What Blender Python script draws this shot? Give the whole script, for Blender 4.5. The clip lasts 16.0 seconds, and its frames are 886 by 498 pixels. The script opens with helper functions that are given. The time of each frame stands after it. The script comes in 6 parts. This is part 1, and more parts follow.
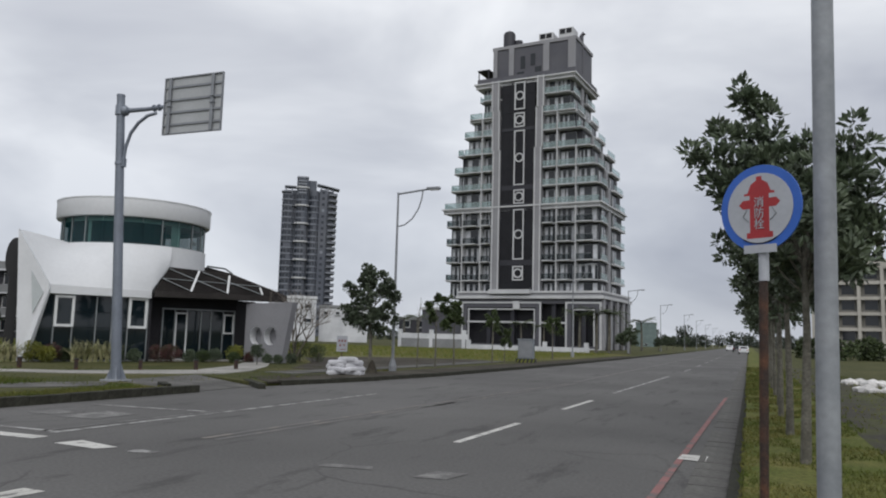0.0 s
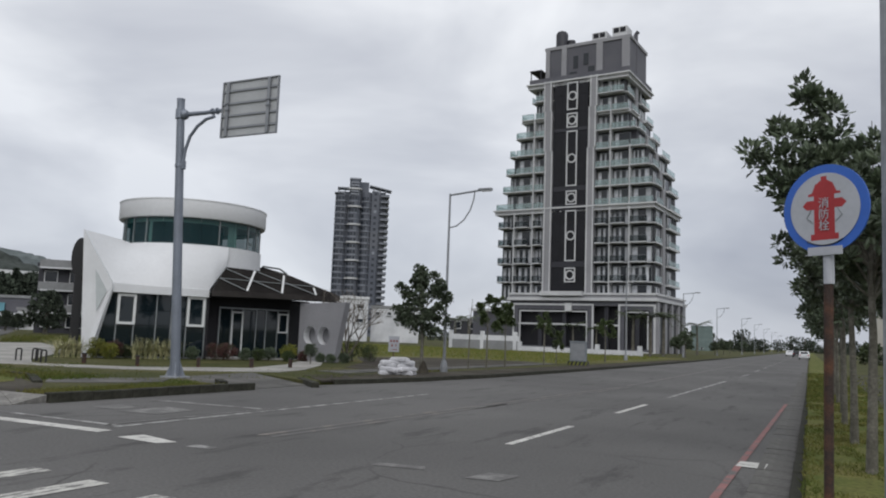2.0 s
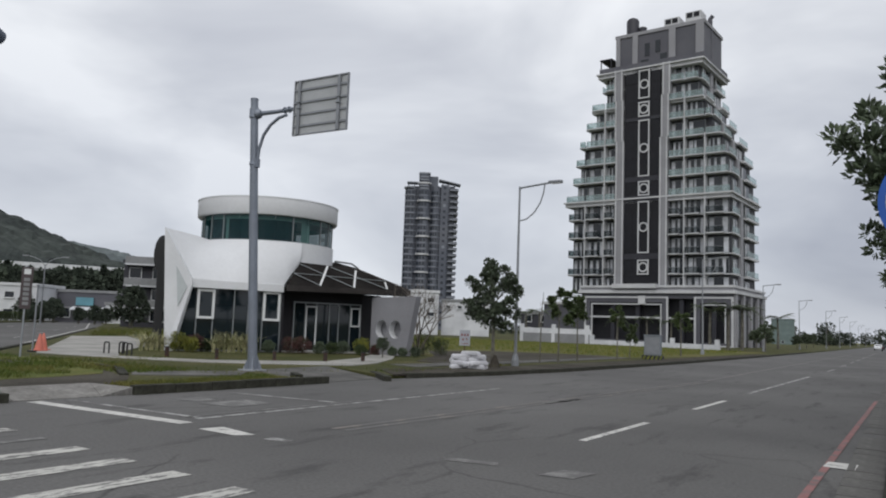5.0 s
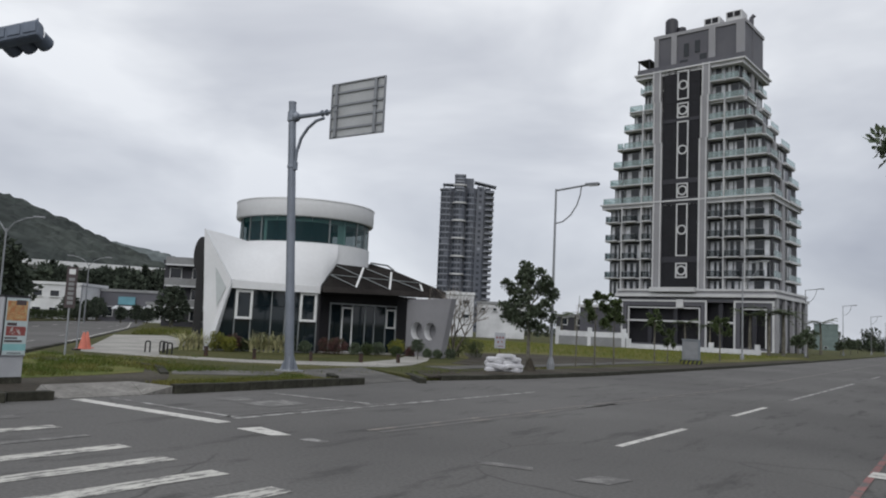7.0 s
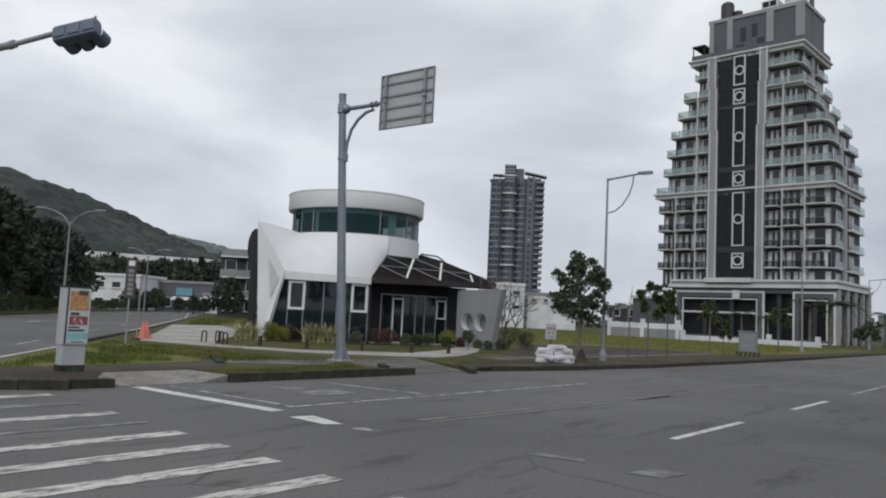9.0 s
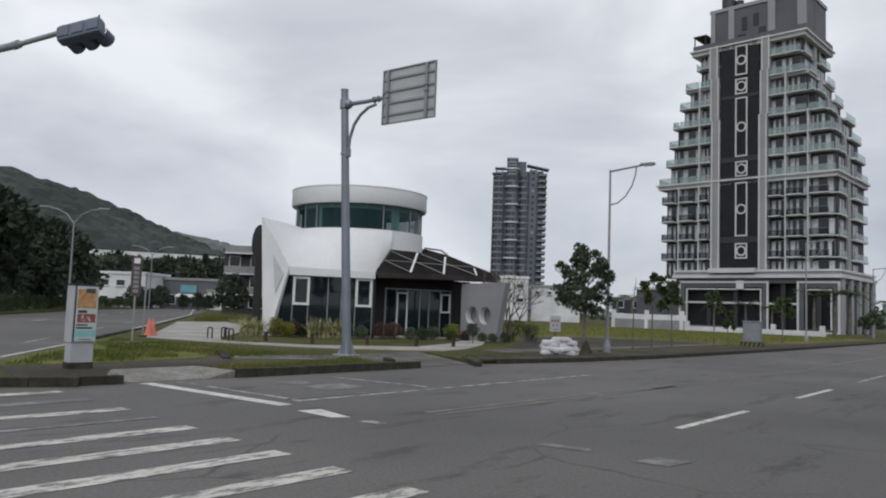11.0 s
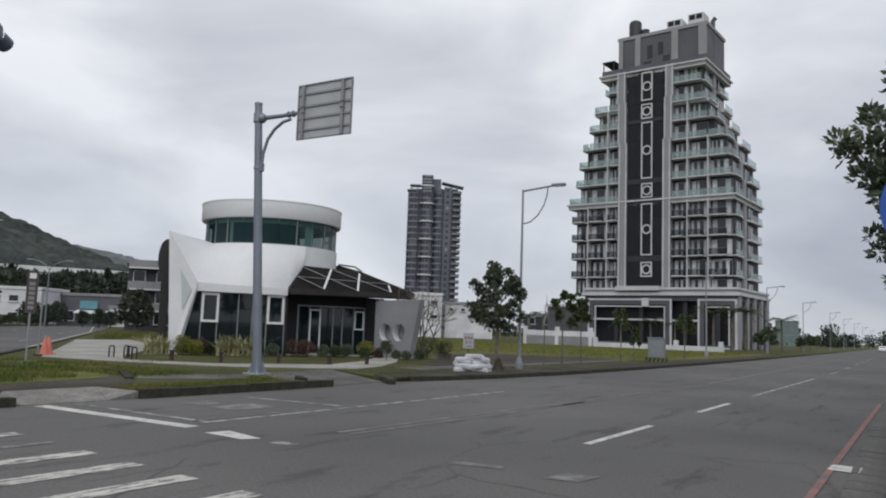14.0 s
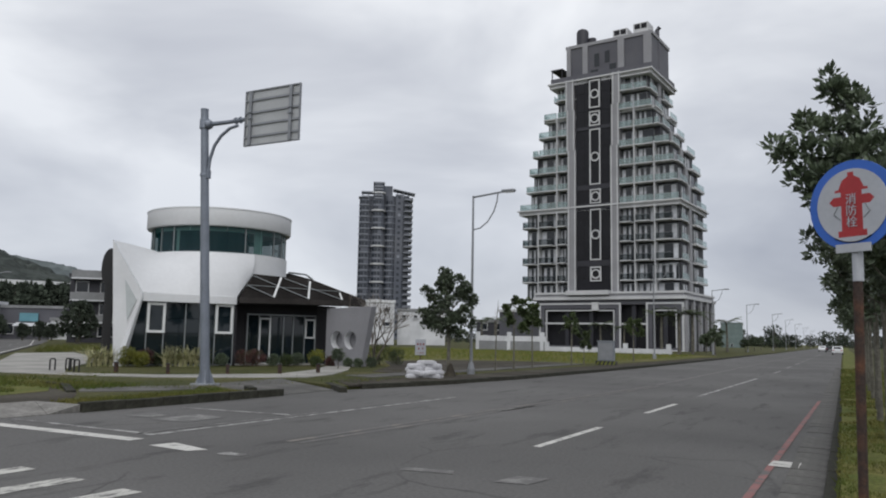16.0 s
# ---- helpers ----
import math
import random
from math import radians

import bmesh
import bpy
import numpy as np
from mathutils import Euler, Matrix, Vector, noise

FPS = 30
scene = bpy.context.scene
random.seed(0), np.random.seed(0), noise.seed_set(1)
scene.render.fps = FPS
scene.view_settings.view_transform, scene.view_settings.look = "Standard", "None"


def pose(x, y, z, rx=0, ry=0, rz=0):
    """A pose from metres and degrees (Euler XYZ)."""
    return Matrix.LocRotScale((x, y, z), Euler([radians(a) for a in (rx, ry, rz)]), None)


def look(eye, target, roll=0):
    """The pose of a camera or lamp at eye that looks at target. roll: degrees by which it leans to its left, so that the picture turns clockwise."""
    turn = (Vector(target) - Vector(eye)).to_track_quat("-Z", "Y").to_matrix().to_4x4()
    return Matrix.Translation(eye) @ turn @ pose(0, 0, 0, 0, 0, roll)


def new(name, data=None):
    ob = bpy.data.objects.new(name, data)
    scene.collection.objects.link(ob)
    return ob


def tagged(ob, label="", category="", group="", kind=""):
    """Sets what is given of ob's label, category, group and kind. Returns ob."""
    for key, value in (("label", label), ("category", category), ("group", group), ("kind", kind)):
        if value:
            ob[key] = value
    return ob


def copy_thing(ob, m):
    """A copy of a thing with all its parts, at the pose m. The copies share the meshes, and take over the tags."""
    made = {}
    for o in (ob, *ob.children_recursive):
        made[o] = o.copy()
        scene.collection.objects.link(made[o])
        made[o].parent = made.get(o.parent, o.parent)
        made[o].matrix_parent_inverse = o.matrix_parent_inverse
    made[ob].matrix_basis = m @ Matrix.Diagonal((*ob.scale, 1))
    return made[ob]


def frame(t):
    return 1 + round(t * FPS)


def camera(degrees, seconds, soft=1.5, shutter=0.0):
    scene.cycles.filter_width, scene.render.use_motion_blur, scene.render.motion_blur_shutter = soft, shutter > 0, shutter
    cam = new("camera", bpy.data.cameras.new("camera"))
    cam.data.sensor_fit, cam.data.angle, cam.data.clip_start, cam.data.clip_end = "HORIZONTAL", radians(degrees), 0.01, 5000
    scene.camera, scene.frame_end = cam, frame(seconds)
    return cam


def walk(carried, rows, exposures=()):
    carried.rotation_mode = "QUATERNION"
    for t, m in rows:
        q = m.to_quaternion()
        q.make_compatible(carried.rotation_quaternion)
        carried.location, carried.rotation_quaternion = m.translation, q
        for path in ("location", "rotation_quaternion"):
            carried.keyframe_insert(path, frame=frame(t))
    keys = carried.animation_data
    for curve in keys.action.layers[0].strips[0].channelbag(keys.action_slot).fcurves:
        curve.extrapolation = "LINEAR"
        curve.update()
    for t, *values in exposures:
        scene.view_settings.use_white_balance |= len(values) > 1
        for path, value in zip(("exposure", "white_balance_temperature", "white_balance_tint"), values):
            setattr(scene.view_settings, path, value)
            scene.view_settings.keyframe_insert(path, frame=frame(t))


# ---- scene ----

# ---------------------------------------------------------------- camera
cam = camera(60.28, 16.0, soft=2.0)
ROWS = [
    (0, 0.000, -0.000, 1.600, 96.592, -1.536, 21.690),
    (0.5, -0.002, -0.019, 1.596, 96.998, -1.621, 22.331),
    (1, -0.006, -0.014, 1.593, 96.742, -1.587, 23.844),
    (1.5, -0.015, -0.015, 1.594, 96.490, -1.738, 25.099),
    (2, -0.018, -0.013, 1.597, 96.559, -2.162, 25.484),
    (2.5, -0.027, 0.003, 1.604, 96.920, -2.663, 26.288),
    (3, -0.026, -0.005, 1.601, 96.674, -2.447, 27.275),
    (3.5, -0.035, 0.022, 1.615, 96.578, -2.298, 28.583),
    (4, -0.061, 0.052, 1.620, 96.234, -2.280, 29.642),
    (6.5, -0.049, 0.002, 1.629, 95.752, -2.298, 32.280),
    (7, -0.057, 0.025, 1.637, 95.898, -2.655, 33.367),
    (7.5, -0.036, 0.009, 1.645, 95.489, -2.468, 34.569),
    (8, -0.061, 0.033, 1.643, 95.435, -2.354, 36.170),
    (8.5, -0.066, 0.039, 1.639, 95.654, -2.491, 36.475),
    (9, -0.078, 0.072, 1.627, 95.048, -2.768, 37.146),
    (11.5, -0.046, -0.018, 1.613, 94.580, -1.909, 37.322),
    (12, -0.046, -0.021, 1.616, 94.961, -1.779, 35.658),
    (12.5, -0.032, -0.026, 1.616, 95.068, -1.602, 34.648),
    (13, 0.010, -0.076, 1.621, 95.066, -1.249, 34.142),
    (13.5, -0.023, -0.038, 1.622, 95.152, -1.883, 32.754),
    (14, -0.044, -0.029, 1.640, 96.046, -2.010, 30.994),
    (14.5, -0.020, -0.020, 1.621, 96.818, -1.557, 30.039),
    (15, -0.019, -0.010, 1.613, 96.754, -1.312, 29.311),
    (15.5, -0.009, -0.030, 1.625, 96.864, -1.384, 28.449),
    (16, 0.000, -0.012, 1.623, 96.646, -1.063, 27.484),
]
walk(cam, [(t, pose(x, y, z, rx, ry, rz)) for t, x, y, z, rx, ry, rz in ROWS])

# ---------------------------------------------------------------- light
world = bpy.data.worlds.new("overcast")
scene.world = world
world.use_nodes = True
wn, wl = world.node_tree.nodes, world.node_tree.links
wn.clear()
w_out = wn.new("ShaderNodeOutputWorld")
w_bg = wn.new("ShaderNodeBackground")
w_sky = wn.new("ShaderNodeTexSky")
w_sky.sky_type = "NISHITA"
w_sky.sun_disc = False
SUN_EL, SUN_AZ = radians(52), radians(150)
w_sky.sun_elevation, w_sky.sun_rotation = SUN_EL, SUN_AZ
w_co = wn.new("ShaderNodeTexCoord")
w_map = wn.new("ShaderNodeMapping")
w_map.inputs["Scale"].default_value = (1.0, 1.0, 2.3)
w_map.inputs["Location"].default_value = (0.62, 0.0, 0.31)
w_n1 = wn.new("ShaderNodeTexNoise")
w_n1.inputs["Scale"].default_value, w_n1.inputs["Detail"].default_value = 2.1, 5.0
w_n1.inputs["Roughness"].default_value, w_n1.inputs["Distortion"].default_value = 0.5, 0.35
w_ramp = wn.new("ShaderNodeValToRGB")
el = w_ramp.color_ramp.elements
el[0].position, el[0].color = 0.30, (0.43, 0.45, 0.515, 1)
el[1].position, el[1].color = 0.64, (0.83, 0.85, 0.89, 1)
mid = el.new(0.47)
mid.color = (0.61, 0.632, 0.685, 1)
# a brighter cover towards the zenith, a paler band at the horizon
w_sep = wn.new("ShaderNodeSeparateXYZ")
w_h = wn.new("ShaderNodeValToRGB")
eh = w_h.color_ramp.elements
eh[0].position, eh[0].color = 0.0, (0.89, 0.91, 0.945, 1)
eh[1].position, eh[1].color = 0.55, (1.28, 1.27, 1.25, 1)
e2 = eh.new(0.16)
e2.color = (0.93, 0.942, 0.965, 1)
e3 = eh.new(0.36)
e3.color = (1.14, 1.14, 1.13, 1)
w_mul = wn.new("ShaderNodeMixRGB")
w_mul.blend_type, w_mul.inputs[0].default_value = "MULTIPLY", 1.0
w_sc = wn.new("ShaderNodeMixRGB")
w_sc.blend_type, w_sc.inputs[0].default_value = "MULTIPLY", 1.0
w_sc.inputs[2].default_value = (0.1, 0.1, 0.1, 1)
w_mix = wn.new("ShaderNodeMixRGB")
w_mix.inputs[0].default_value = 0.93
wl.new(w_co.outputs["Generated"], w_map.inputs[0])
wl.new(w_map.outputs[0], w_n1.inputs["Vector"])
wl.new(w_n1.outputs["Fac"], w_ramp.inputs[0])
wl.new(w_co.outputs["Generated"], w_sep.inputs[0])
wl.new(w_sep.outputs["Z"], w_h.inputs[0])
wl.new(w_ramp.outputs[0], w_mul.inputs[1])
wl.new(w_h.outputs[0], w_mul.inputs[2])
wl.new(w_sky.outputs[0], w_sc.inputs[1])
wl.new(w_sc.outputs[0], w_mix.inputs[1])
wl.new(w_mul.outputs[0], w_mix.inputs[2])
wl.new(w_mix.outputs[0], w_bg.inputs[0])
w_bg.inputs[1].default_value = 1.0
wl.new(w_bg.outputs[0], w_out.inputs[0])

sun = new("sun", bpy.data.lights.new("sun", "SUN"))
sun.data.energy, sun.data.angle, sun.data.color = 1.25, radians(50), (1.0, 0.985, 0.96)
# light from behind the camera and a little to its right
sun.matrix_world = look((20, -40, 60), (-8, 20, 0))
scene.view_settings.exposure = 0.0


# ---------------------------------------------------------------- materials
def mat(name, base, rough=0.7, metal=0.0, vary=0.12, scale=3.0, fine=40.0, bump=0.15, second=None, cut=(0.42, 0.62), spread=0.0, coords="Object", spec=0.5):
    """A surface with broad stains, fine grain and relief; second: a colour that patches of it take; spread: how far single pieces differ."""
    m = bpy.data.materials.new(name)
    m.use_nodes = True
    n, l = m.node_tree.nodes, m.node_tree.links
    b = n["Principled BSDF"]
    b.inputs["Roughness"].default_value, b.inputs["Metallic"].default_value = rough, metal
    b.inputs["Specular IOR Level"].default_value = spec
    co = n.new("ShaderNodeTexCoord")
    big, small = n.new("ShaderNodeTexNoise"), n.new("ShaderNodeTexNoise")
    big.inputs["Scale"].default_value, big.inputs["Detail"].default_value = scale, 6.0
    small.inputs["Scale"].default_value, small.inputs["Detail"].default_value = fine, 3.0
    for t in (big, small):
        l.new(co.outputs[coords], t.inputs["Vector"])
    ramp = n.new("ShaderNodeValToRGB")
    e = ramp.color_ramp.elements
    e[0].position, e[1].position = cut
    e[0].color = (*base, 1)
    e[1].color = (*(second or [min(1, c * (1 + 2 * vary)) for c in base]), 1)
    l.new(big.outputs["Fac"], ramp.inputs[0])
    grain = n.new("ShaderNodeMapRange")
    grain.inputs["From Min"].default_value, grain.inputs["From Max"].default_value = 0.3, 0.7
    grain.inputs["To Min"].default_value, grain.inputs["To Max"].default_value = 1 - vary, 1 + vary
    l.new(small.outputs["Fac"], grain.inputs["Value"])
    mul = n.new("ShaderNodeVectorMath")
    mul.operation = "SCALE"
    l.new(ramp.outputs[0], mul.inputs[0])
    l.new(grain.outputs[0], mul.inputs["Scale"])
    last = mul.outputs[0]
    if spread:
        info = n.new("ShaderNodeObjectInfo")
        geo = n.new("ShaderNodeNewGeometry")
        add = n.new("ShaderNodeMath")
        add.operation = "ADD"
        l.new(info.outputs["Random"], add.inputs[0])
        l.new(geo.outputs["Random Per Island"], add.inputs[1])
        r = n.new("ShaderNodeMapRange")
        r.inputs["From Max"].default_value = 2.0
        r.inputs["To Min"].default_value, r.inputs["To Max"].default_value = 1 - spread, 1 + spread
        l.new(add.outputs[0], r.inputs["Value"])
        m2 = n.new("ShaderNodeVectorMath")
        m2.operation = "SCALE"
        l.new(last, m2.inputs[0])
        l.new(r.outputs[0], m2.inputs["Scale"])
        last = m2.outputs[0]
    l.new(last, b.inputs["Base Color"])
    if bump:
        bp = n.new("ShaderNodeBump")
        bp.inputs["Strength"].default_value, bp.inputs["Distance"].default_value = bump, 0.02
        l.new(small.outputs["Fac"], bp.inputs["Height"])
        l.new(bp.outputs[0], b.inputs["Normal"])
    return m


def glassy(name, tint, rough=0.06, ior=1.5, through_it=0.0):
    """Window glass before a dark room; through_it: the share that is seen straight through."""
    m = bpy.data.materials.new(name)
    m.use_nodes = True
    n, l = m.node_tree.nodes, m.node_tree.links
    b = n["Principled BSDF"]
    b.inputs["Base Color"].default_value = (*tint, 1)
    b.inputs["Roughness"].default_value, b.inputs["IOR"].default_value = rough, ior
    wav = n.new("ShaderNodeTexNoise")
    wav.inputs["Scale"].default_value = 0.6
    co = n.new("ShaderNodeTexCoord")
    l.new(co.outputs["Object"], wav.inputs["Vector"])
    bp = n.new("ShaderNodeBump")
    bp.inputs["Strength"].default_value, bp.inputs["Distance"].default_value = 0.05, 0.05
    l.new(wav.outputs["Fac"], bp.inputs["Height"])
    l.new(bp.outputs[0], b.inputs["Normal"])
    if through_it:
        out = n["Material Output"]
        tr, mx = n.new("ShaderNodeBsdfTransparent"), n.new("ShaderNodeMixShader")
        tr.inputs[0].default_value = (*[min(1, 0.55 + c) for c in tint], 1)
        mx.inputs[0].default_value = through_it
        l.new(b.outputs[0], mx.inputs[1])
        l.new(tr.outputs[0], mx.inputs[2])
        l.new(mx.outputs[0], out.inputs[0])
    return m


ASPHALT_C, PALE_ASPHALT = (0.086, 0.0838, 0.082), (0.115, 0.1125, 0.1095)
M = {}
M["asphalt"] = mat("asphalt", ASPHALT_C, 0.9, vary=0.16, scale=0.16, fine=22, bump=0.35, second=PALE_ASPHALT, cut=(0.36, 0.62), spec=0.25)
# streaks and worn dark specks in the carriageway
n_, l_ = M["asphalt"].node_tree.nodes, M["asphalt"].node_tree.links
a_co, a_map, a_nz, a_rp, a_mx = (n_.new("ShaderNode" + k) for k in ("TexCoord", "Mapping", "TexNoise", "ValToRGB", "MixRGB"))
a_map.inputs["Scale"].default_value = (2.2, 0.5, 1.0)
a_map.inputs["Rotation"].default_value = (0, 0, 0.1)
a_nz.inputs["Scale"].default_value, a_nz.inputs["Detail"].default_value, a_nz.inputs["Roughness"].default_value = 0.8, 10.0, 0.7
a_rp.color_ramp.elements[0].position, a_rp.color_ramp.elements[1].position = 0.55, 0.65
a_rp.color_ramp.elements[1].color = (0.72, 0.72, 0.72, 1)
l_.new(a_co.outputs["Object"], a_map.inputs[0])
l_.new(a_map.outputs[0], a_nz.inputs["Vector"])
l_.new(a_nz.outputs["Fac"], a_rp.inputs[0])
l_.new(a_rp.outputs[0], a_mx.inputs[0])
a_b = n_["Principled BSDF"]
l_.new(a_b.inputs["Base Color"].links[0].from_socket, a_mx.inputs[1])
a_mx.inputs[2].default_value = (0.048, 0.047, 0.046, 1)
# fine cracks, broken up by a slow noise
c_vo, c_rp, c_n, c_r2, c_mu, c_mx, c_di = (n_.new("ShaderNode" + k) for k in ("TexVoronoi", "ValToRGB", "TexNoise", "ValToRGB", "Math", "MixRGB", "MixRGB"))
c_vo.feature = "DISTANCE_TO_EDGE"
c_vo.inputs["Scale"].default_value = 0.42
c_n.inputs["Scale"].default_value, c_n.inputs["Detail"].default_value = 0.35, 6.0
c_di.inputs[0].default_value = 0.22
l_.new(a_co.outputs["Object"], c_di.inputs[1])
c_w = n_.new("ShaderNodeTexNoise")
c_w.inputs["Scale"].default_value, c_w.inputs["Detail"].default_value = 1.7, 6.0
l_.new(a_co.outputs["Object"], c_w.inputs["Vector"])
l_.new(c_w.outputs["Color"], c_di.inputs[2])
l_.new(c_di.outputs[0], c_vo.inputs["Vector"])
l_.new(a_co.outputs["Object"], c_n.inputs["Vector"])
c_rp.color_ramp.elements[0].position, c_rp.color_ramp.elements[0].color = 0.003, (1, 1, 1, 1)
c_rp.color_ramp.elements[1].position, c_rp.color_ramp.elements[1].color = 0.009, (0, 0, 0, 1)
c_r2.color_ramp.elements[0].position, c_r2.color_ramp.elements[1].position = 0.50, 0.62
c_mu.operation = "MULTIPLY"
l_.new(c_vo.outputs["Distance"], c_rp.inputs[0])
l_.new(c_n.outputs["Fac"], c_r2.inputs[0])
l_.new(c_rp.outputs[0], c_mu.inputs[0])
l_.new(c_r2.outputs[0], c_mu.inputs[1])
l_.new(c_mu.outputs[0], c_mx.inputs[0])
l_.new(a_mx.outputs[0], c_mx.inputs[1])
c_mx.inputs[2].default_value = (0.062, 0.061, 0.059, 1)
l_.new(c_mx.outputs[0], a_b.inputs["Base Color"])
M["concrete"] = mat("concrete", (0.235, 0.23, 0.215), 0.9, vary=0.12, scale=0.5, fine=18, bump=0.2, second=(0.32, 0.312, 0.29), spec=0.25)
M["gutter"] = mat("gutter_concrete", (0.070, 0.068, 0.065), 0.92, vary=0.2, scale=0.8, fine=15, bump=0.3, second=(0.115, 0.112, 0.105), spread=0.15, spec=0.25)
M["kerb"] = mat("kerb_stone", (0.022, 0.022, 0.016), 0.95, vary=0.3, scale=1.1, fine=12, bump=0.5, second=(0.056, 0.055, 0.044), cut=(0.45, 0.75), spread=0.15, spec=0.25)
M["flag"] = mat("stone_flags", (0.135, 0.130, 0.120), 0.9, vary=0.25, scale=1.6, fine=14, bump=0.5, second=(0.215, 0.208, 0.195), cut=(0.38, 0.66), spec=0.25)
M["grass"] = mat("grass", (0.044, 0.050, 0.016), 0.95, vary=0.35, scale=0.35, fine=14, bump=0.6, second=(0.080, 0.075, 0.030), cut=(0.40, 0.66), spec=0.15)
M["verge"] = mat("verge_grass", (0.074, 0.092, 0.020), 0.95, vary=0.4, scale=0.7, fine=18, bump=0.7, second=(0.135, 0.125, 0.042), cut=(0.42, 0.66), spec=0.15)
M["field"] = mat("field_grass", (0.084, 0.088, 0.022), 0.95, vary=0.3, scale=0.09, fine=6, bump=0.5, second=(0.122, 0.110, 0.040), cut=(0.42, 0.64), spec=0.15)
M["soil"] = mat("bare_soil", (0.040, 0.035, 0.028), 0.95, vary=0.25, scale=0.5, fine=10, bump=0.6, second=(0.072, 0.066, 0.052), cut=(0.45, 0.7), spec=0.15)
M["track"] = mat("dirt_track", (0.050, 0.047, 0.039), 0.95, vary=0.25, scale=0.7, fine=11, bump=0.6, second=(0.066, 0.072, 0.028), cut=(0.44, 0.62), spec=0.15)
M["blade_fresh"] = mat("fresh_grass_blades", (0.062, 0.088, 0.016), 0.8, vary=0.2, scale=0.6, fine=4, bump=0, second=(0.125, 0.118, 0.034), spread=0.4, spec=0.2)
M["blade"] = mat("grass_blades", (0.085, 0.108, 0.022), 0.8, vary=0.2, scale=0.9, fine=5, bump=0, second=(0.15, 0.142, 0.042), spread=0.35, spec=0.2)


def worn_paint(name, colour, keep, grain=(2.3, 2.3, 2.3)):
    """Road paint, rubbed down to the asphalt in places; keep: how much of it is left."""
    m = mat(name, colour, 0.75, vary=0.08, scale=1.3, fine=30, bump=0.2, spec=0.25)
    n, l = m.node_tree.nodes, m.node_tree.links
    co, nz, rp, mx = n.new("ShaderNodeTexCoord"), n.new("ShaderNodeTexNoise"), n.new("ShaderNodeValToRGB"), n.new("ShaderNodeMixRGB")
    nz.inputs["Scale"].default_value, nz.inputs["Detail"].default_value, nz.inputs["Roughness"].default_value = 1.0, 9.0, 0.72
    mp = n.new("ShaderNodeMapping")
    mp.inputs["Scale"].default_value = grain
    l.new(co.outputs["Object"], mp.inputs[0])
    rp.color_ramp.elements[0].position, rp.color_ramp.elements[1].position = keep - 0.05, keep + 0.05
    b = n["Principled BSDF"]
    was = b.inputs["Base Color"].links[0].from_socket
    l.new(mp.outputs[0], nz.inputs["Vector"])
    l.new(nz.outputs["Fac"], rp.inputs[0])
    l.new(rp.outputs[0], mx.inputs[0])
    l.new(was, mx.inputs[1])
    mx.inputs[2].default_value = (*PALE_ASPHALT, 1)
    l.new(mx.outputs[0], b.inputs["Base Color"])
    return m


M["paint"] = worn_paint("white_road_paint", (0.46, 0.455, 0.43), 0.59, (5.0, 5.0, 5.0))
M["paint_worn"] = worn_paint("worn_white_road_paint", (0.33, 0.33, 0.32), 0.50)
M["paint_faint"] = worn_paint("rubbed_white_road_paint", (0.20, 0.198, 0.19), 0.47)
M["paint_zebra"] = worn_paint("chipped_white_zebra_paint", (0.42, 0.415, 0.385), 0.525, (8.0, 2.2, 2.0))
M["paint_red"] = worn_paint("red_road_paint", (0.215, 0.105, 0.10), 0.55)
M["paint_yellow"] = worn_paint("faded_yellow_road_paint", (0.18, 0.162, 0.145), 0.45)
M["white"] = mat("white_cladding", (0.60, 0.61, 0.625), 0.55, vary=0.025, scale=0.35, fine=6, bump=0.02, second=(0.66, 0.67, 0.685))
M["wall_grey"] = mat("pale_grey_plaster", (0.20, 0.20, 0.215), 0.8, vary=0.06, scale=0.5, fine=12, bump=0.1, second=(0.23, 0.23, 0.245))
M["wall_dark"] = mat("charcoal_panels", (0.020, 0.019, 0.022), 0.7, vary=0.15, scale=0.7, fine=9, bump=0.05, spec=0.2)
M["roof_dark"] = mat("dark_roof_sheet", (0.026, 0.023, 0.022), 0.8, vary=0.25, scale=0.8, fine=20, bump=0.15, second=(0.040, 0.036, 0.034), spec=0.2)
M["frame_white"] = mat("white_window_frame", (0.62, 0.63, 0.63), 0.45, vary=0.03, bump=0)
M["frame_grey"] = mat("grey_aluminium_frame", (0.23, 0.245, 0.25), 0.4, metal=0.4, vary=0.06, bump=0)
M["glass_dark"] = glassy("dark_green_glass", (0.007, 0.013, 0.017), 0.04)
M["glass_teal"] = glassy("teal_glass", (0.008, 0.050, 0.056), 0.05, through_it=0.6)
# glass of the wing, with the sky's reflection painted in as pale grey
M["inset"] = mat("pale_sky_reflecting_inset", (0.42, 0.45, 0.455), 0.35, vary=0.04, bump=0)
M["blind"] = mat("pale_green_blind", (0.24, 0.42, 0.38), 0.8, vary=0.05, bump=0)
# near-black navy: the room's dimness is put into the colour
M["room"] = mat("dim_room", (0.022, 0.026, 0.038), 0.9, vary=0.1, bump=0)
M["t_stone"] = mat("grey_stone_cladding", (0.075, 0.075, 0.09), 0.6, vary=0.06, scale=0.2, fine=4, bump=0.05, second=(0.092, 0.092, 0.106))
M["t_pale"] = mat("pale_stone_trim", (0.46, 0.465, 0.48), 0.6, vary=0.05, scale=0.3, fine=5, bump=0.03, second=(0.53, 0.535, 0.545))
M["t_mid"] = mat("grey_stone_pilaster", (0.24, 0.24, 0.255), 0.6, vary=0.05, scale=0.3, fine=5, bump=0.03)
M["t_dark"] = mat("black_stone_cladding", (0.014, 0.014, 0.017), 0.45, vary=0.12, scale=0.4, fine=3, bump=0.02, spec=0.2)
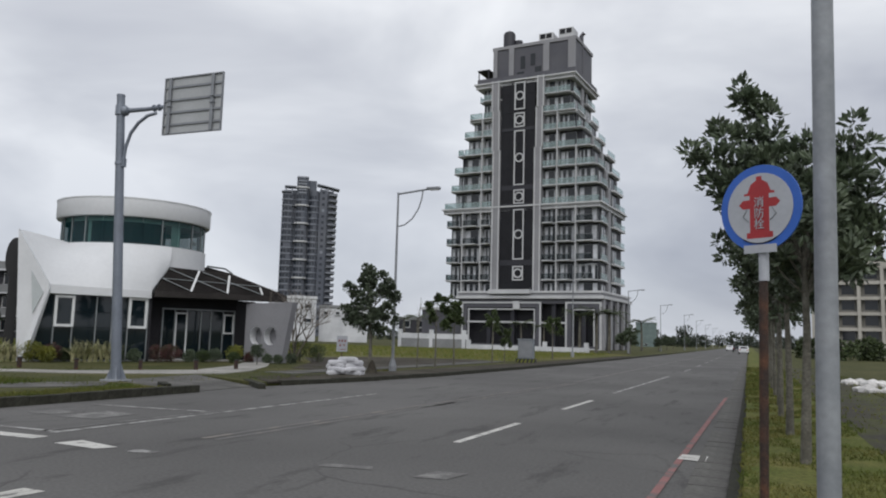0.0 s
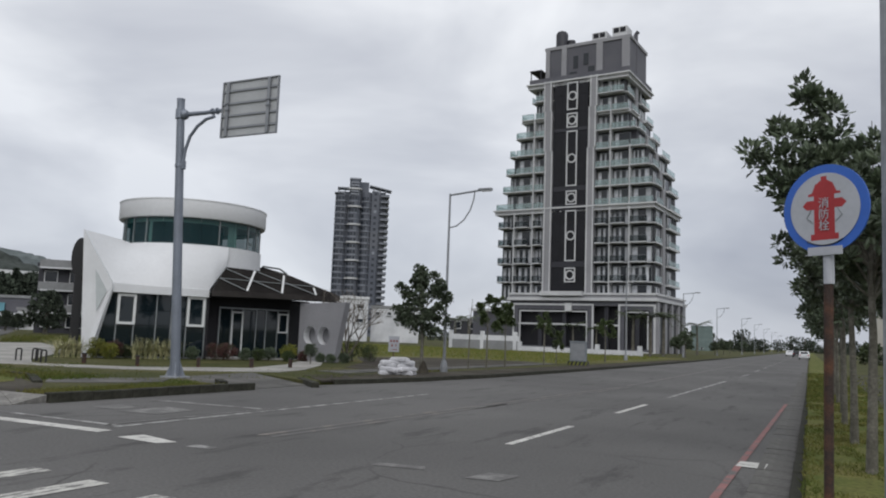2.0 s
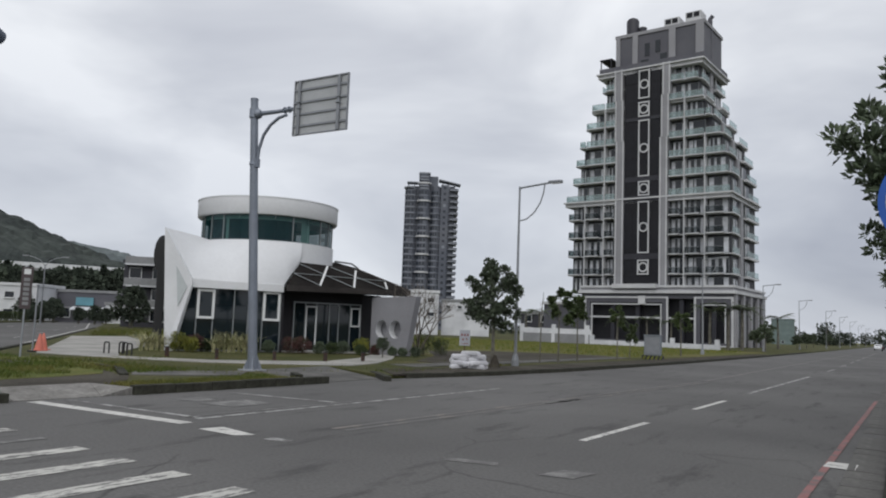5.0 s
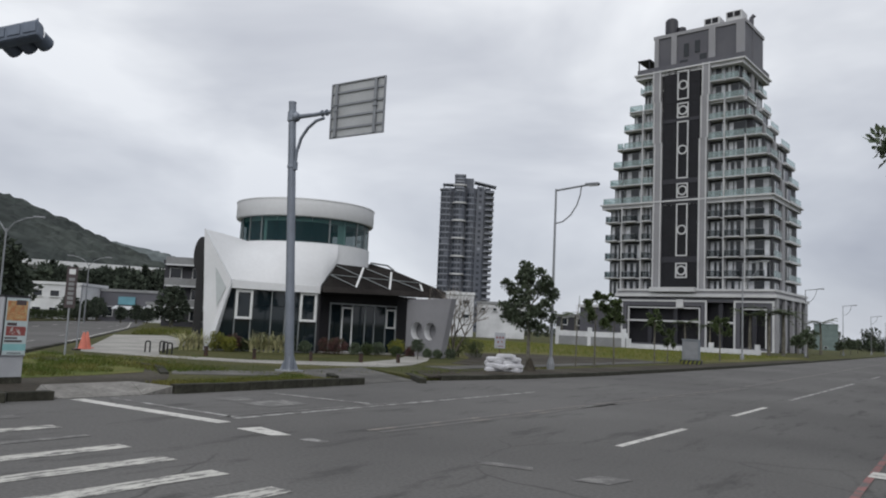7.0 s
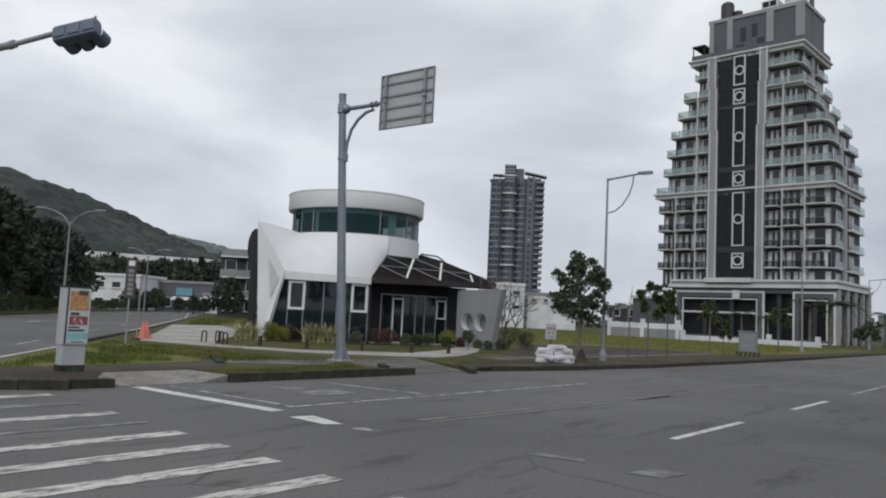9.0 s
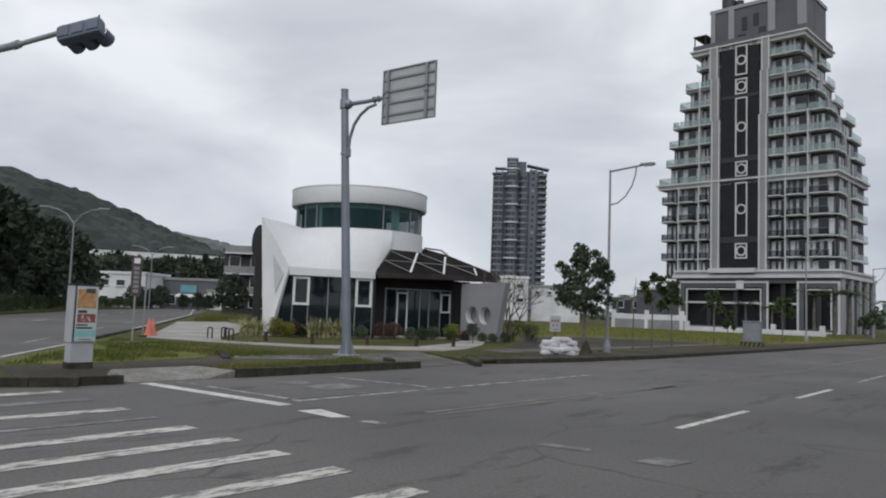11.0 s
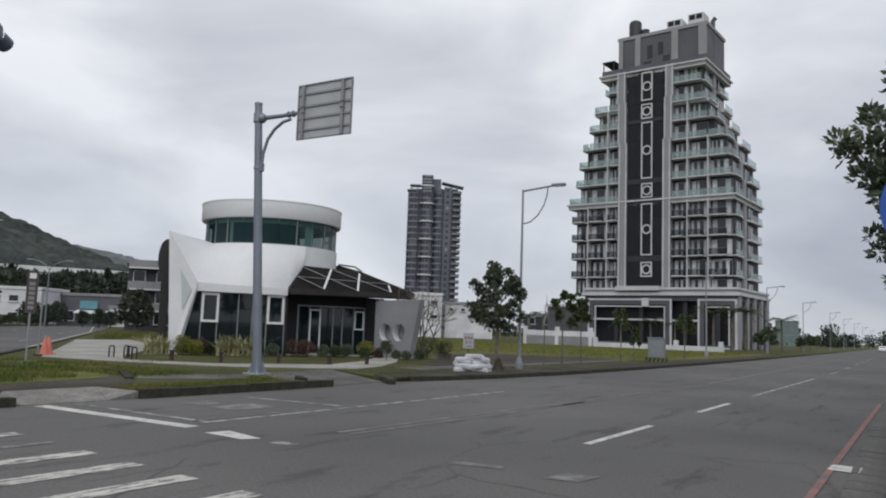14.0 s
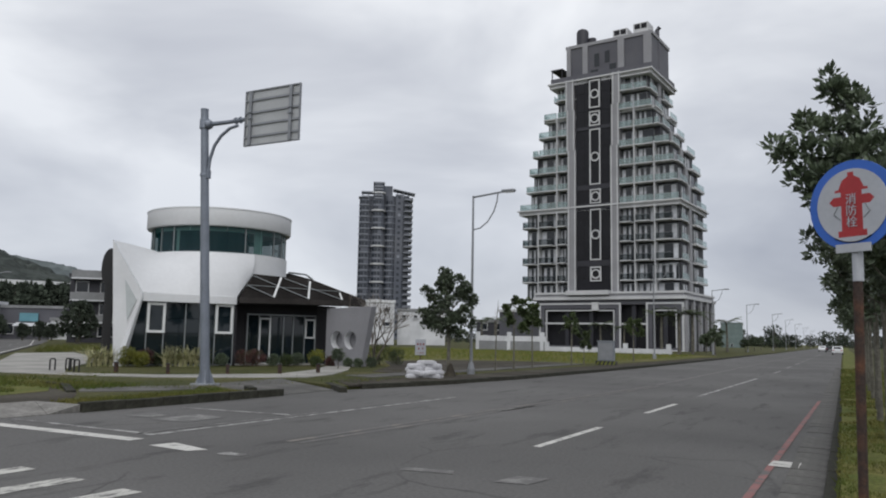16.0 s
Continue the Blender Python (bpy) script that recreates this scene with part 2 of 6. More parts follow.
M["t_wall"] = mat("dark_grey_tile_wall", (0.020, 0.020, 0.027), 0.6, vary=0.1, scale=0.4, fine=6, bump=0.05)
M["t_glass"] = glassy("window_glass", (0.015, 0.018, 0.022), 0.05)
# pale green tint, raised so that it includes the sky's reflection
M["t_rail"] = glassy("green_balcony_glass", (0.33, 0.40, 0.40), 0.08, through_it=0.62)
M["t_rail_dark"] = glassy("smoked_balcony_glass", (0.10, 0.12, 0.125), 0.08, through_it=0.88)
M["curtain"] = mat("pale_curtains", (0.34, 0.35, 0.37), 0.9, vary=0.15, scale=1.5, fine=8, bump=0, spread=0.5)
# bluish, low-contrast greys of the far tower: haze is put into the colours
M["far_wall"] = mat("far_tower_wall", (0.085, 0.095, 0.12), 0.7, vary=0.08, scale=0.05, fine=0.6, bump=0, second=(0.12, 0.128, 0.15))
M["far_band"] = mat("far_tower_slab", (0.235, 0.25, 0.285), 0.7, vary=0.05, bump=0)
M["far_glass"] = glassy("far_tower_glass", (0.03, 0.035, 0.045), 0.1)
M["steel"] = mat("galvanised_steel", (0.23, 0.245, 0.265), 0.7, metal=0.15, vary=0.10, scale=2.2, fine=16, bump=0.05, second=(0.29, 0.305, 0.325))
M["steel_blue"] = mat("blue_grey_painted_steel", (0.17, 0.19, 0.225), 0.45, metal=0.3, vary=0.08, scale=1.5, fine=20, bump=0.03)
M["sign_back"] = mat("bare_aluminium_sheet", (0.36, 0.37, 0.375), 0.55, metal=0.3, vary=0.06, scale=1.2, fine=25, bump=0.04)
M["lamp_grey"] = mat("lamp_steel", (0.22, 0.23, 0.245), 0.5, metal=0.4, vary=0.06, bump=0)
M["rust"] = mat("rusty_brown_steel", (0.035, 0.022, 0.018), 0.85, vary=0.3, scale=6, fine=60, bump=0.3, second=(0.10, 0.042, 0.022), cut=(0.45, 0.7))
M["black"] = mat("black_plastic", (0.012, 0.012, 0.013), 0.5, vary=0.1, bump=0)
M["signal"] = mat("dark_signal_plastic", (0.080, 0.100, 0.135), 0.6, vary=0.1, bump=0)
M["sign_blue"] = mat("blue_sign_film", (0.022, 0.10, 0.42), 0.45, vary=0.04, scale=4, bump=0)
M["sign_white"] = mat("white_sign_film", (0.36, 0.375, 0.41), 0.5, vary=0.03, scale=5, bump=0)
M["sign_red"] = mat("red_sign_film", (0.30, 0.018, 0.022), 0.5, vary=0.06, scale=6, bump=0)
# these deep greens are lightened to carry some haze
M["leaf_deep"] = mat("glossy_deep_green_leaves", (0.062, 0.084, 0.050), 0.5, vary=0.15, scale=2, fine=6, bump=0, second=(0.092, 0.118, 0.070), spread=0.45)
M["leaf_mid"] = mat("green_leaves", (0.034, 0.052, 0.016), 0.6, vary=0.15, scale=1.5, fine=6, bump=0, second=(0.055, 0.078, 0.024), spread=0.45)
M["leaf_yellow"] = mat("yellow_green_leaves", (0.17, 0.17, 0.02), 0.6, vary=0.15, scale=3, fine=9, bump=0, second=(0.10, 0.12, 0.02), spread=0.4)
M["leaf_flax"] = mat("cream_striped_leaves", (0.36, 0.34, 0.19), 0.6, vary=0.15, scale=5, fine=12, bump=0, second=(0.20, 0.21, 0.09), spread=0.4)
M["leaf_red"] = mat("dull_red_leaves", (0.085, 0.030, 0.030), 0.6, vary=0.2, scale=4, fine=9, bump=0, second=(0.045, 0.045, 0.02), spread=0.4)
# haze over the distant trees is mixed into this green
M["leaf_far"] = mat("distant_foliage", (0.050, 0.062, 0.048), 0.9, vary=0.25, scale=0.12, fine=0.6, bump=0, second=(0.062, 0.076, 0.055), spread=0.45, spec=0.1)
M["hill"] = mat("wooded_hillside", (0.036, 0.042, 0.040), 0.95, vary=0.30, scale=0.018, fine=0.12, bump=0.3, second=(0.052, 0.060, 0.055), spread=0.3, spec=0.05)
# distance haze is mixed into this paler hillside colour
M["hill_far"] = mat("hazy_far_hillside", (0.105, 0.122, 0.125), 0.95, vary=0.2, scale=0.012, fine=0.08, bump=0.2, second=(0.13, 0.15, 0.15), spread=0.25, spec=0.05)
M["bark"] = mat("grey_brown_bark", (0.085, 0.080, 0.064), 0.95, vary=0.3, scale=4, fine=26, bump=0.6, second=(0.14, 0.132, 0.11))
M["twig"] = mat("bare_grey_twigs", (0.12, 0.105, 0.09), 0.9, vary=0.2, scale=4, fine=20, bump=0.2)
M["sack"] = mat("white_woven_sacks", (0.50, 0.50, 0.52), 0.8, vary=0.10, scale=2.5, fine=22, bump=0.5, second=(0.40, 0.40, 0.42), spread=0.12)
M["far_white"] = mat("white_render", (0.50, 0.51, 0.53), 0.8, vary=0.05, scale=0.3, fine=3, bump=0.03, second=(0.62, 0.63, 0.65))
M["far_grey"] = mat("grey_render", (0.20, 0.205, 0.21), 0.8, vary=0.08, scale=0.3, fine=3, bump=0.03)
M["beige"] = mat("beige_render", (0.40, 0.38, 0.34), 0.8, vary=0.05, scale=0.2, fine=3, bump=0.03, second=(0.46, 0.44, 0.40))
# darker beige with the loggias' shade put into the colour
M["beige_dark"] = mat("shaded_loggia_wall", (0.16, 0.155, 0.14), 0.8, vary=0.08, bump=0)
M["net"] = mat("green_safety_net", (0.13, 0.17, 0.165), 0.9, vary=0.1, scale=0.4, bump=0)
M["teal"] = mat("teal_sheeting", (0.10, 0.24, 0.29), 0.7, vary=0.08, scale=0.5, bump=0)
M["orange"] = mat("faded_orange_plastic", (0.46, 0.13, 0.09), 0.6, vary=0.08, scale=5, bump=0)
M["cabinet"] = mat("pale_grey_cabinet", (0.33, 0.34, 0.36), 0.6, vary=0.05, scale=2, bump=0.03)
M["cabinet_dark"] = mat("grey_steel_cabinet", (0.16, 0.18, 0.20), 0.6, vary=0.08, scale=2, bump=0.03)
M["poster"] = mat("pale_poster", (0.40, 0.47, 0.48), 0.4, vary=0.03, bump=0)
M["poster_teal"] = mat("teal_print", (0.20, 0.40, 0.41), 0.4, vary=0.05, bump=0)
M["poster_orange"] = mat("orange_print", (0.36, 0.10, 0.03), 0.4, vary=0.3, scale=7, bump=0, second=(0.42, 0.33, 0.16), cut=(0.3, 0.7))
M["poster_red"] = mat("red_print", (0.22, 0.05, 0.045), 0.4, vary=0.3, scale=9, bump=0, second=(0.40, 0.38, 0.36), cut=(0.55, 0.66))
M["banner"] = mat("dark_brown_banner", (0.055, 0.040, 0.042), 0.6, vary=0.1, bump=0)
M["rubble"] = mat("pale_rubble", (0.42, 0.41, 0.40), 0.9, vary=0.15, scale=3, fine=20, bump=0.3, spread=0.4)
M["car_white"] = mat("white_car_paint", (0.62, 0.63, 0.65), 0.3, vary=0.02, bump=0)
M["car_dark"] = mat("dark_car_paint", (0.03, 0.032, 0.036), 0.3, vary=0.05, bump=0)
M["tyre"] = mat("tyre_rubber", (0.015, 0.015, 0.015), 0.85, vary=0.1, bump=0)
M["lamp_red"] = mat("red_lamp_glass", (0.35, 0.02, 0.02), 0.3, vary=0.05, bump=0)


# ---------------------------------------------------------------- mesh helpers
def mesh_of(bm, name, material, smooth=False):
    me = bpy.data.meshes.new(name)
    bmesh.ops.recalc_face_normals(bm, faces=bm.faces)
    bm.to_mesh(me)
    bm.free()
    me.materials.append(material)
    if smooth:
        me.polygons.foreach_set("use_smooth", [True] * len(me.polygons))
        me.set_sharp_from_angle(angle=radians(40))
    return me


def raw_mesh(name, verts, faces, material):
    me = bpy.data.meshes.new(name)
    me.from_pydata(verts, [], faces)
    me.materials.append(material)
    return me


def thing(name, label, category, m=None, group="", kind=""):
    ob = tagged(new(name), label, category, group, kind)
    if m is not None:
        ob.matrix_world = m
    return ob


def part(name, bm, material, parent=None, label="", smooth=False):
    ob = new(name, mesh_of(bm, name, material, smooth))
    ob.parent = parent
    return tagged(ob, label)


def piece(name, me, parent, m, label=""):
    ob = new(name, me)
    ob.parent = parent
    ob.matrix_basis = m
    return tagged(ob, label)


def structure(name, bm, material, label, category, smooth=False):
    return tagged(new(name, mesh_of(bm, name, material, smooth)), label, category, kind="structure")


def whole(name, bm, material, label, category, m=None, group="", smooth=False):
    """A thing of one mesh."""
    ob = tagged(new(name, mesh_of(bm, name, material, smooth)), label, category, group)
    if m is not None:
        ob.matrix_world = m
    return ob


def box(x0, x1, y0, y1, z0, z1, bevel=0.0, bm=None):
    bm = bm or bmesh.new()
    made = bmesh.ops.create_cube(bm, size=1, matrix=Matrix.Translation(((x0 + x1) / 2, (y0 + y1) / 2, (z0 + z1) / 2)) @ Matrix.Diagonal((abs(x1 - x0), abs(y1 - y0), abs(z1 - z0), 1)))
    if bevel:
        edges = list({e for v in made["verts"] for e in v.link_edges})
        bmesh.ops.bevel(bm, geom=edges, offset=bevel, segments=2, affect="EDGES", profile=0.6)
    return bm


def prism(points, z0, z1, bm=None):
    """An upright prism over a plan outline; z0 and z1 may be one number or one for each corner."""
    bm = bm or bmesh.new()
    n = len(points)
    lo = z0 if isinstance(z0, (list, tuple)) else [z0] * n
    hi = z1 if isinstance(z1, (list, tuple)) else [z1] * n
    a = [bm.verts.new((x, y, z)) for (x, y), z in zip(points, lo)]
    b = [bm.verts.new((x, y, z)) for (x, y), z in zip(points, hi)]
    bm.faces.new(a[::-1])
    bm.faces.new(b)
    for i in range(n):
        j = (i + 1) % n
        bm.faces.new((a[i], a[j], b[j], b[i]))
    return bm


def slab(corners, thick, bm=None):
    """A plate with those corners in space, as thick as given along its normal."""
    bm = bm or bmesh.new()
    c = [Vector(p) for p in corners]
    nrm = (c[1] - c[0]).cross(c[-1] - c[0]).normalized() * thick
    a, b = [bm.verts.new(p) for p in c], [bm.verts.new(p + nrm) for p in c]
    bm.faces.new(a[::-1])
    bm.faces.new(b)
    for i in range(len(c)):
        j = (i + 1) % len(c)
        bm.faces.new((a[i], a[j], b[j], b[i]))
    return bm


def tube(points, radii, seg=10, bm=None):
    """A round bar along points, as thick as radii."""
    bm = bm or bmesh.new()
    pts = [Vector(p) for p in points]
    if not isinstance(radii, (list, tuple)):
        radii = [radii] * len(pts)
    rings = []
    side = None
    for i, p in enumerate(pts):
        d = (pts[min(i + 1, len(pts) - 1)] - pts[max(i - 1, 0)]).normalized()
        if side is None:
            side = d.orthogonal().normalized()
        side = (side - d * side.dot(d)).normalized()
        other = d.cross(side)
        rings.append([bm.verts.new(p + (side * math.cos(a) + other * math.sin(a)) * radii[i]) for a in (math.tau * k / seg for k in range(seg))])
    for r0, r1 in zip(rings, rings[1:]):
        for k in range(seg):
            bm.faces.new((r0[k], r0[(k + 1) % seg], r1[(k + 1) % seg], r1[k]))
    bm.faces.new(rings[0][::-1])
    bm.faces.new(rings[-1])
    return bm


def lathe(profile, seg=24, bm=None, centre=(0, 0), a0=0.0, a1=math.tau, caps=True):
    """A turned form: profile of (radius, height)."""
    bm = bm or bmesh.new()
    closed = abs(a1 - a0 - math.tau) < 1e-6
    k = seg if closed else seg + 1
    rings = [[bm.verts.new((centre[0] + r * math.cos(a0 + (a1 - a0) * i / seg), centre[1] + r * math.sin(a0 + (a1 - a0) * i / seg), z)) for i in range(k)] for r, z in profile]
    for p, q in zip(rings, rings[1:]):
        for i in range(seg):
            j = (i + 1) % k
            bm.faces.new((p[i], p[j], q[j], q[i]))
    if closed and caps:
        if profile[0][0] > 1e-4:
            bm.faces.new(rings[0][::-1])
        if profile[-1][0] > 1e-4:
            bm.faces.new(rings[-1])
    bmesh.ops.remove_doubles(bm, verts=bm.verts, dist=1e-5)
    return bm


def ring_frame(w, h, t, d):
    """A rectangular frame of one piece in the x-z plane, from (0, 0), with bars t wide and d deep."""
    bm = bmesh.new()
    rings = []
    for a, y in ((0, 0), (t, 0), (t, d), (0, d)):
        rings.append([bm.verts.new((x, y, z)) for x, z in ((a, a), (w - a, a), (w - a, h - a), (a, h - a))])
    for k in range(4):
        p, q = rings[k], rings[(k + 1) % 4]
        for i in range(4):
            bm.faces.new((p[i], p[(i + 1) % 4], q[(i + 1) % 4], q[i]))
    return bm


def leaves(name, clumps, material, size=(0.16, 0.06), seed=1, upward=0.5):
    """Many leaves: clumps of (place, radius, count). Each leaf is a folded blade that points away from its clump's heart."""
    rng = np.random.default_rng(seed)
    vs, fs = [], []
    for place, radius, count in clumps:
        c = np.array(place)
        dirs = rng.normal(size=(count, 3))
        dirs[:, 2] += upward * 0.6
        dirs /= np.linalg.norm(dirs, axis=1)[:, None]
        roots = c + dirs * (radius * rng.uniform(0.15, 1.0, size=(count, 1)) ** 0.6)
        for d, r in zip(dirs, roots):
            d = d + np.array([0, 0, upward]) * rng.uniform(0, 1)
            d = d / np.linalg.norm(d)
            s = np.cross(d, rng.normal(size=3))
            s /= np.linalg.norm(s) + 1e-9
            ln, wd = size[0] * rng.uniform(0.6, 1.25), size[1] * rng.uniform(0.7, 1.2)
            n = np.cross(s, d) * wd * 0.4
            k = len(vs)
            m1 = r + d * ln * 0.6
            vs += [tuple(r), tuple(m1 + s * wd + n), tuple(r + d * ln), tuple(m1 - s * wd + n)]
            fs += [(k, k + 1, k + 2), (k, k + 2, k + 3)]
    return raw_mesh(name, vs, fs, material)


# ---------------------------------------------------------------- ground and roads
GROUND = -0.06
tagged(new("ground", raw_mesh("ground", [(-3500, -3500, GROUND), (3500, -3500, GROUND), (3500, 3500, GROUND), (-3500, 3500, GROUND)], [(0, 1, 2, 3)], M["field"])), "rough yellow-green open ground reaching the horizon", "ground", kind="structure")


def plate(name, outline, top, material, label, category, thick=0.05):
    return structure(name, prism(outline, top - thick, top), material, label, category)


LEFT_EDGE = [(-13.55, 19.2), (-12.5, 24), (-11.85, 29.5), (-11.4, 40), (-11.1, 50), (-10.8, 80), (-10.6, 140), (-10.5, 620)]
plate("road", [(-0.2, -70), (-0.2, 620), *LEFT_EDGE[::-1], (-17.2, 20.8), (-16.8, 17.0), (-13.5, 15.6), (-13.7, 10.6), (-14.0, 6.6), (-14.6, 5.5), (-15.8, 4.9), (-22, -12), (-24, -70)], 0.0, M["asphalt"], "worn grey asphalt carriageway of a wide street", "road")
plate("side_road", [(-10, -14), (-10, 3), (-16.0, 5.3), (-27.7, 14.7), (-40.2, 24.6), (-78, 54.0), (-113.4, 80.5), (-170, 118), (-182, 122), (-119.5, 71.5), (-100.8, 54.3), (-62.5, 25.6), (-30, 2.0), (-22, -12)], -0.005, M["asphalt"], "grey asphalt side street curving away to the hills", "road")
LOT = 0.12
plate("lot_ground", [(-13.5, 15.6), (-16.5, 17.0), (-16.9, 21.0), *LEFT_EDGE, (-400, 620), (-400, 282), (-170, 119.5), (-113.4, 81), (-78, 54.6), (-40.2, 25.2), (-27.7, 15.2), (-16.2, 5.7), (-15.0, 5.6), (-14.1, 6.8), (-13.95, 7.7), (-15.1, 8.5), (-15.1, 10.5), (-13.75, 10.55)], LOT, M["grass"], "short patchy grass of the corner lot", "ground", 0.18)
plate("field", [(-17.5, 31), (-13.2, 60), (-12.6, 93), (-24, 93.5), (-60, 93.5), (-95, 130), (-95, 75), (-46, 52), (-30, 42), (-24, 36)], LOT + 0.006, M["field"], "yellow-green empty grass field", "field")
plate("bare_earth", [(-15.6, 27.4), (-14.9, 36), (-14.6, 47), (-17.5, 50), (-24, 47), (-25.5, 41), (-21, 34.5), (-18, 28)], LOT + 0.011, M["soil"], "bare trampled earth beside the pavement", "ground")
plate("verge_left", [(-13.4, 19.6), (-12.4, 24.2), (-11.8, 29.6), (-11.3, 50), (-11.0, 80), (-12.4, 80), (-13.0, 50), (-13.8, 30), (-14.8, 24), (-15.4, 21.5)], LOT + 0.016, M["soil"], "narrow worn earth verge along the kerb", "verge")
plate("pavement", [(-27.53, 16.85), (-23.81, 17.39), (-20.58, 18.5), (-18.5, 20.4), (-17.0, 22.2), (-17.6, 24.6), (-19.5, 28.4), (-23.2, 34.2), (-25.0, 34.6), (-22.6, 31.0), (-20.6, 27.4), (-19.3, 23.4), (-21.6, 19.8), (-23.8, 18.7), (-28.6, 17.5)], LOT + 0.021, M["concrete"], "pale concrete footpath past the pavilion", "pavement")
plate("far_pavement", [(-16.9, 24.5), (-15.4, 24.0), (-14.95, 31), (-14.7, 48), (-15.9, 48), (-16.1, 31)], LOT + 0.024, M["gutter"], "worn concrete pavement behind the street trees", "pavement")
plate("forecourt", [(-27.6, 17.0), (-29.4, 18.2), (-47.8, 31.6), (-47.9, 36), (-36, 29), (-27.6, 20.4), (-24.9, 18.4)], LOT + 0.016, M["concrete"], "pale concrete forecourt", "pavement")
plate("service_strip", [(-16.9, 12.9), (-16.0, 14.0), (-15.5, 15.3), (-16.5, 16.6), (-17.4, 15.3), (-17.76, 13.6)], LOT + 0.017, M["gutter"], "grey concrete strip between two grass verges", "pavement")
plate("path_end", [(-24.38, 13.40), (-22.90, 13.88), (-21.98, 13.26), (-23.25, 12.66)], LOT + 0.026, M["gutter"], "worn end of a concrete path in the grass", "pavement")
plate("trodden_earth", [(-14.2, 6.3), (-17.2, 7.1), (-16.9, 9.0), (-17.15, 11.0), (-17.6, 12.6), (-19.2, 13.7), (-17.3, 12.75), (-16.7, 12.7), (-15.7, 11.9), (-14.9, 11.0), (-15.02, 10.5), (-15.05, 8.5), (-14.1, 7.75), (-14.0, 7.0)], LOT + 0.006, M["soil"], "dark trodden earth between kerb and grass", "ground")
plate("island_grass", [(-17.25, 6.7), (-27.4, 15.2), (-24.3, 15.0), (-21.4, 15.3), (-19.2, 13.75), (-17.65, 12.6), (-17.15, 11.0), (-16.95, 9.0)], LOT + 0.012, M["verge"], "greener grass of the street corner island", "verge")
structure("driveway_apron", prism([(-13.5, 15.75), (-16.8, 17.2), (-17.2, 21.0), (-13.6, 19.15)], [-0.03] * 4, [0.012, LOT + 0.02, LOT + 0.02, 0.012]), M["gutter"], "worn concrete driveway apron sloping to the road", "driveway")
structure("kerb_ramp", prism([(-13.82, 8.1), (-13.7, 9.8), (-15.12, 10.5), (-15.12, 8.5)], [-0.03] * 4, [0.012, 0.012, LOT + 0.03, LOT + 0.03]), M["flag"], "worn stone-flagged kerb ramp", "ramp")
structure("ramp_flare", prism([(-13.7, 9.81), (-13.68, 10.5), (-15.12, 10.51)], [-0.03] * 3, [0.012, 0.16, LOT + 0.03]), M["flag"], "stone flare of the kerb ramp", "ramp")
structure("ramp_flare", prism([(-13.9, 7.7), (-13.82, 8.09), (-15.12, 8.49)], [-0.03] * 3, [0.15, 0.012, LOT + 0.03]), M["flag"], "stone flare of the kerb ramp", "ramp")
plate("verge", [(-0.08, -60), (1.75, -60), (1.75, 600), (-0.08, 600)], 0.10, M["verge"], "mossy green grass verge with street trees", "verge", 0.16)
plate("dirt_track", [(1.7, -60), (3.9, -60), (3.9, 34), (5.2, 60), (2.6, 60), (1.7, 34)], 0.085, M["track"], "rutted dirt track beside the verge", "track", 0.12)
plate("side_meadow", [(1.7, 33.9), (2.6, 60), (5.2, 60), (3.88, 33.9), (3.88, -60), (300, -60), (300, 600), (1.7, 600)], 0.10, M["grass"], "rough grass and weeds", "ground", 0.12)

def marking(corners, material, label, z=0.006):
    bm = bmesh.new()
    bm.faces.new([bm.verts.new((x, y, z)) for x, y in corners])
    return structure("road_marking", bm, material, label, "road marking")


def stripe(x0, y0, x1, y1, w, material, label, z=0.006):
    d = Vector((x1 - x0, y1 - y0)).normalized()
    nx, ny = -d.y * w / 2, d.x * w / 2
    return marking([(x0 - nx, y0 - ny), (x1 - nx, y1 - ny), (x1 + nx, y1 + ny), (x0 + nx, y0 + ny)], material, label, z)


stripe(-1.12, 0, -0.66, 25, 0.09, M["paint_red"], "red no-parking line beside the gutter", 0.010)
for y in (11.2, 17.85):
    stripe(-4.19 + (y - 11.2) * 0.022, y, -4.19 + (y - 7.9) * 0.022, y + 3.2, 0.13, M["paint"], "white lane dash")
stripe(-3.95, 24.4, -3.62, 39, 0.13, M["paint_worn"], "worn white lane line")
for y in range(47, 200, 11):
    stripe(-3.5, y, -3.4, y + 4, 0.13, M["paint_worn"], "worn white lane dash")
stripe(-7.6, 9.5, -6.3, 29, 0.12, M["paint_yellow"], "faded yellow centre line")
stripe(-7.35, 9.5, -6.05, 29, 0.12, M["paint_yellow"], "faded yellow centre line")
stripe(-6.3, 29.6, -5.7, 120, 0.12, M["paint_yellow"], "faded yellow centre line")
stripe(-6.98, 16.2, -6.75, 18.0, 0.16, M["paint_worn"], "short worn white dash")
stripe(-9.85, 8.75, -9.55, 19.2, 0.12, M["paint_worn"], "worn white lane line")
stripe(-10.15, 8.75, -9.95, 13.4, 0.09, M["paint_faint"], "rubbed white lane line")
stripe(-13.6, 8.35, -9.55, 8.35, 0.28, M["paint"], "white stop line")
stripe(-13.5, 9.0, -9.9, 8.95, 0.10, M["paint_worn"], "thin white line of the motorcycle box")
stripe(-12.9, 12.45, -10.1, 12.65, 0.11, M["paint_worn"], "worn white line of the motorcycle box")
marking([(-11.6, 10.4), (-10.7, 10.5), (-10.75, 11.5), (-11.6, 11.6)], M["paint_faint"], "rubbed white symbol in the motorcycle box")
marking([(-12.5, 10.6), (-11.9, 10.6), (-11.9, 11.2), (-12.5, 11.2)], M["paint_faint"], "rubbed white symbol in the motorcycle box")
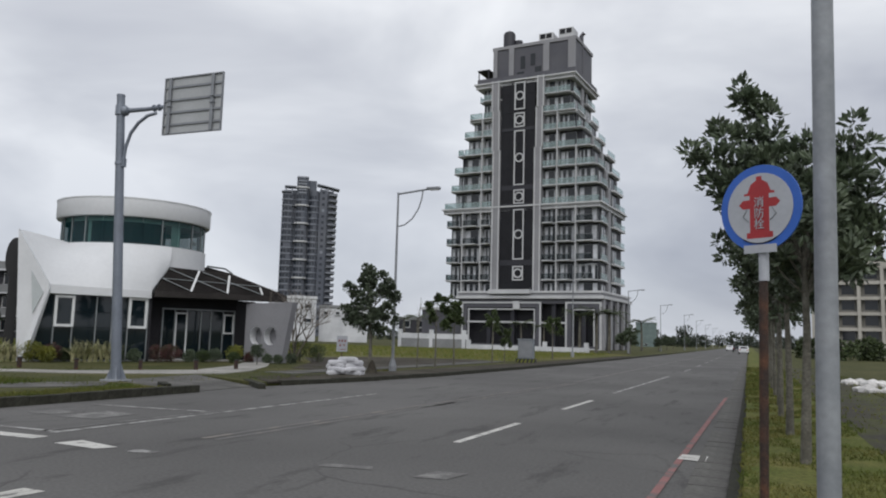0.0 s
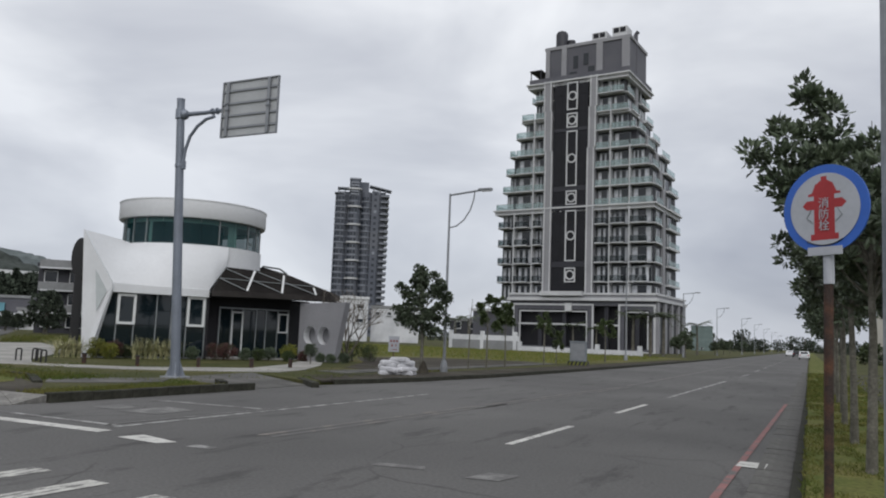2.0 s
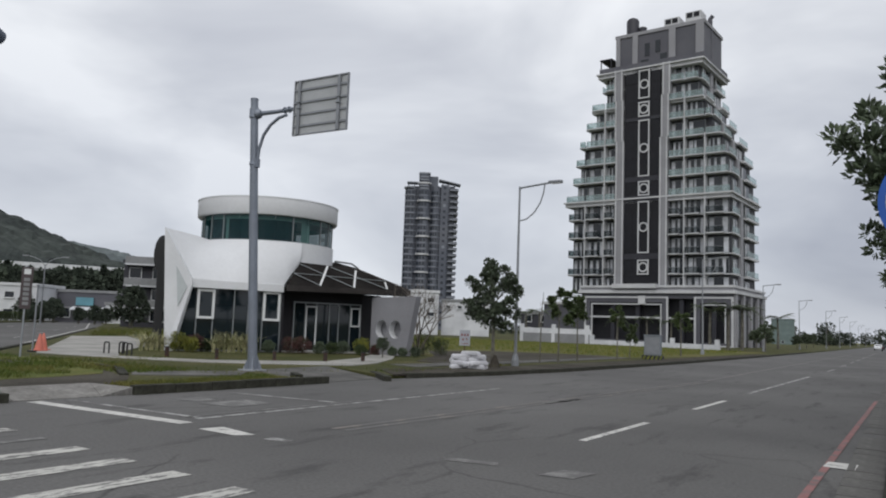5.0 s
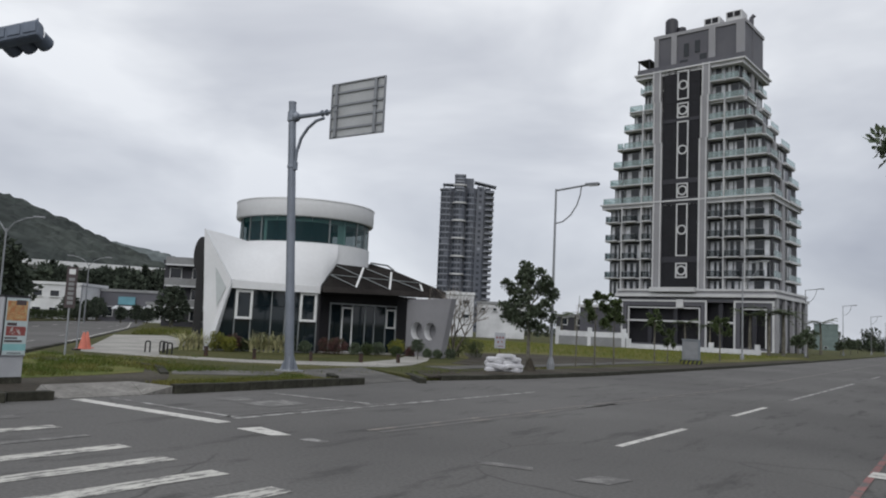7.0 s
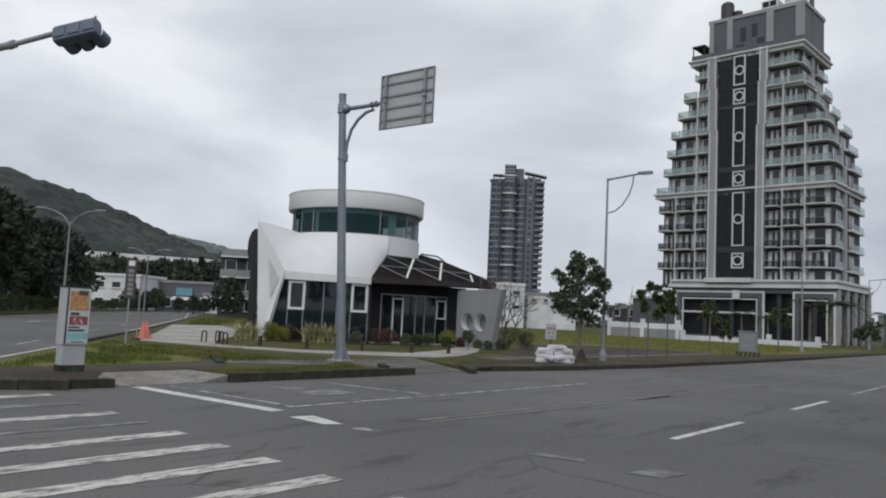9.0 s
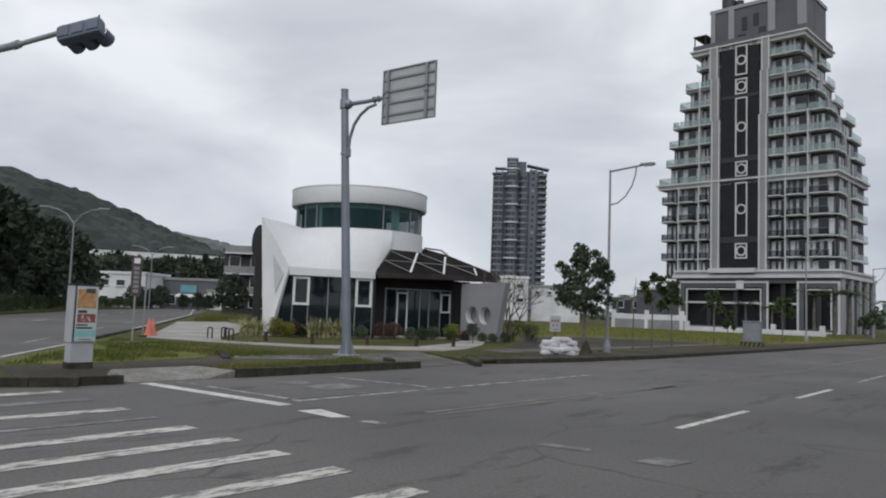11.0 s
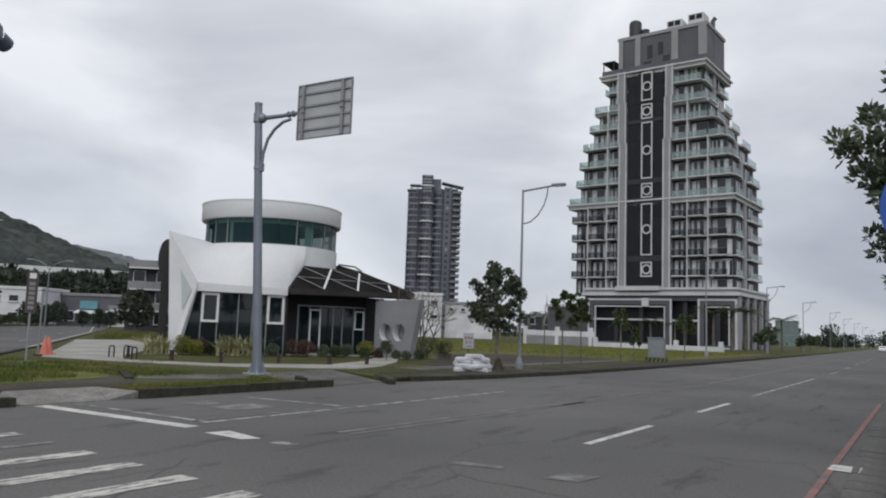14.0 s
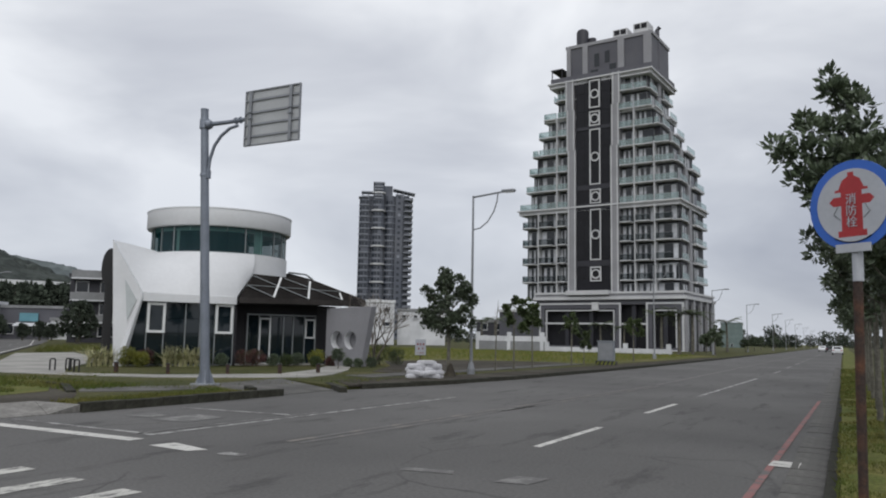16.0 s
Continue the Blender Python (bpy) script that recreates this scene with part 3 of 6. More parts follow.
marking([(-8.95, 8.05), (-8.1, 7.95), (-7.95, 8.2), (-8.85, 8.45)], M["paint"], "short white block marking")
marking([(-7.6, 8.0), (-7.2, 7.98), (-7.2, 8.2), (-7.6, 8.2)], M["paint_worn"], "short worn white block marking")
for i, x in enumerate((-4.45, -5.5, -6.55, -7.57, -8.6, -9.6, -10.6, -11.9, -13.1)):
    y1 = 5.45 + 0.13 * i
    stripe(x - 0.12, y1 - 3.4, x, y1, 0.31 if i not in (5,) else 0.16, M["paint_zebra"] if i not in (5, 7) else M["paint_faint"], "worn white zebra crossing stripe")
marking([(-0.95, 11.3), (-0.58, 11.22), (-0.56, 11.78), (-0.92, 11.8)], M["paint"], "white square painted at the gutter", 0.012)
marking([(-3.6, 8.2), (-3.2, 8.25), (-3.1, 8.75), (-3.5, 8.7)], M["paint_faint"], "rubbed white mark on the asphalt")
marking([(-4.9, 8.3), (-4.2, 8.4), (-4.3, 8.6), (-4.9, 8.5)], M["paint_faint"], "rubbed white mark on the asphalt")
stripe(-20, 7.9, -27.2, 14.0, 0.12, M["paint"], "white edge line of the side street")
stripe(-27.2, 14.0, -78, 53.2, 0.14, M["paint"], "white edge line of the side street")
stripe(-78, 53.2, -128, 88, 0.14, M["paint"], "white edge line of the side street")
for i in range(8):
    a = 6 + i * 13
    stripe(-25 - a * 0.79, 3.6 + a * 0.60, -25 - (a + 4) * 0.79, 3.6 + (a + 4) * 0.60, 0.14, M["paint"], "white lane dash of the side street")
    stripe(-22 - a * 0.79, 8.2 + a * 0.60, -22 - (a + 4) * 0.79, 8.2 + (a + 4) * 0.60, 0.14, M["paint_worn"], "worn white lane dash of the side street")


def along(points, step):
    """Places and headings every step along a line of points."""
    out, carry = [], 0.0
    for (x0, y0), (x1, y1) in zip(points, points[1:]):
        ln = math.hypot(x1 - x0, y1 - y0)
        s = carry
        while s < ln:
            out.append((x0 + (x1 - x0) * s / ln, y0 + (y1 - y0) * s / ln, math.degrees(math.atan2(y1 - y0, x1 - x0))))
            s += step
        carry = s - ln
    return out


def kerb_run(name, points, label, height, step=1.0):
    kerb = tagged(new(name), label, "kerb", kind="structure")
    me = mesh_of(box(0.003, step - 0.003, -0.11, 0.11, -0.04, height, 0.02), "kerbstone", M["kerb"])
    for x, y, a in along(points, step):
        piece("kerbstone", me, kerb, pose(x, y, random.uniform(-0.012, 0.008), 0, 0, a + random.uniform(-0.7, 0.7)))


kerb_run("kerb_1", [(-16.0, 5.2), (-14.6, 5.6), (-14.0, 6.6), (-13.8, 7.7)], "dark mossy kerb of the street corner", 0.17, 0.8)
kerb_run("kerb_2", [(-13.68, 10.5), (-13.5, 15.6), (-14.2, 16.2)], "dark mossy kerb of the grass island", 0.19)
kerb_run("kerb_6", [(-20.4, 14.4), (-18.9, 14.0), (-17.0, 12.75)], "low mossy kerb in the grass", 0.19, 0.8)
kerb_run("kerb_3", [(-14.6, 20.2), *LEFT_EDGE[:-2], (-10.7, 110)], "weathered kerb along the far side of the street", 0.15, 1.2)
kerb_run("kerb_4", [(-28, 14.9), (-40.2, 24.9), (-78, 54.3)], "low kerb of the side street", 0.14, 2.0)
gut = tagged(new("gutter"), "stained concrete gutter slabs along the verge", "gutter", kind="structure")
for i, y in enumerate(np.arange(-8, 62, 0.6)):
    me = mesh_of(box(-0.71, -0.27, 0.008, 0.592, -0.05, 0.008, 0.006), "slab", M["gutter"]) if i == 0 else me
    piece("slab", me, gut, pose(0.0 + 0.003 * y, y, random.uniform(-0.006, 0.004), 0, random.uniform(-0.6, 0.6), 0))
ke5 = tagged(new("kerb_5"), "low dark kerb between gutter and verge", "kerb", kind="structure")
me = mesh_of(box(-0.27, -0.12, 0.004, 0.996, -0.05, 0.05, 0.015), "kerbstone", M["kerb"])
for y in range(-8, 62):
    piece("kerbstone", me, ke5, pose(0.003 * y, y, random.uniform(-0.012, 0.004), 0, 0, random.uniform(-0.3, 0.3)))


# ---------------------------------------------------------------- the white pavilion
PAV = pose(-27.9, 24.2, 0.0, 0, 0, 60.6)
pavilion = thing("pavilion", "white pavilion with a glazed round drum and dark entrance canopy", "building", PAV)
LOW = LOT - 0.02
CX, CY, RD = 4.6, 4.07, 3.67

# white shell that swings from the fascia up to the drum
low_line = [(-1.17, 0.62, 5.72), (-0.62, 0.30, 4.65), (-0.03, -0.13, 3.42), (1.4, -0.14, 3.40), (2.9, -0.14, 3.38), (4.28, -0.14, 3.38), (4.75, 0.20, 3.95), (5.25, 0.54, 4.50)]
top_ang = [186, 200, 216, 234, 249, 263, 272, 282]
bm = bmesh.new()
grid = []
for (x, y, z), a in zip(low_line, top_ang):
    tx, ty = CX + 3.52 * math.cos(radians(a)), CY + 3.52 * math.sin(radians(a))
    row = []
    for k in range(7):
        f = k / 6
        g = f ** 1.15
        row.append(bm.verts.new((x + (tx - x) * g, y + (ty - y) * g - 0.10 * math.sin(f * math.pi), z + ((5.74 if a < 190 else 5.56) - z) * f)))
    grid.append(row)
for p, q in zip(grid, grid[1:]):
    for k in range(6):
        bm.faces.new((p[k], q[k], q[k + 1], p[k + 1]))
part("shell", bm, M["white"], pavilion, "smooth white cladding", True)
part("drum_neck", lathe([(3.51, 3.30), (3.51, 5.57), (2.0, 5.58)], 64, None, (CX, CY)), M["white"], pavilion, smooth=True)
part("fascia", box(-0.06, 4.30, -0.16, 0.06, 3.02, 3.40, 0.02), M["white"], pavilion)
wing = part("wing", slab([(-1.20, 0.62, 5.74), (-0.86, 0.60, LOW), (-0.58, 0.16, LOW), (-0.55, -0.06, 0.80), (0.05, -0.14, 3.22), (0.0, -0.14, 3.42)], 0.16), M["white"], pavilion, "white folded blade wall")
part("wing_window", slab([(-0.72, 0.13, 3.95), (-0.56, 0.06, 2.14), (-0.24, -0.16, 3.04)], 0.03), M["inset"], wing, "triangular glass inset")
part("rear_wall", prism([(0.1, 0.75), (0.2, 0.32), (4.3, 0.32), (4.3, 1.5), (9.1, 1.5), (10.6, 2.2), (9.6, 8.6), (1.2, 8.6)], LOW, 3.2), M["wall_dark"], pavilion)

# drum: ring of panes under a deep white band
drum = part("drum_band", lathe([(3.30, 6.86), (3.62, 6.86), (RD, 6.92), (RD, 7.70), (3.62, 7.74), (3.42, 7.74), (3.42, 7.45), (0.02, 7.45)], 96, None, (CX, CY)), M["white"], pavilion, "deep white roof band", True)
part("band_flashing", lathe([(3.69, 7.69), (3.70, 7.75), (3.60, 7.76)], 96, None, (CX, CY)), M["white"], drum)
part("drum_ceiling", lathe([(0.02, 6.90), (3.35, 6.90), (3.35, 6.94), (0.02, 6.94)], 48, None, (CX, CY)), M["blind"], pavilion)
# added dark cylinder that stands in for the dim interior
part("drum_core", lathe([(2.3, 5.56), (2.3, 6.90)], 24, None, (CX - 0.75, CY + 0.3)), M["room"], pavilion)
drum_glass = part("drum_sill", lathe([(3.38, 5.54), (3.46, 5.54), (3.46, 5.60), (3.38, 5.60)], 64, None, (CX, CY)), M["frame_grey"], pavilion)
pane = mesh_of(lathe([(3.42, 5.60), (3.42, 6.88)], 4, None, (0, 0), 0.0, radians(14.6)), "pane", M["glass_teal"])
post = mesh_of(box(3.37, 3.45, -0.025, 0.025, 5.60, 6.88), "mullion", M["frame_grey"])
head = mesh_of(lathe([(3.36, 6.62), (3.36, 6.88)], 4, None, (0, 0), 0.0, radians(14.6)), "blind", M["blind"])
for i in range(24):
    m = pose(CX, CY, 0, 0, 0, i * 15.0 + 4)
    piece("pane", pane, drum_glass, m).visible_shadow = False
    if i % 2 == 0 or i in (13, 21):
        piece("mullion", post, drum_glass, m)
    piece("blind", head, drum_glass, m)
for a, wdt in ((283, 9), (215, 3)):
    part("blind", lathe([(3.30, 5.62), (3.30, 6.88)], 4, None, (CX, CY), radians(a), radians(a + wdt)), M["blind"], drum_glass, "pale green vertical blind")
part("notice", lathe([(3.28, 5.86), (3.28, 6.02)], 4, None, (CX, CY), radians(307), radians(316)), M["frame_white"], drum_glass, "small white board behind the glass")

# glazed front with two white casements
front = part("front_glazing", box(-0.5, 4.28, 0.10, 0.16, LOW, LOW + 0.10), M["frame_grey"], pavilion, "dark green floor-to-ceiling glazing")
part("pane", prism([(-0.52, 0.14), (0.27, 0.14), (0.27, 0.17), (-0.52, 0.17)], LOW + 0.1, 3.02), M["glass_dark"], front)
for a, b in ((0.31, 1.02), (1.06, 1.98), (2.02, 2.66), (2.70, 3.36), (3.40, 4.24)):
    for c, d in ((LOW + 0.1, 1.60), (1.62, 2.28), (2.30, 3.02)):
        part("pane", box(a, b, 0.14, 0.17, c, d), M["glass_dark"], front)
for x in (0.29, 1.04, 2.0, 2.68, 3.38, 4.26):
    part("mullion", box(x - 0.025, x + 0.025, 0.08, 0.18, LOW + 0.1, 3.02), M["frame_grey"], front)
for x, z, w, h in ((0.27, 1.62, 0.80, 1.36), (3.36, 1.62, 0.84, 1.40)):
    bm = ring_frame(w, h, 0.11, 0.14)
    bmesh.ops.translate(bm, verts=bm.verts, vec=(x, -0.02, z))
    case = part("casement", bm, M["frame_white"], front, "white framed casement")
    part("pane", box(x + 0.10, x + w - 0.10, 0.06, 0.08, z + 0.10, z + h - 0.10), M["glass_dark"], case)

# recessed entrance
entry = part("entrance", box(4.32, 9.10, 1.34, 1.46, LOW, 3.25), M["wall_dark"], pavilion, "charcoal entrance wall")
part("entrance_side", box(4.30, 4.40, 0.05, 1.40, LOW, 3.2), M["wall_dark"], pavilion)
part("entrance_step", box(4.4, 9.1, 0.2, 1.34, LOW, LOW + 0.08), M["concrete"], pavilion)
bm = ring_frame(3.73, 2.56, 0.07, 0.10)
bmesh.ops.translate(bm, verts=bm.verts, vec=(5.31, 1.24, LOW))
door_set = part("door_frame", bm, M["frame_grey"], entry, "grey metal door surround")
for x0, x1 in ((5.40, 5.92), (6.58, 7.22), (7.28, 7.74), (7.80, 8.38)):
    part("pane", box(x0, x1, 1.30, 1.33, LOW + 0.05, 2.55), M["glass_dark"], door_set)
for x in (5.95, 6.55, 7.25, 7.77, 8.41):
    part("mullion", box(x - 0.028, x + 0.028, 1.25, 1.33, LOW, 2.58), M["frame_grey"], door_set)
bm = ring_frame(0.60, 2.32, 0.07, 0.08)
bmesh.ops.translate(bm, verts=bm.verts, vec=(5.96, 1.22, LOW + 0.04))
leaf = part("door_leaf", bm, M["frame_white"], door_set, "glass door with a pale frame")
part("pane", box(6.02, 6.50, 1.27, 1.30, LOW + 0.1, 2.34), M["glass_dark"], leaf)
bm = ring_frame(0.56, 1.0, 0.08, 0.10)
bmesh.ops.translate(bm, verts=bm.verts, vec=(8.42, 1.21, 1.46))
case = part("casement", bm, M["frame_white"], door_set, "small white casement")
part("pane", box(8.49, 8.91, 1.26, 1.29, 1.53, 2.39), M["glass_dark"], case)
part("pane", box(8.45, 8.97, 1.30, 1.33, LOW + 0.05, 1.44), M["glass_dark"], door_set)

# dark canopy roof with pale battens
E0, E1, R2, Q = Vector((4.34, -0.32, 3.36)), Vector((11.15, -0.24, 3.46)), Vector((8.37, 0.37, 4.42)), Vector((5.22, 0.44, 4.54))


bm = bmesh.new()
bm.faces.new([bm.verts.new(p) for p in (E0, E1, R2, Q)])
bmesh.ops.solidify(bm, geom=list(bm.faces), thickness=0.04)
canopy = part("canopy", bm, M["roof_dark"], pavilion, "dark brown sloping canopy roof")
part("canopy_fascia", slab([(4.34, -0.33, 3.10), (11.1, -0.25, 3.20), (11.15, -0.24, 3.47), (4.34, -0.32, 3.37)], 0.07), M["roof_dark"], canopy)
part("canopy_soffit", slab([(4.34, -0.26, 3.12), (4.4, 1.4, 3.12), (9.3, 1.5, 3.24), (11.0, -0.18, 3.20)], 0.04), M["wall_dark"], canopy)
part("canopy_end", slab([E1, Vector((10.9, 2.6, 3.5)), Vector((9.6, 5.0, 4.3)), R2], 0.05), M["roof_dark"], canopy)
part("canopy_back", slab([Q, R2, Vector((9.6, 5.0, 4.3)), Vector((7.6, 3.8, 4.4))], 0.05), M["roof_dark"], canopy)


UP = (E1 - E0).cross(Q - E0).normalized()
for p0, p1, w in (((6.07, -0.27, 3.43), (6.67, 0.40, 4.48), 0.05), ((7.89, -0.26, 3.43), (8.19, 0.32, 4.35), 0.05), ((9.76, -0.24, 3.46), (9.72, -0.01, 3.82), 0.045), ((5.20, 0.40, 4.48), (7.89, -0.26, 3.43), 0.018), ((4.79, 0.08, 3.98), (6.07, -0.27, 3.43), 0.018), ((6.82, 0.37, 4.43), (9.76, -0.24, 3.46), 0.018), ((4.79, 0.08, 3.98), (9.80, 0.03, 3.89), 0.011)):
    p0, p1 = Vector(p0) + UP * 0.03, Vector(p1) + UP * 0.03
    side = (p1 - p0).cross(UP).normalized() * w
    part("batten", slab([p0 - side, p1 - side, p1 + side, p0 + side], -0.03), M["frame_white"] if w > 0.03 else M["frame_grey"], canopy, "pale grey batten")
dormer = part("roof_light", prism([(8.9, 5.0), (10.3, 5.0), (10.1, 6.4), (8.9, 6.4)], 4.0, [5.12, 4.85, 4.85, 5.12]), M["roof_dark"], pavilion, "small dark hipped roof light")
part("roof_light_edge", tube([(8.85, 4.95, 5.16), (9.9, 4.95, 5.10), (10.35, 4.95, 4.84)], 0.05, 6), M["frame_grey"], dormer)

# pale wall with two round openings, set askew under the canopy's end
bm = bmesh.new()
HOLES = (0.68, 1.53)
loops = [[(0.0, LOW), (2.2, LOW), (2.75, 3.10), (0.0, 3.02)]] + [[(cx + 0.37 * math.cos(k / 24 * math.tau), 1.42 + 0.45 * math.sin(k / 24 * math.tau)) for k in range(24)] for cx in HOLES]
edges = []
for lp in loops:
    vs = [bm.verts.new((x, 0.0, z)) for x, z in lp]
    edges += [bm.edges.new((vs[i], vs[(i + 1) % len(vs)])) for i in range(len(vs))]
bmesh.ops.triangle_fill(bm, use_beauty=True, edges=edges)
got = bmesh.ops.extrude_face_region(bm, geom=list(bm.faces))
bmesh.ops.translate(bm, verts=[v for v in got["geom"] if isinstance(v, bmesh.types.BMVert)], vec=(0, 0.46, 0))
ph = part("porthole_wall", bm, M["wall_grey"], pavilion, "pale grey wall with two round openings")
ph.matrix_basis = pose(9.05, -0.02, 0, 0, 0, -62)
part("porthole_back", box(0.05, 2.1, 0.52, 0.60, LOW, 2.95), M["wall_grey"], ph)
for cx in HOLES:
    bm = lathe([(0.374, 0), (0.366, 0.0), (0.366, 0.46), (0.374, 0.46), (0.374, 0)], 28, caps=False)
    bmesh.ops.transform(bm, matrix=pose(cx, 0.462, 1.42, 90, 0, 0) @ Matrix.Diagonal((1, 1.22, 1, 1)), verts=bm.verts)
    part("porthole_reveal", bm, M["white"], ph, "white lining of a round opening", True)


# ---------------------------------------------------------------- the tall apartment block
TW = 29.76
tower = thing("apartment_tower", "stepped fourteen-storey grey apartment tower with white trim and balconies", "building", pose(-52.85, 132.88, 0.0, 0, 0, -5.66))
LEVEL = [12.1 + 3.37 * k for k in range(12)]
LEFT_U = [29.5, 29.5, 29.5, 29.5, 30.1, 28.8, 28.2, 27.5, 26.3, 25.2, 23.2, 23.9]
RIGHT_U = [0.2, 0.2, 0.2, 0.2, 0.0, 0.25, 0.75, 1.5, 3.2, 4.4, 5.3, 4.7]
DEPTH = [16.5, 16.5, 16.5, 16.5, 16.9, 16.0, 15.6, 15.2, 14.6, 14.0, 13.6, 14.2]
SPLITS = (26.13, 22.42, 20.15, 10.64, 7.81, 4.32)


def tower_window(w, h, seed):
    """Mesh parts of one window: frame, pane, curtain."""
    fr = ring_frame(w, h, 0.07, 0.12)
    fr = mesh_of(fr, "window_frame", M["frame_grey"])
    pn = mesh_of(box(0.08, w - 0.08, 0.05, 0.07, 0.08, h - 0.08), "pane", M["t_glass"])
    rng = random.Random(seed)
    n = 2 if w < 2.0 else 3
    cu = []
    for i in range(n):
        lo, hi = w * i / n + 0.11, w * (i + 1) / n - 0.09
        if i == 0 or rng.random() < 0.65:
            side, full = rng.random() < 0.5, rng.uniform(0.45, 1.0)
            cb = box(lo if side else hi - (hi - lo) * full, lo + (hi - lo) * full if side else hi, -0.03, 0.0, 0.1, h - 0.12)
            cu.append(mesh_of(cb, "curtain", M["curtain"]))
    ml = mesh_of(box(-0.04, 0.04, 0.0, 0.1, 0.09, h - 0.09), "mullion", M["frame_grey"])
    return fr, pn, cu, ml


KINDS = {}


def add_window(parent, m, w, h, variant):
    key = (round(w * 2) / 2, round(h, 1), variant)
    if key not in KINDS:
        KINDS[key] = tower_window(key[0], h, hash(key[0]) % 97 + variant)
    fr, pn, cu, ml = KINDS[key]
    win = piece("window", fr, parent, m)
    piece("pane", pn, win, Matrix.Translation((0, -0.09, 0)))
    for me in cu:
        piece("curtain", me, win, Matrix.Translation((0, -0.045, 0)))
    for x in ([key[0] / 2] if key[0] < 2.0 else [key[0] / 3, 2 * key[0] / 3]):
        piece("mullion", ml, win, Matrix.Translation((x, 0, 0)))


rng = random.Random(7)
for k in range(12):
    lu, ru, z, dp = LEFT_U[k], RIGHT_U[k], LEVEL[k], DEPTH[k]
    heavy = k in (4, 11)
    deep = 0.9 if heavy else (0.5 if k == 9 else 0.17)
    fl = part("floor_slab", box(TW - lu, TW - ru, 0.0 if not heavy else -0.35, dp, z - deep, z), M["t_pale"], tower, "white concrete floor slab")
    if heavy:
        part("cornice", box(TW - lu - 0.3, TW - ru + 0.35, -0.65, dp + 0.3, z - 0.25, z + 0.02), M["t_pale"], tower)
        part("cornice_groove", box(TW - lu - 0.02, TW - ru + 0.03, -0.40, dp, z - 0.62, z - 0.48), M["t_mid"], tower)
for k in range(-1, 11):
    z0 = LEVEL[k] if k >= 0 else 8.8
    z1 = LEVEL[k + 1] - 0.26
    lu = min(LEFT_U[max(k, 0)], LEFT_U[k + 1]) - 0.5
    ru = max(RIGHT_U[max(k, 0)], RIGHT_U[k + 1]) + 0.35
    dp = DEPTH[k + 1] - 0.5
    st = part("storey", box(TW - lu, TW - ru, 1.05, dp, z0, z1), M["t_wall"], tower, "dark tiled storey set behind balconies")
    cuts = [lu] + [s for s in SPLITS if ru < s < lu] + [ru]
    for a, b in zip(cuts, cuts[1:]):
        if abs(a - 20.15) < 0.02 and abs(b - 10.64) < 0.02 or a - b < 1.1:
            continue
        w = min(a - b - 0.35, 4.0)
        w = max(1.0, round(w * 2) / 2)
        add_window(st, Matrix.Translation((TW - (a + b) / 2 - w / 2, 0.92, z0 + 0.08)), w, 2.72, rng.randrange(4))
    if k >= 0:
        cuts = [LEFT_U[k] - 0.05] + [s for s in SPLITS if RIGHT_U[k] < s < LEFT_U[k]] + [RIGHT_U[k] + 0.05]
        for a, b in zip(cuts, cuts[1:]):
            if abs(a - 20.15) < 0.02 and abs(b - 10.64) < 0.02:
                continue
            x0, x1 = TW - a + 0.14, TW - b - 0.14
            if x1 - x0 < 0.6:
                continue
            wide = k >= 4
            bx0, bx1 = (x0, x1) if wide else (x0 + 0.1, x1 - 0.22 * (x1 - x0))
            out = 0.50 if wide else 0.78
            bal = part("balcony", box(bx0, bx1, -out, 0.5, z0 - 0.13, z0 + 0.05), M["t_pale"], tower, "white balcony lip")
            part("balustrade", box(bx0 + 0.05, bx1 - 0.05, 0.06 - out, 0.09 - out, z0 + 0.08, z0 + 1.08), M["t_rail"] if wide else M["t_rail_dark"], bal, "glass balustrade")
            for bx in (bx0 + 0.06, bx1 - 0.09):
                part("balustrade_return", box(bx, bx + 0.03, 0.10 - out, 0.0, z0 + 0.08, z0 + 1.08), M["t_rail"] if wide else M["t_rail_dark"], bal, "glass balustrade")
            part("handrail", box(bx0 + 0.05, bx1 - 0.05, 0.055 - out, 0.095 - out, z0 + 1.08, z0 + 1.12), M["t_mid"], bal)
        # side face towards the street
        sx = TW - RIGHT_U[k]
        bal = part("balcony", box(sx - 0.1, sx + 0.30, 0.4, 4.6, z0 - 0.15, z0 + 0.05), M["t_pale"], tower, "white balcony lip")
        part("balustrade", box(sx + 0.20, sx + 0.23, 0.5, 4.5, z0 + 0.05, z0 + 1.05), M["t_rail"], bal, "pale green glass balustrade")
        if dp > 12:
            bal = part("balcony", box(sx - 0.1, sx + 0.45, 8.6, dp - 0.2, z0 - 0.24, z0 + 0.14), M["t_pale"], tower, "white balcony lip")
            part("balustrade", box(sx + 0.35, sx + 0.38, 8.7, dp - 0.3, z0 + 0.14, z0 + 1.1), M["t_rail"], bal, "pale green glass balustrade")
        # end balcony on the stepped flank
        part("balustrade", box(TW - LEFT_U[k] + 0.05, TW - LEFT_U[k] + 0.08, 0.0, 6.0, z0, z0 + 1.1), M["t_rail"], tower, "pale green glass balustrade")
    turn = pose(TW - ru + 0.13, 2.0, z0 + 0.15, 0, 0, 90)
    add_window(st, turn, 2.5, 2.4, rng.randrange(3))
    if dp > 12:
        add_window(st, pose(TW - ru + 0.13, 9.0, z0 + 0.15, 0, 0, 90), 3.0, 2.4, rng.randrange(3))

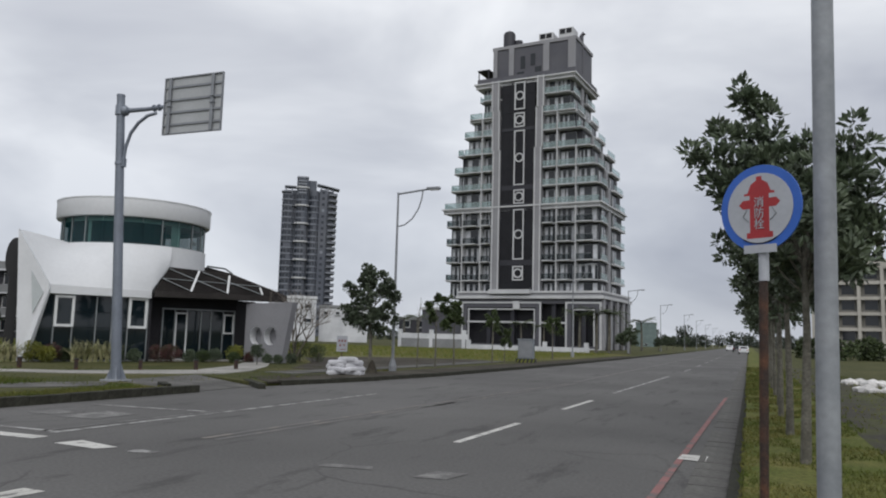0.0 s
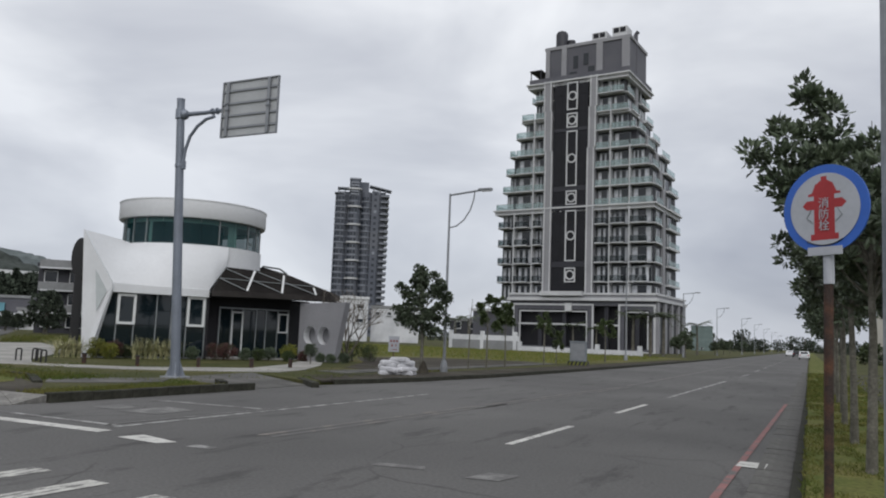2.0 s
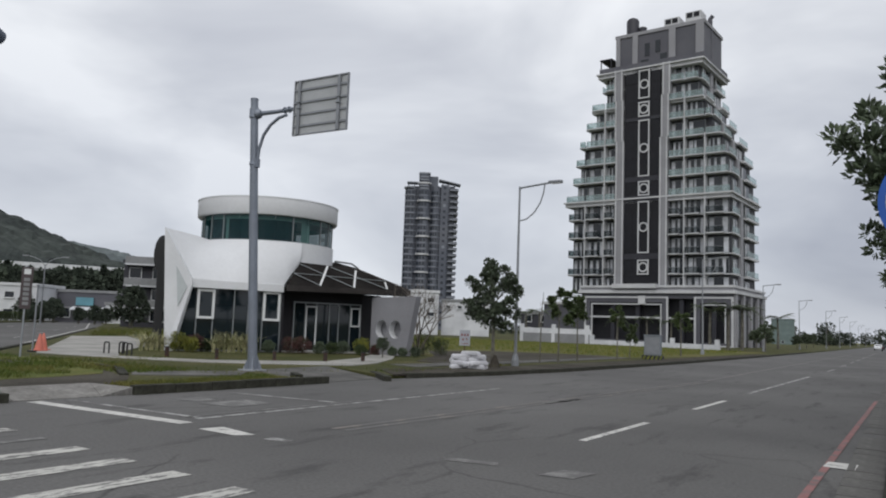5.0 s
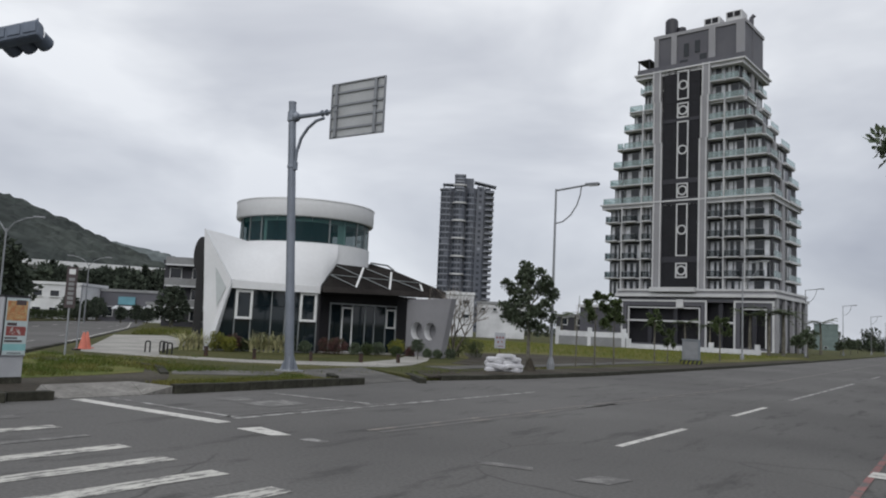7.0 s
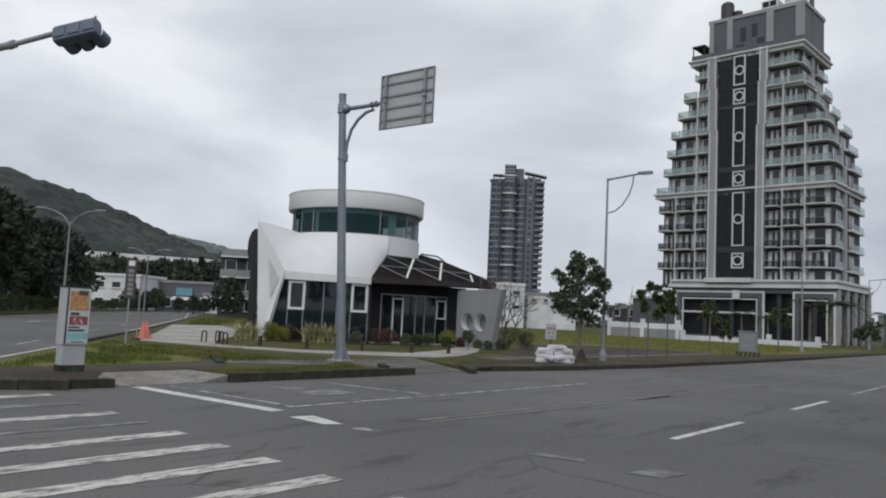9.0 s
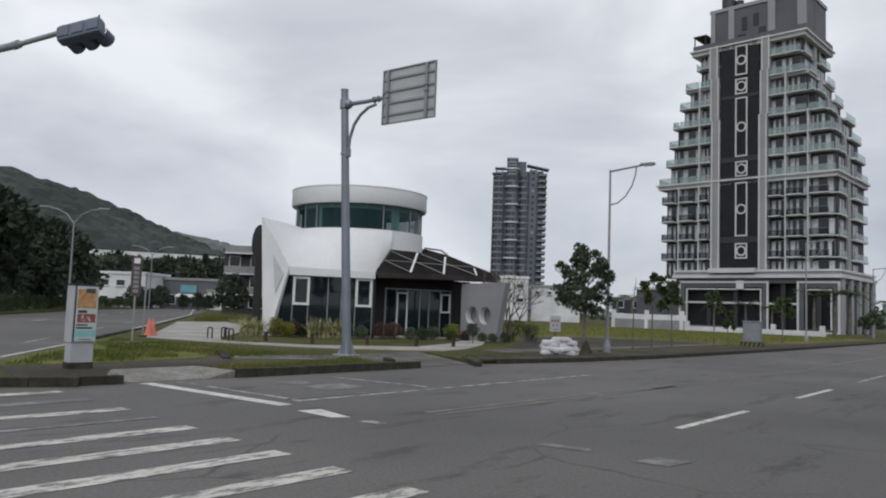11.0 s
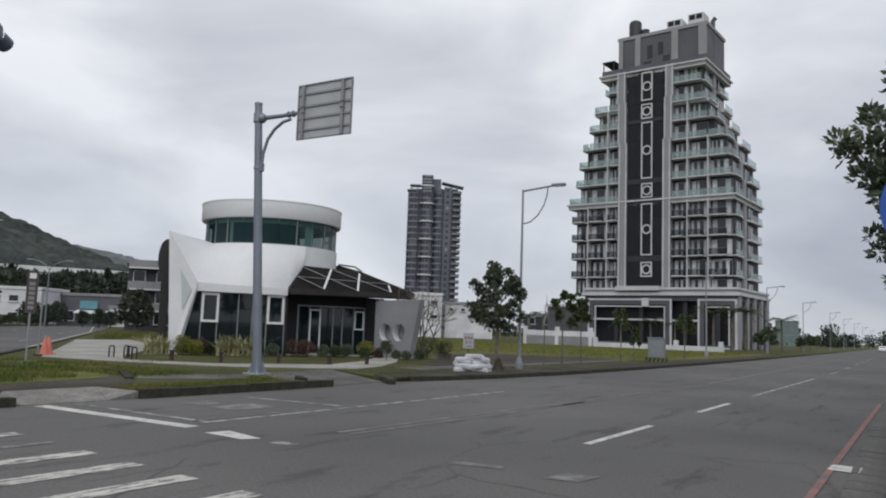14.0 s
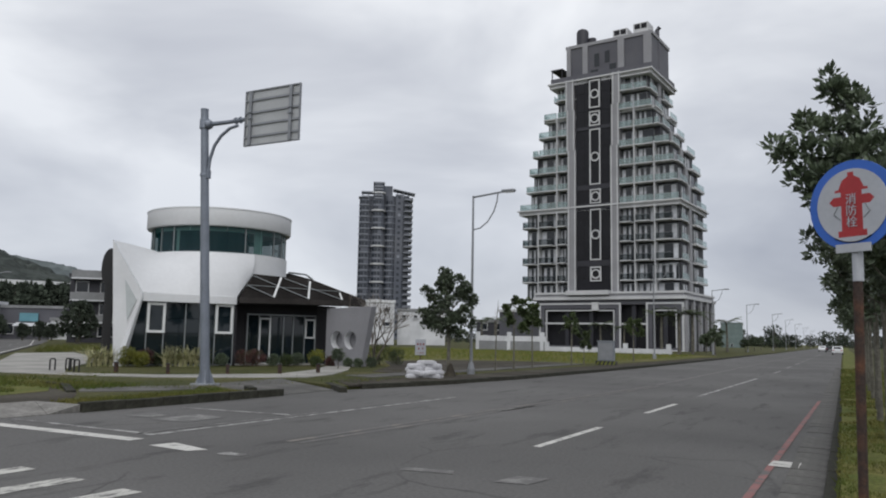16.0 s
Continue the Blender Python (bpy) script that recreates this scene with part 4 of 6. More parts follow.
# pilasters, slim bars and the dark middle bay
for u0, u1, lift in ((18.58, 20.15, -1), (10.64, 12.02, 1)):
    for zz0, zz1, sh in ((9.6, 36.0, 0.0), (36.0, 43.5, 0.22), (43.5, 49.3, 0.42)):
        c = TW - (u0 + u1) / 2 - lift * sh * -1
        hw = (u1 - u0) / 2
        pil = part("pilaster", box(c - hw, c + hw, -0.55, 1.6, zz0, zz1), M["t_mid"], tower, "grey stone pilaster with white edges")
        for s in (-1, 1):
            part("pilaster_edge", box(c + s * hw * 0.82 - 0.11, c + s * hw * 0.82 + 0.11, -0.70, -0.54, zz0, zz1), M["t_pale"], pil)
for u, top in ((26.13, 25.0), (22.42, 42.2), (7.81, 42.2), (4.32, 36.0)):
    part("bar", box(TW - u - 0.10, TW - u + 0.10, -0.42, 1.6, 9.8, top), M["t_pale"], tower, "slim white vertical bar")
for k in range(-1, 11):
    zz0, zz1 = LEVEL[k] if k >= 0 else 9.6, LEVEL[k + 1] - 0.17
    sx = TW - max(RIGHT_U[max(k, 0)], RIGHT_U[k + 1])
    part("pilaster", box(sx - 1.2, sx + 0.10, 5.7, 7.2, zz0, zz1), M["t_mid"], tower, "grey stone pilaster")
mid_bay = part("middle_bay", box(TW - 18.6, TW - 12.0, -0.30, 1.5, 9.6, 48.4), M["t_dark"], tower, "black glossy middle bay")
for z in LEVEL[:-1]:
    for i in range(4):
        x0 = TW - 18.55 + i * 1.65
        part("panel", box(x0 + 0.04, x0 + 1.60, -0.35, -0.29, z + 0.5, z + 3.2), M["t_dark"], mid_bay)
for z0, z1 in ((14.85, 15.55), (25.0, 25.8), (28.6, 29.2), (39.6, 39.9)):
    part("band", box(TW - 18.58, TW - 12.02, -0.42, -0.2, z0 - 0.15, z1 + 0.15), M["t_wall"], mid_bay)
for z0, z1 in ((12.0, 14.6), (15.75, 24.9), (25.9, 28.5), (29.3, 39.5), (40.1, 42.8), (43.4, 48.6)):
    sh = 0.0 if z0 < 29 else (0.25 if z0 < 40 else 0.45)
    bm = ring_frame(2.05, z1 - z0, 0.22, 0.2)
    bmesh.ops.translate(bm, verts=bm.verts, vec=(TW - 15.93 - sh * 0.2, -0.52, z0))
    orn = part("ornament_frame", bm, M["t_pale"], mid_bay, "white ornamental frame")
    bm = bmesh.new()
    cz, cx = (z0 + z1) / 2, TW - 14.9 - sh * 0.2
    for i in range(24):
        a0, a1 = math.tau * i / 24, math.tau * (i + 1) / 24
        slab([(cx + 0.62 * math.cos(a0), -0.52, cz + 0.62 * math.sin(a0)), (cx + 0.86 * math.cos(a0), -0.52, cz + 0.86 * math.sin(a0)), (cx + 0.86 * math.cos(a1), -0.52, cz + 0.86 * math.sin(a1)), (cx + 0.62 * math.cos(a1), -0.52, cz + 0.62 * math.sin(a1))], -0.2, bm)
    part("ornament_ring", bm, M["t_pale"], orn, "white ring")

# podium
pod = part("podium", box(TW - 26.2, TW + 0.3, 0.9, 18, 0, 8.9), M["t_dark"], tower, "dark glazed two-storey podium")
part("podium_cornice", box(TW - 26.8, TW + 0.9, -1.1, 18.6, 8.75, 9.25), M["t_pale"], pod)
part("podium_cornice", box(TW - 26.4, TW + 0.5, -0.8, 18.3, 9.25, 9.75), M["t_mid"], pod)
part("podium_cornice", box(TW - 26.6, TW + 0.7, -1.0, 18.5, 9.75, 10.1), M["t_pale"], pod)
part("podium_band", box(TW - 26.3, TW + 0.4, -0.55, 18, 7.9, 8.75), M["t_stone"], pod)
part("entrance_slab", box(TW - 20.1, TW - 12.2, -1.6, 0.5, 9.6, 10.35), M["t_pale"], pod)
for u0, u1 in ((10.3, 25.7), (-0.4, 5.9)):
    bm = ring_frame(u1 - u0, 8.2, 0.30, 0.25)
    bmesh.ops.translate(bm, verts=bm.verts, vec=(TW - u1, -0.75, 0))
    portal = part("portal", bm, M["t_pale"], pod, "white portal frame")
    bm = ring_frame(u1 - u0 - 0.6, 7.9, 0.7, 0.4)
    bmesh.ops.translate(bm, verts=bm.verts, vec=(TW - u1 + 0.3, -0.62, 0))
    part("portal_lining", bm, M["t_stone"], portal)
    bm = ring_frame(u1 - u0 - 2.4, 7.0, 0.22, 0.3)
    bmesh.ops.translate(bm, verts=bm.verts, vec=(TW - u1 + 1.2, -0.5, 0))
    part("portal_inner", bm, M["t_pale"], portal)
part("transom", box(TW - 25.9, TW - 5.9, -0.45, 0.2, 4.45, 4.75), M["t_pale"], pod)
part("keystone", box(TW - 15.5, TW - 14.3, -0.95, -0.4, 6.9, 8.3), M["t_pale"], pod)
for u in (20.5, 15.9, 8.2, 2.8):
    part("column", box(TW - u - 0.35, TW - u + 0.35, -0.1, 0.9, 0, 8), M["t_wall"], pod)
for v in (0.2, 4.6, 9.0, 13.4, 17.4):
    part("column", box(TW - 0.2, TW + 0.75, v - 0.6, v + 0.6, 0, 8.8), M["t_mid"], pod)
for v in (2.4, 6.8, 11.2, 15.4):
    part("shop_window", box(TW + 0.28, TW + 0.36, v - 1.4, v + 1.4, 0.5, 7.0), M["t_glass"], pod)
part("low_wing", box(TW - 36, TW - 26.3, 3.0, 16, 0, 6.8), M["t_stone"], tower)
part("low_wing_cornice", box(TW - 36.3, TW - 26.3, 2.6, 16, 6.8, 7.3), M["t_pale"], tower)

# plant rooms on the roof
roofr = part("roof_house", box(TW - 21.4, TW - 5.2, 2.0, 12.0, 49.2, 56.5), M["t_stone"], tower, "grey plant storey")
part("roof_edge", box(TW - 21.6, TW - 5.0, 1.8, 12.2, 56.2, 56.8), M["t_mid"], roofr)
for u0, u1 in ((20.6, 21.4), (17.2, 18.2), (10.2, 11.4), (5.2, 6.6)):
    part("roof_pier", box(TW - u1, TW - u0, 1.75, 2.1, 49.4, 56.3), M["t_mid"], roofr)
for u0, u1, z0, z1 in ((15.0, 15.9, 52.0, 54.4), (13.0, 13.9, 52.4, 54.6), (15.2, 16.6, 50.2, 51.4), (11.8, 13.0, 50.8, 52.0)):
    part("roof_window", box(TW - u1, TW - u0, 1.9, 2.05, z0, z1), M["t_glass"], roofr)
part("parapet", box(TW - 23.9, TW - 4.7, 0.2, 14, 49.2, 50.3), M["t_stone"], tower)
part("tank", lathe([(1.15, 56.5), (1.15, 60.1), (0.9, 60.5), (0.1, 60.9)], 20, None, (TW - 19.3, 4.5)), M["t_wall"], tower, "dark cylindrical roof tank", True)
part("tank", lathe([(0.8, 56.5), (0.8, 58.7), (0.1, 59.0)], 16, None, (TW - 17.6, 5.0)), M["t_wall"], tower, "dark cylindrical roof tank", True)
for u0, u1, zt in ((10.3, 13.1, 59.1), (6.4, 9.2, 59.5)):
    unit = part("cooling_unit", box(TW - u1, TW - u0, 4, 7, 56.7, zt, 0.08), M["t_pale"], tower, "white rooftop cooling unit")
    for i in (0.28, 0.72):
        part("fan_grille", box(TW - u1 + (u1 - u0) * i - 0.5, TW - u1 + (u1 - u0) * i + 0.5, 3.93, 4.0, zt - 1.1, zt - 0.2), M["t_dark"], unit)
part("vent_pipe", tube([(TW - 5.4, 6, 50), (TW - 5.4, 6, 58.2), (TW - 4.9, 6, 58.7)], 0.4, 10), M["t_stone"], tower, smooth=True)
perg = part("pergola", box(TW - 24.0, TW - 21.6, 0.4, 5.0, 52.0, 52.2), M["t_wall"], tower, "dark roof-terrace pergola")
for x, y in ((TW - 23.8, 0.6), (TW - 21.8, 0.6), (TW - 23.8, 4.8)):
    part("pergola_post", box(x - 0.08, x + 0.08, y - 0.08, y + 0.08, 50.2, 52.0), M["t_wall"], perg)


# ---------------------------------------------------------------- poles, lamps and signs
def polar(bearing, d, z=0.0):
    """A place by its bearing from the street corner, in degrees to the right of the street, and its distance."""
    return d * math.sin(radians(bearing)), d * math.cos(radians(bearing)), z


gantry = thing("road_sign_gantry", "blue-grey steel mast with a sign board seen from behind", "road sign", pose(-16.77, 17.03, LOT))


def on_mast(z):
    """The mast's axis: it has settled a little out of plumb."""
    return Vector((-0.037 * z, -0.037 * z, z))


part("mast", tube([on_mast(0), on_mast(4.2), on_mast(8.28)], [0.145, 0.130, 0.115], 18), M["steel_blue"], gantry, smooth=True)
part("cap", lathe([(0.122, 0.0), (0.122, 0.05), (0.02, 0.08)], 16), M["steel_blue"], gantry).matrix_basis = Matrix.Translation(on_mast(8.28))
part("mast_joint", lathe([(0.135, -0.05), (0.140, -0.04), (0.140, 0.04), (0.135, 0.05)], 16), M["steel_blue"], gantry).matrix_basis = Matrix.Translation(on_mast(6.28))
part("base_plate", box(-0.30, 0.30, -0.30, 0.30, -0.02, 0.04, 0.01), M["steel"], gantry)
for a in range(4):
    part("gusset", slab([Vector((0.11 * math.cos(b), 0.11 * math.sin(b), 0.04)) + Vector(o) for b in (a * math.pi / 2 + math.pi / 4,) for o in ((0, 0, 0), (0.17 * math.cos(b), 0.17 * math.sin(b), 0), (0, 0, 0.45))], 0.02), M["steel_blue"], gantry)
    part("anchor_bolt", lathe([(0.03, 0.04), (0.03, 0.09), (0.012, 0.09), (0.012, 0.14)], 8, None, (0.24 * math.cos(a * math.pi / 2 + math.pi / 4), 0.24 * math.sin(a * math.pi / 2 + math.pi / 4))), M["steel"], gantry)
part("bolt_collar", lathe([(0.135, -0.16), (0.15, -0.14), (0.15, 0.14), (0.135, 0.16)], 16), M["steel_blue"], gantry).matrix_basis = Matrix.Translation(on_mast(7.86))
arm0 = on_mast(7.84)
part("arm", tube([arm0 + Vector((0.1, 0.02, 0)), (0.5, -0.13, 7.87), (1.2, -0.09, 7.90), (2.92, -0.10, 7.94)], [0.075, 0.062, 0.058, 0.05], 12), M["steel_blue"], gantry, smooth=True)
part("arm_root", lathe([(0.15, -0.02), (0.16, 0.0), (0.15, 0.05), (0.09, 0.14)], 14), M["steel_blue"], gantry).matrix_basis = Matrix.Translation(arm0 + Vector((0.13, 0.02, 0))) @ pose(0, 0, 0, 0, 90, 0)
for x in (0.80, 0.98):
    part("arm_flange", lathe([(0.10, -0.02), (0.10, 0.02)], 12), M["steel_blue"], gantry).matrix_basis = pose(x, -0.11, 7.885, 0, 90, 0)
low = on_mast(6.3)
part("brace", tube([low + Vector(o) for o in ((0.13, 0, 0), (0.17, 0.01, 0.45), (0.31, 0.02, 0.86), (0.54, 0.05, 1.16), (0.84, 0.08, 1.36), (1.14, 0.10, 1.42))], 0.048, 10), M["steel_blue"], gantry, smooth=True)
part("brace_shoe", box(low.x + 0.07, low.x + 0.2, low.y - 0.06, low.y + 0.06, 6.16, 6.42, 0.01), M["steel_blue"], gantry)
BX, BY = -0.08, -0.08
board = part("sign_board", box(1.30, 3.35, -0.09, -0.07, 7.02, 8.70, 0.006), M["sign_back"], gantry, "bare aluminium back of a sign board")
board.matrix_basis = Matrix.Translation((BX, BY, 0))
part("rim", ring_frame(2.05, 1.68, 0.035, 0.06), M["lamp_grey"], board).matrix_basis = pose(1.30, -0.13, 7.02)
for x in (1.52, 3.02):
    part("rib", box(x - 0.05, x + 0.05, -0.16, -0.09, 7.05, 8.67), M["lamp_grey"], board)
for z in (7.30, 7.66, 8.02, 8.40):
    part("rib", box(1.33, 3.32, -0.13, -0.09, z - 0.03, z + 0.03), M["lamp_grey"], board)
for x in (1.52, 3.02):
    for a in (-1, 1):
        part("clamp", box(x - 0.07, x + 0.07, -0.20, 0.02, 7.94 + a * 0.09 - 0.02, 7.94 + a * 0.09 + 0.02), M["steel"], board)


def street_lamp(x, y):
    lamp = thing("street_lamp", "slim grey street lamp with a straight arm and curved brace", "street lamp", pose(x, y, LOT), "street lamps along the far kerb")
    part("pole", tube([(0, 0, 0), (0, 0, 4), (0, 0, 8.25)], [0.075, 0.06, 0.045], 12), M["lamp_grey"], lamp, smooth=True)
    part("foot", lathe([(0.17, 0), (0.17, 0.25), (0.11, 0.5), (0.09, 0.55)], 12), M["lamp_grey"], lamp)
    part("arm", tube([(0, 0, 8.18), (1.5, 0, 8.34)], 0.045, 8), M["lamp_grey"], lamp, smooth=True)
    part("brace", tube([(1.25, 0, 8.30), (1.20, 0, 7.9), (1.05, 0, 7.45), (0.75, 0, 7.0), (0.38, 0, 6.72), (0.03, 0, 6.65)], 0.032, 8), M["lamp_grey"], lamp, smooth=True)
    head = part("lamp_head", box(1.45, 2.1, -0.12, 0.12, 8.31, 8.43, 0.04), M["lamp_grey"], lamp, "flat grey lantern")
    part("lens", box(1.6, 2.05, -0.09, 0.09, 8.285, 8.31), M["frame_white"], head)
    return lamp


lamp = street_lamp(-13.85, 29.2)
for y in (68.5, 103, 143, 190, 235, 285, 345, 420):
    copy_thing(lamp, pose(-14.7 + (y > 150) * 0.6, y, LOT))
lamp.scale = (0.92, 0.92, 0.92)


def twin_lamp(x, y, turn):
    lamp = thing("street_lamp", "tall grey street lamp with two curved arms", "street lamp", pose(x, y, 0.0, 0, 0, turn), "twin-arm lamps of the side street")
    part("pole", tube([(0, 0, 0), (0, 0, 8.2)], [0.11, 0.07], 10), M["lamp_grey"], lamp, smooth=True)
    for s in (-1, 1):
        arm = part("arm", tube([(0, 0, 7.9), (s * 0.6, 0, 8.7), (s * 1.5, 0, 9.15), (s * 2.7, 0, 9.3)], [0.06, 0.05, 0.045, 0.04], 8), M["lamp_grey"], lamp, smooth=True)
        part("lamp_head", box(s * 2.5 - 0.45, s * 2.5 + 0.45, -0.14, 0.14, 9.22, 9.36, 0.04), M["lamp_grey"], arm)
    return lamp


tl = twin_lamp(-65.4, 32.5, 40)
copy_thing(tl, pose(-100.6, 61.7, 0, 0, 0, 40))

tall = thing("steel_pole", "plain galvanised steel pole standing in the verge", "pole", pose(0.475, 5.84, 0.09, 0, 0.8, 0))
part("shaft", tube([(0, 0, 0), (0, 0, 4), (0, 0, 9)], [0.076, 0.072, 0.062], 20), M["steel"], tall, smooth=True)
part("base_plate", box(-0.2, 0.2, -0.2, 0.2, -0.01, 0.03), M["steel"], tall)

hyd = thing("hydrant_sign", "round blue-rimmed fire hydrant sign on a rusty post", "traffic sign", pose(0.085, 5.48, 0.09, 0, 0, -32))
part("post", tube([(-0.04, 0.035, 0), (0.0, 0.035, 2.2)], 0.030, 12), M["rust"], hyd, "rusty dark brown post", True)
part("sleeve", tube([(0, 0.035, 1.94), (0, 0.035, 2.15)], 0.034, 12), M["sign_white"], hyd, "white painted bracket")
part("bracket", prism([(-0.115, -0.012), (0.115, -0.012), (0.115, 0.0), (-0.115, 0.0)], [2.125, 2.125, 2.125, 2.125], 2.180), M["sign_white"], hyd)
ZC = 2.43


def disc(r, y, depth, seg=64):
    bm = lathe([(r, 0), (r, depth)], seg)
    bmesh.ops.transform(bm, matrix=pose(0, y, ZC, 90, 0, 0), verts=bm.verts)
    return bm


plate_d = part("disc", disc(0.292, 0.012, 0.012), M["sign_blue"], hyd, "blue sign disc")
part("face", disc(0.236, -0.0015, 0.004), M["sign_white"], plate_d, "white face")


def flat(points, y, depth=0.003):
    return slab([(x, y, ZC + z) for x, z in points], -depth)


hydrant = part("hydrant_shape", flat([(-0.095, -0.205), (0.095, -0.205), (0.095, -0.165), (0.07, -0.165), (0.07, 0.09), (0.11, 0.09), (0.11, 0.105), (0.085, 0.108), (0.06, 0.165), (0.02, 0.19), (0.02, 0.215), (-0.02, 0.215), (-0.02, 0.19), (-0.06, 0.165), (-0.085, 0.108), (-0.11, 0.105), (-0.11, 0.09), (-0.07, 0.09), (-0.07, -0.165), (-0.095, -0.165)], -0.006), M["sign_red"], plate_d, "red hydrant silhouette")
for s in (-1, 1):
    part("hydrant_outlet", flat([(s * 0.07, 0.0), (s * 0.12, 0.0), (s * 0.15, 0.03), (s * 0.12, 0.06), (s * 0.07, 0.06)][::s], -0.006), M["sign_red"], plate_d)
    part("chain", tube([(s * 0.09, -0.008, ZC - 0.0), (s * 0.12, -0.008, ZC - 0.05), (s * 0.075, -0.008, ZC - 0.09)], 0.003, 5), M["frame_grey"], plate_d)
part("rim_line", tube([(0.21 * math.cos(radians(a)), -0.006, ZC - 0.05 + 0.19 * math.sin(radians(a))) for a in range(235, 306, 10)], 0.004, 5), M["black"], plate_d)
for i, ch in enumerate("\u6d88\u9632\u6813"):
    cu = bpy.data.curves.new("character", "FONT")
    cu.body, cu.size, cu.extrude, cu.align_x = ch, 0.076, 0.001, "CENTER"
    tmp = bpy.data.objects.new("character", cu)
    scene.collection.objects.link(tmp)
    me = bpy.data.meshes.new_from_object(tmp.evaluated_get(bpy.context.evaluated_depsgraph_get()))
    bpy.data.objects.remove(tmp)
    me.materials.clear()
    me.materials.append(M["sign_white"])
    piece("character", me, hydrant, pose(0.0, -0.0115, ZC + 0.010 - i * 0.074, 90, 0, 0), "white painted character")

sig = thing("traffic_light", "dark horizontal traffic signal on a grey mast arm", "traffic light", pose(-17.6, 4.7, 0.0))
part("mast", tube([(0, 0, 0), (0, 0, 6.2)], [0.13, 0.10], 14), M["steel"], sig, smooth=True)
HEAD = Vector((5.11, 1.37, 6.01))
part("arm", tube([(0, 0, 5.35), HEAD * 0.38 + Vector((0, 0, 3.55)), HEAD * 0.72 + Vector((0, 0, 1.62))], [0.085, 0.075, 0.065], 12), M["steel"], sig, smooth=True)
part("arm_end", tube([HEAD * 0.70 + Vector((0, 0, 1.73)), HEAD + Vector((-0.05, 0.0, 0.10))], 0.045, 10), M["steel"], sig, smooth=True)
part("arm_collar", tube([HEAD * 0.70 + Vector((0, 0, 1.73)), HEAD * 0.725 + Vector((0, 0, 1.60))], 0.074, 12), M["steel"], sig, smooth=True)
hs = part("signal_housing", box(-0.43, 0.43, -0.13, 0.10, -0.17, 0.17, 0.06), M["signal"], sig, "dark blue-grey signal housing")
hs.matrix_basis = Matrix.Translation(HEAD) @ pose(0, 0, 0, -16, -13, 30) @ Matrix.Scale(0.9, 4)
for x in (-0.29, 0.0, 0.29):
    part("back_rib", box(x - 0.12, x + 0.12, -0.15, -0.12, -0.11, 0.11, 0.02), M["signal"], hs)
    part("visor", lathe([(0.145, 0), (0.15, 0.27), (0.143, 0.27), (0.138, 0.02)], 20, None, (0, 0), radians(-35), radians(215)), M["signal"], hs, smooth=True).matrix_basis = pose(x, 0.10, 0.0, -90, 0, 0)
    part("lens", lathe([(0.13, 0), (0.1, 0.03), (0.01, 0.05)], 16), M["black"], hs).matrix_basis = pose(x, 0.10, 0.0, -90, 0, 0)
for x in (-0.40, -0.06, 0.10):
    part("bracket", box(x, x + 0.10, -0.05, 0.05, 0.15, 0.23, 0.012), M["signal"], hs)
part("fin", prism([(0.20, -0.01), (0.36, -0.01), (0.36, 0.01), (0.20, 0.01)], 0.14, [0.17, 0.30, 0.30, 0.17]), M["signal"], hs)

ad = thing("advertising_cabinet", "pale grey street cabinet with a colourful poster", "street cabinet", pose(-15.91, 8.19, LOT, 0, 0, 87) @ Matrix.Diagonal((0.54, 0.62, 0.83, 1)))
part("plinth", box(-0.46, 0.46, -0.24, 0.24, 0, 0.16), M["kerb"], ad)
part("body", box(-0.44, 0.44, -0.22, 0.22, 0.16, 0.66, 0.01), M["cabinet"], ad)
upper = part("poster_case", box(-0.48, 0.48, -0.26, 0.26, 0.66, 2.10, 0.015), M["cabinet"], ad)
part("case_rim", box(-0.49, 0.49, -0.27, 0.27, 2.08, 2.13), M["black"], upper)
post_f = part("poster", box(-0.37, 0.45, -0.285, -0.265, 0.70, 2.06), M["poster"], upper, "pale poster with food pictures")
part("case_edge", box(-0.42, -0.38, -0.285, -0.262, 0.68, 2.08), M["black"], upper)
for x0, x1, z0, z1, k in ((-0.33, 0.40, 1.52, 2.0, "poster_orange"), (-0.02, 0.34, 1.90, 2.02, "banner"), (-0.30, 0.40, 1.16, 1.38, "poster_red"), (-0.28, 0.06, 1.40, 1.47, "banner"), (-0.33, 0.12, 1.08, 1.12, "banner"), (-0.33, 0.30, 1.00, 1.05, "banner"), (-0.37, 0.45, 0.80, 0.96, "poster_teal"), (-0.2, 0.3, 0.73, 0.75, "banner")):
    part("print", box(x0, x1, -0.29 - 0.001 * (k == "banner"), -0.284, z0, z1), M[k], post_f)

ban = thing("banner_sign", "tall brown vertical banner sign on a thin post", "sign", pose(-25.05, 14.78, LOT, 0, 0, 62))
part("post", tube([(0, 0.03, 0), (0, 0.03, 3.05)], 0.03, 8), M["steel"], ban)
panel = part("panel", box(-0.17, 0.17, -0.02, 0.0, 1.6, 3.0), M["banner"], ban)
part("emblem", box(-0.1, 0.1, -0.026, -0.02, 2.75, 2.93), M["frame_white"], panel)
for i in range(6):
    part("bar", box(-0.09, 0.09, -0.026, -0.02, 1.72 + i * 0.16, 1.83 + i * 0.16), M["far_grey"], panel, "pale bar in place of lettering")
wp = thing("sign_post", "thin grey steel post beside the forecourt", "post", pose(-28.3, 17.15, LOT))
part("shaft", tube([(0, 0, 0), (0, 0, 2.5)], 0.032, 8), M["lamp_grey"], wp)
part("foot", box(-0.12, 0.12, -0.12, 0.12, 0, 0.06), M["black"], wp)
part("cap", box(-0.05, 0.05, -0.05, 0.05, 2.5, 2.54), M["lamp_grey"], wp)

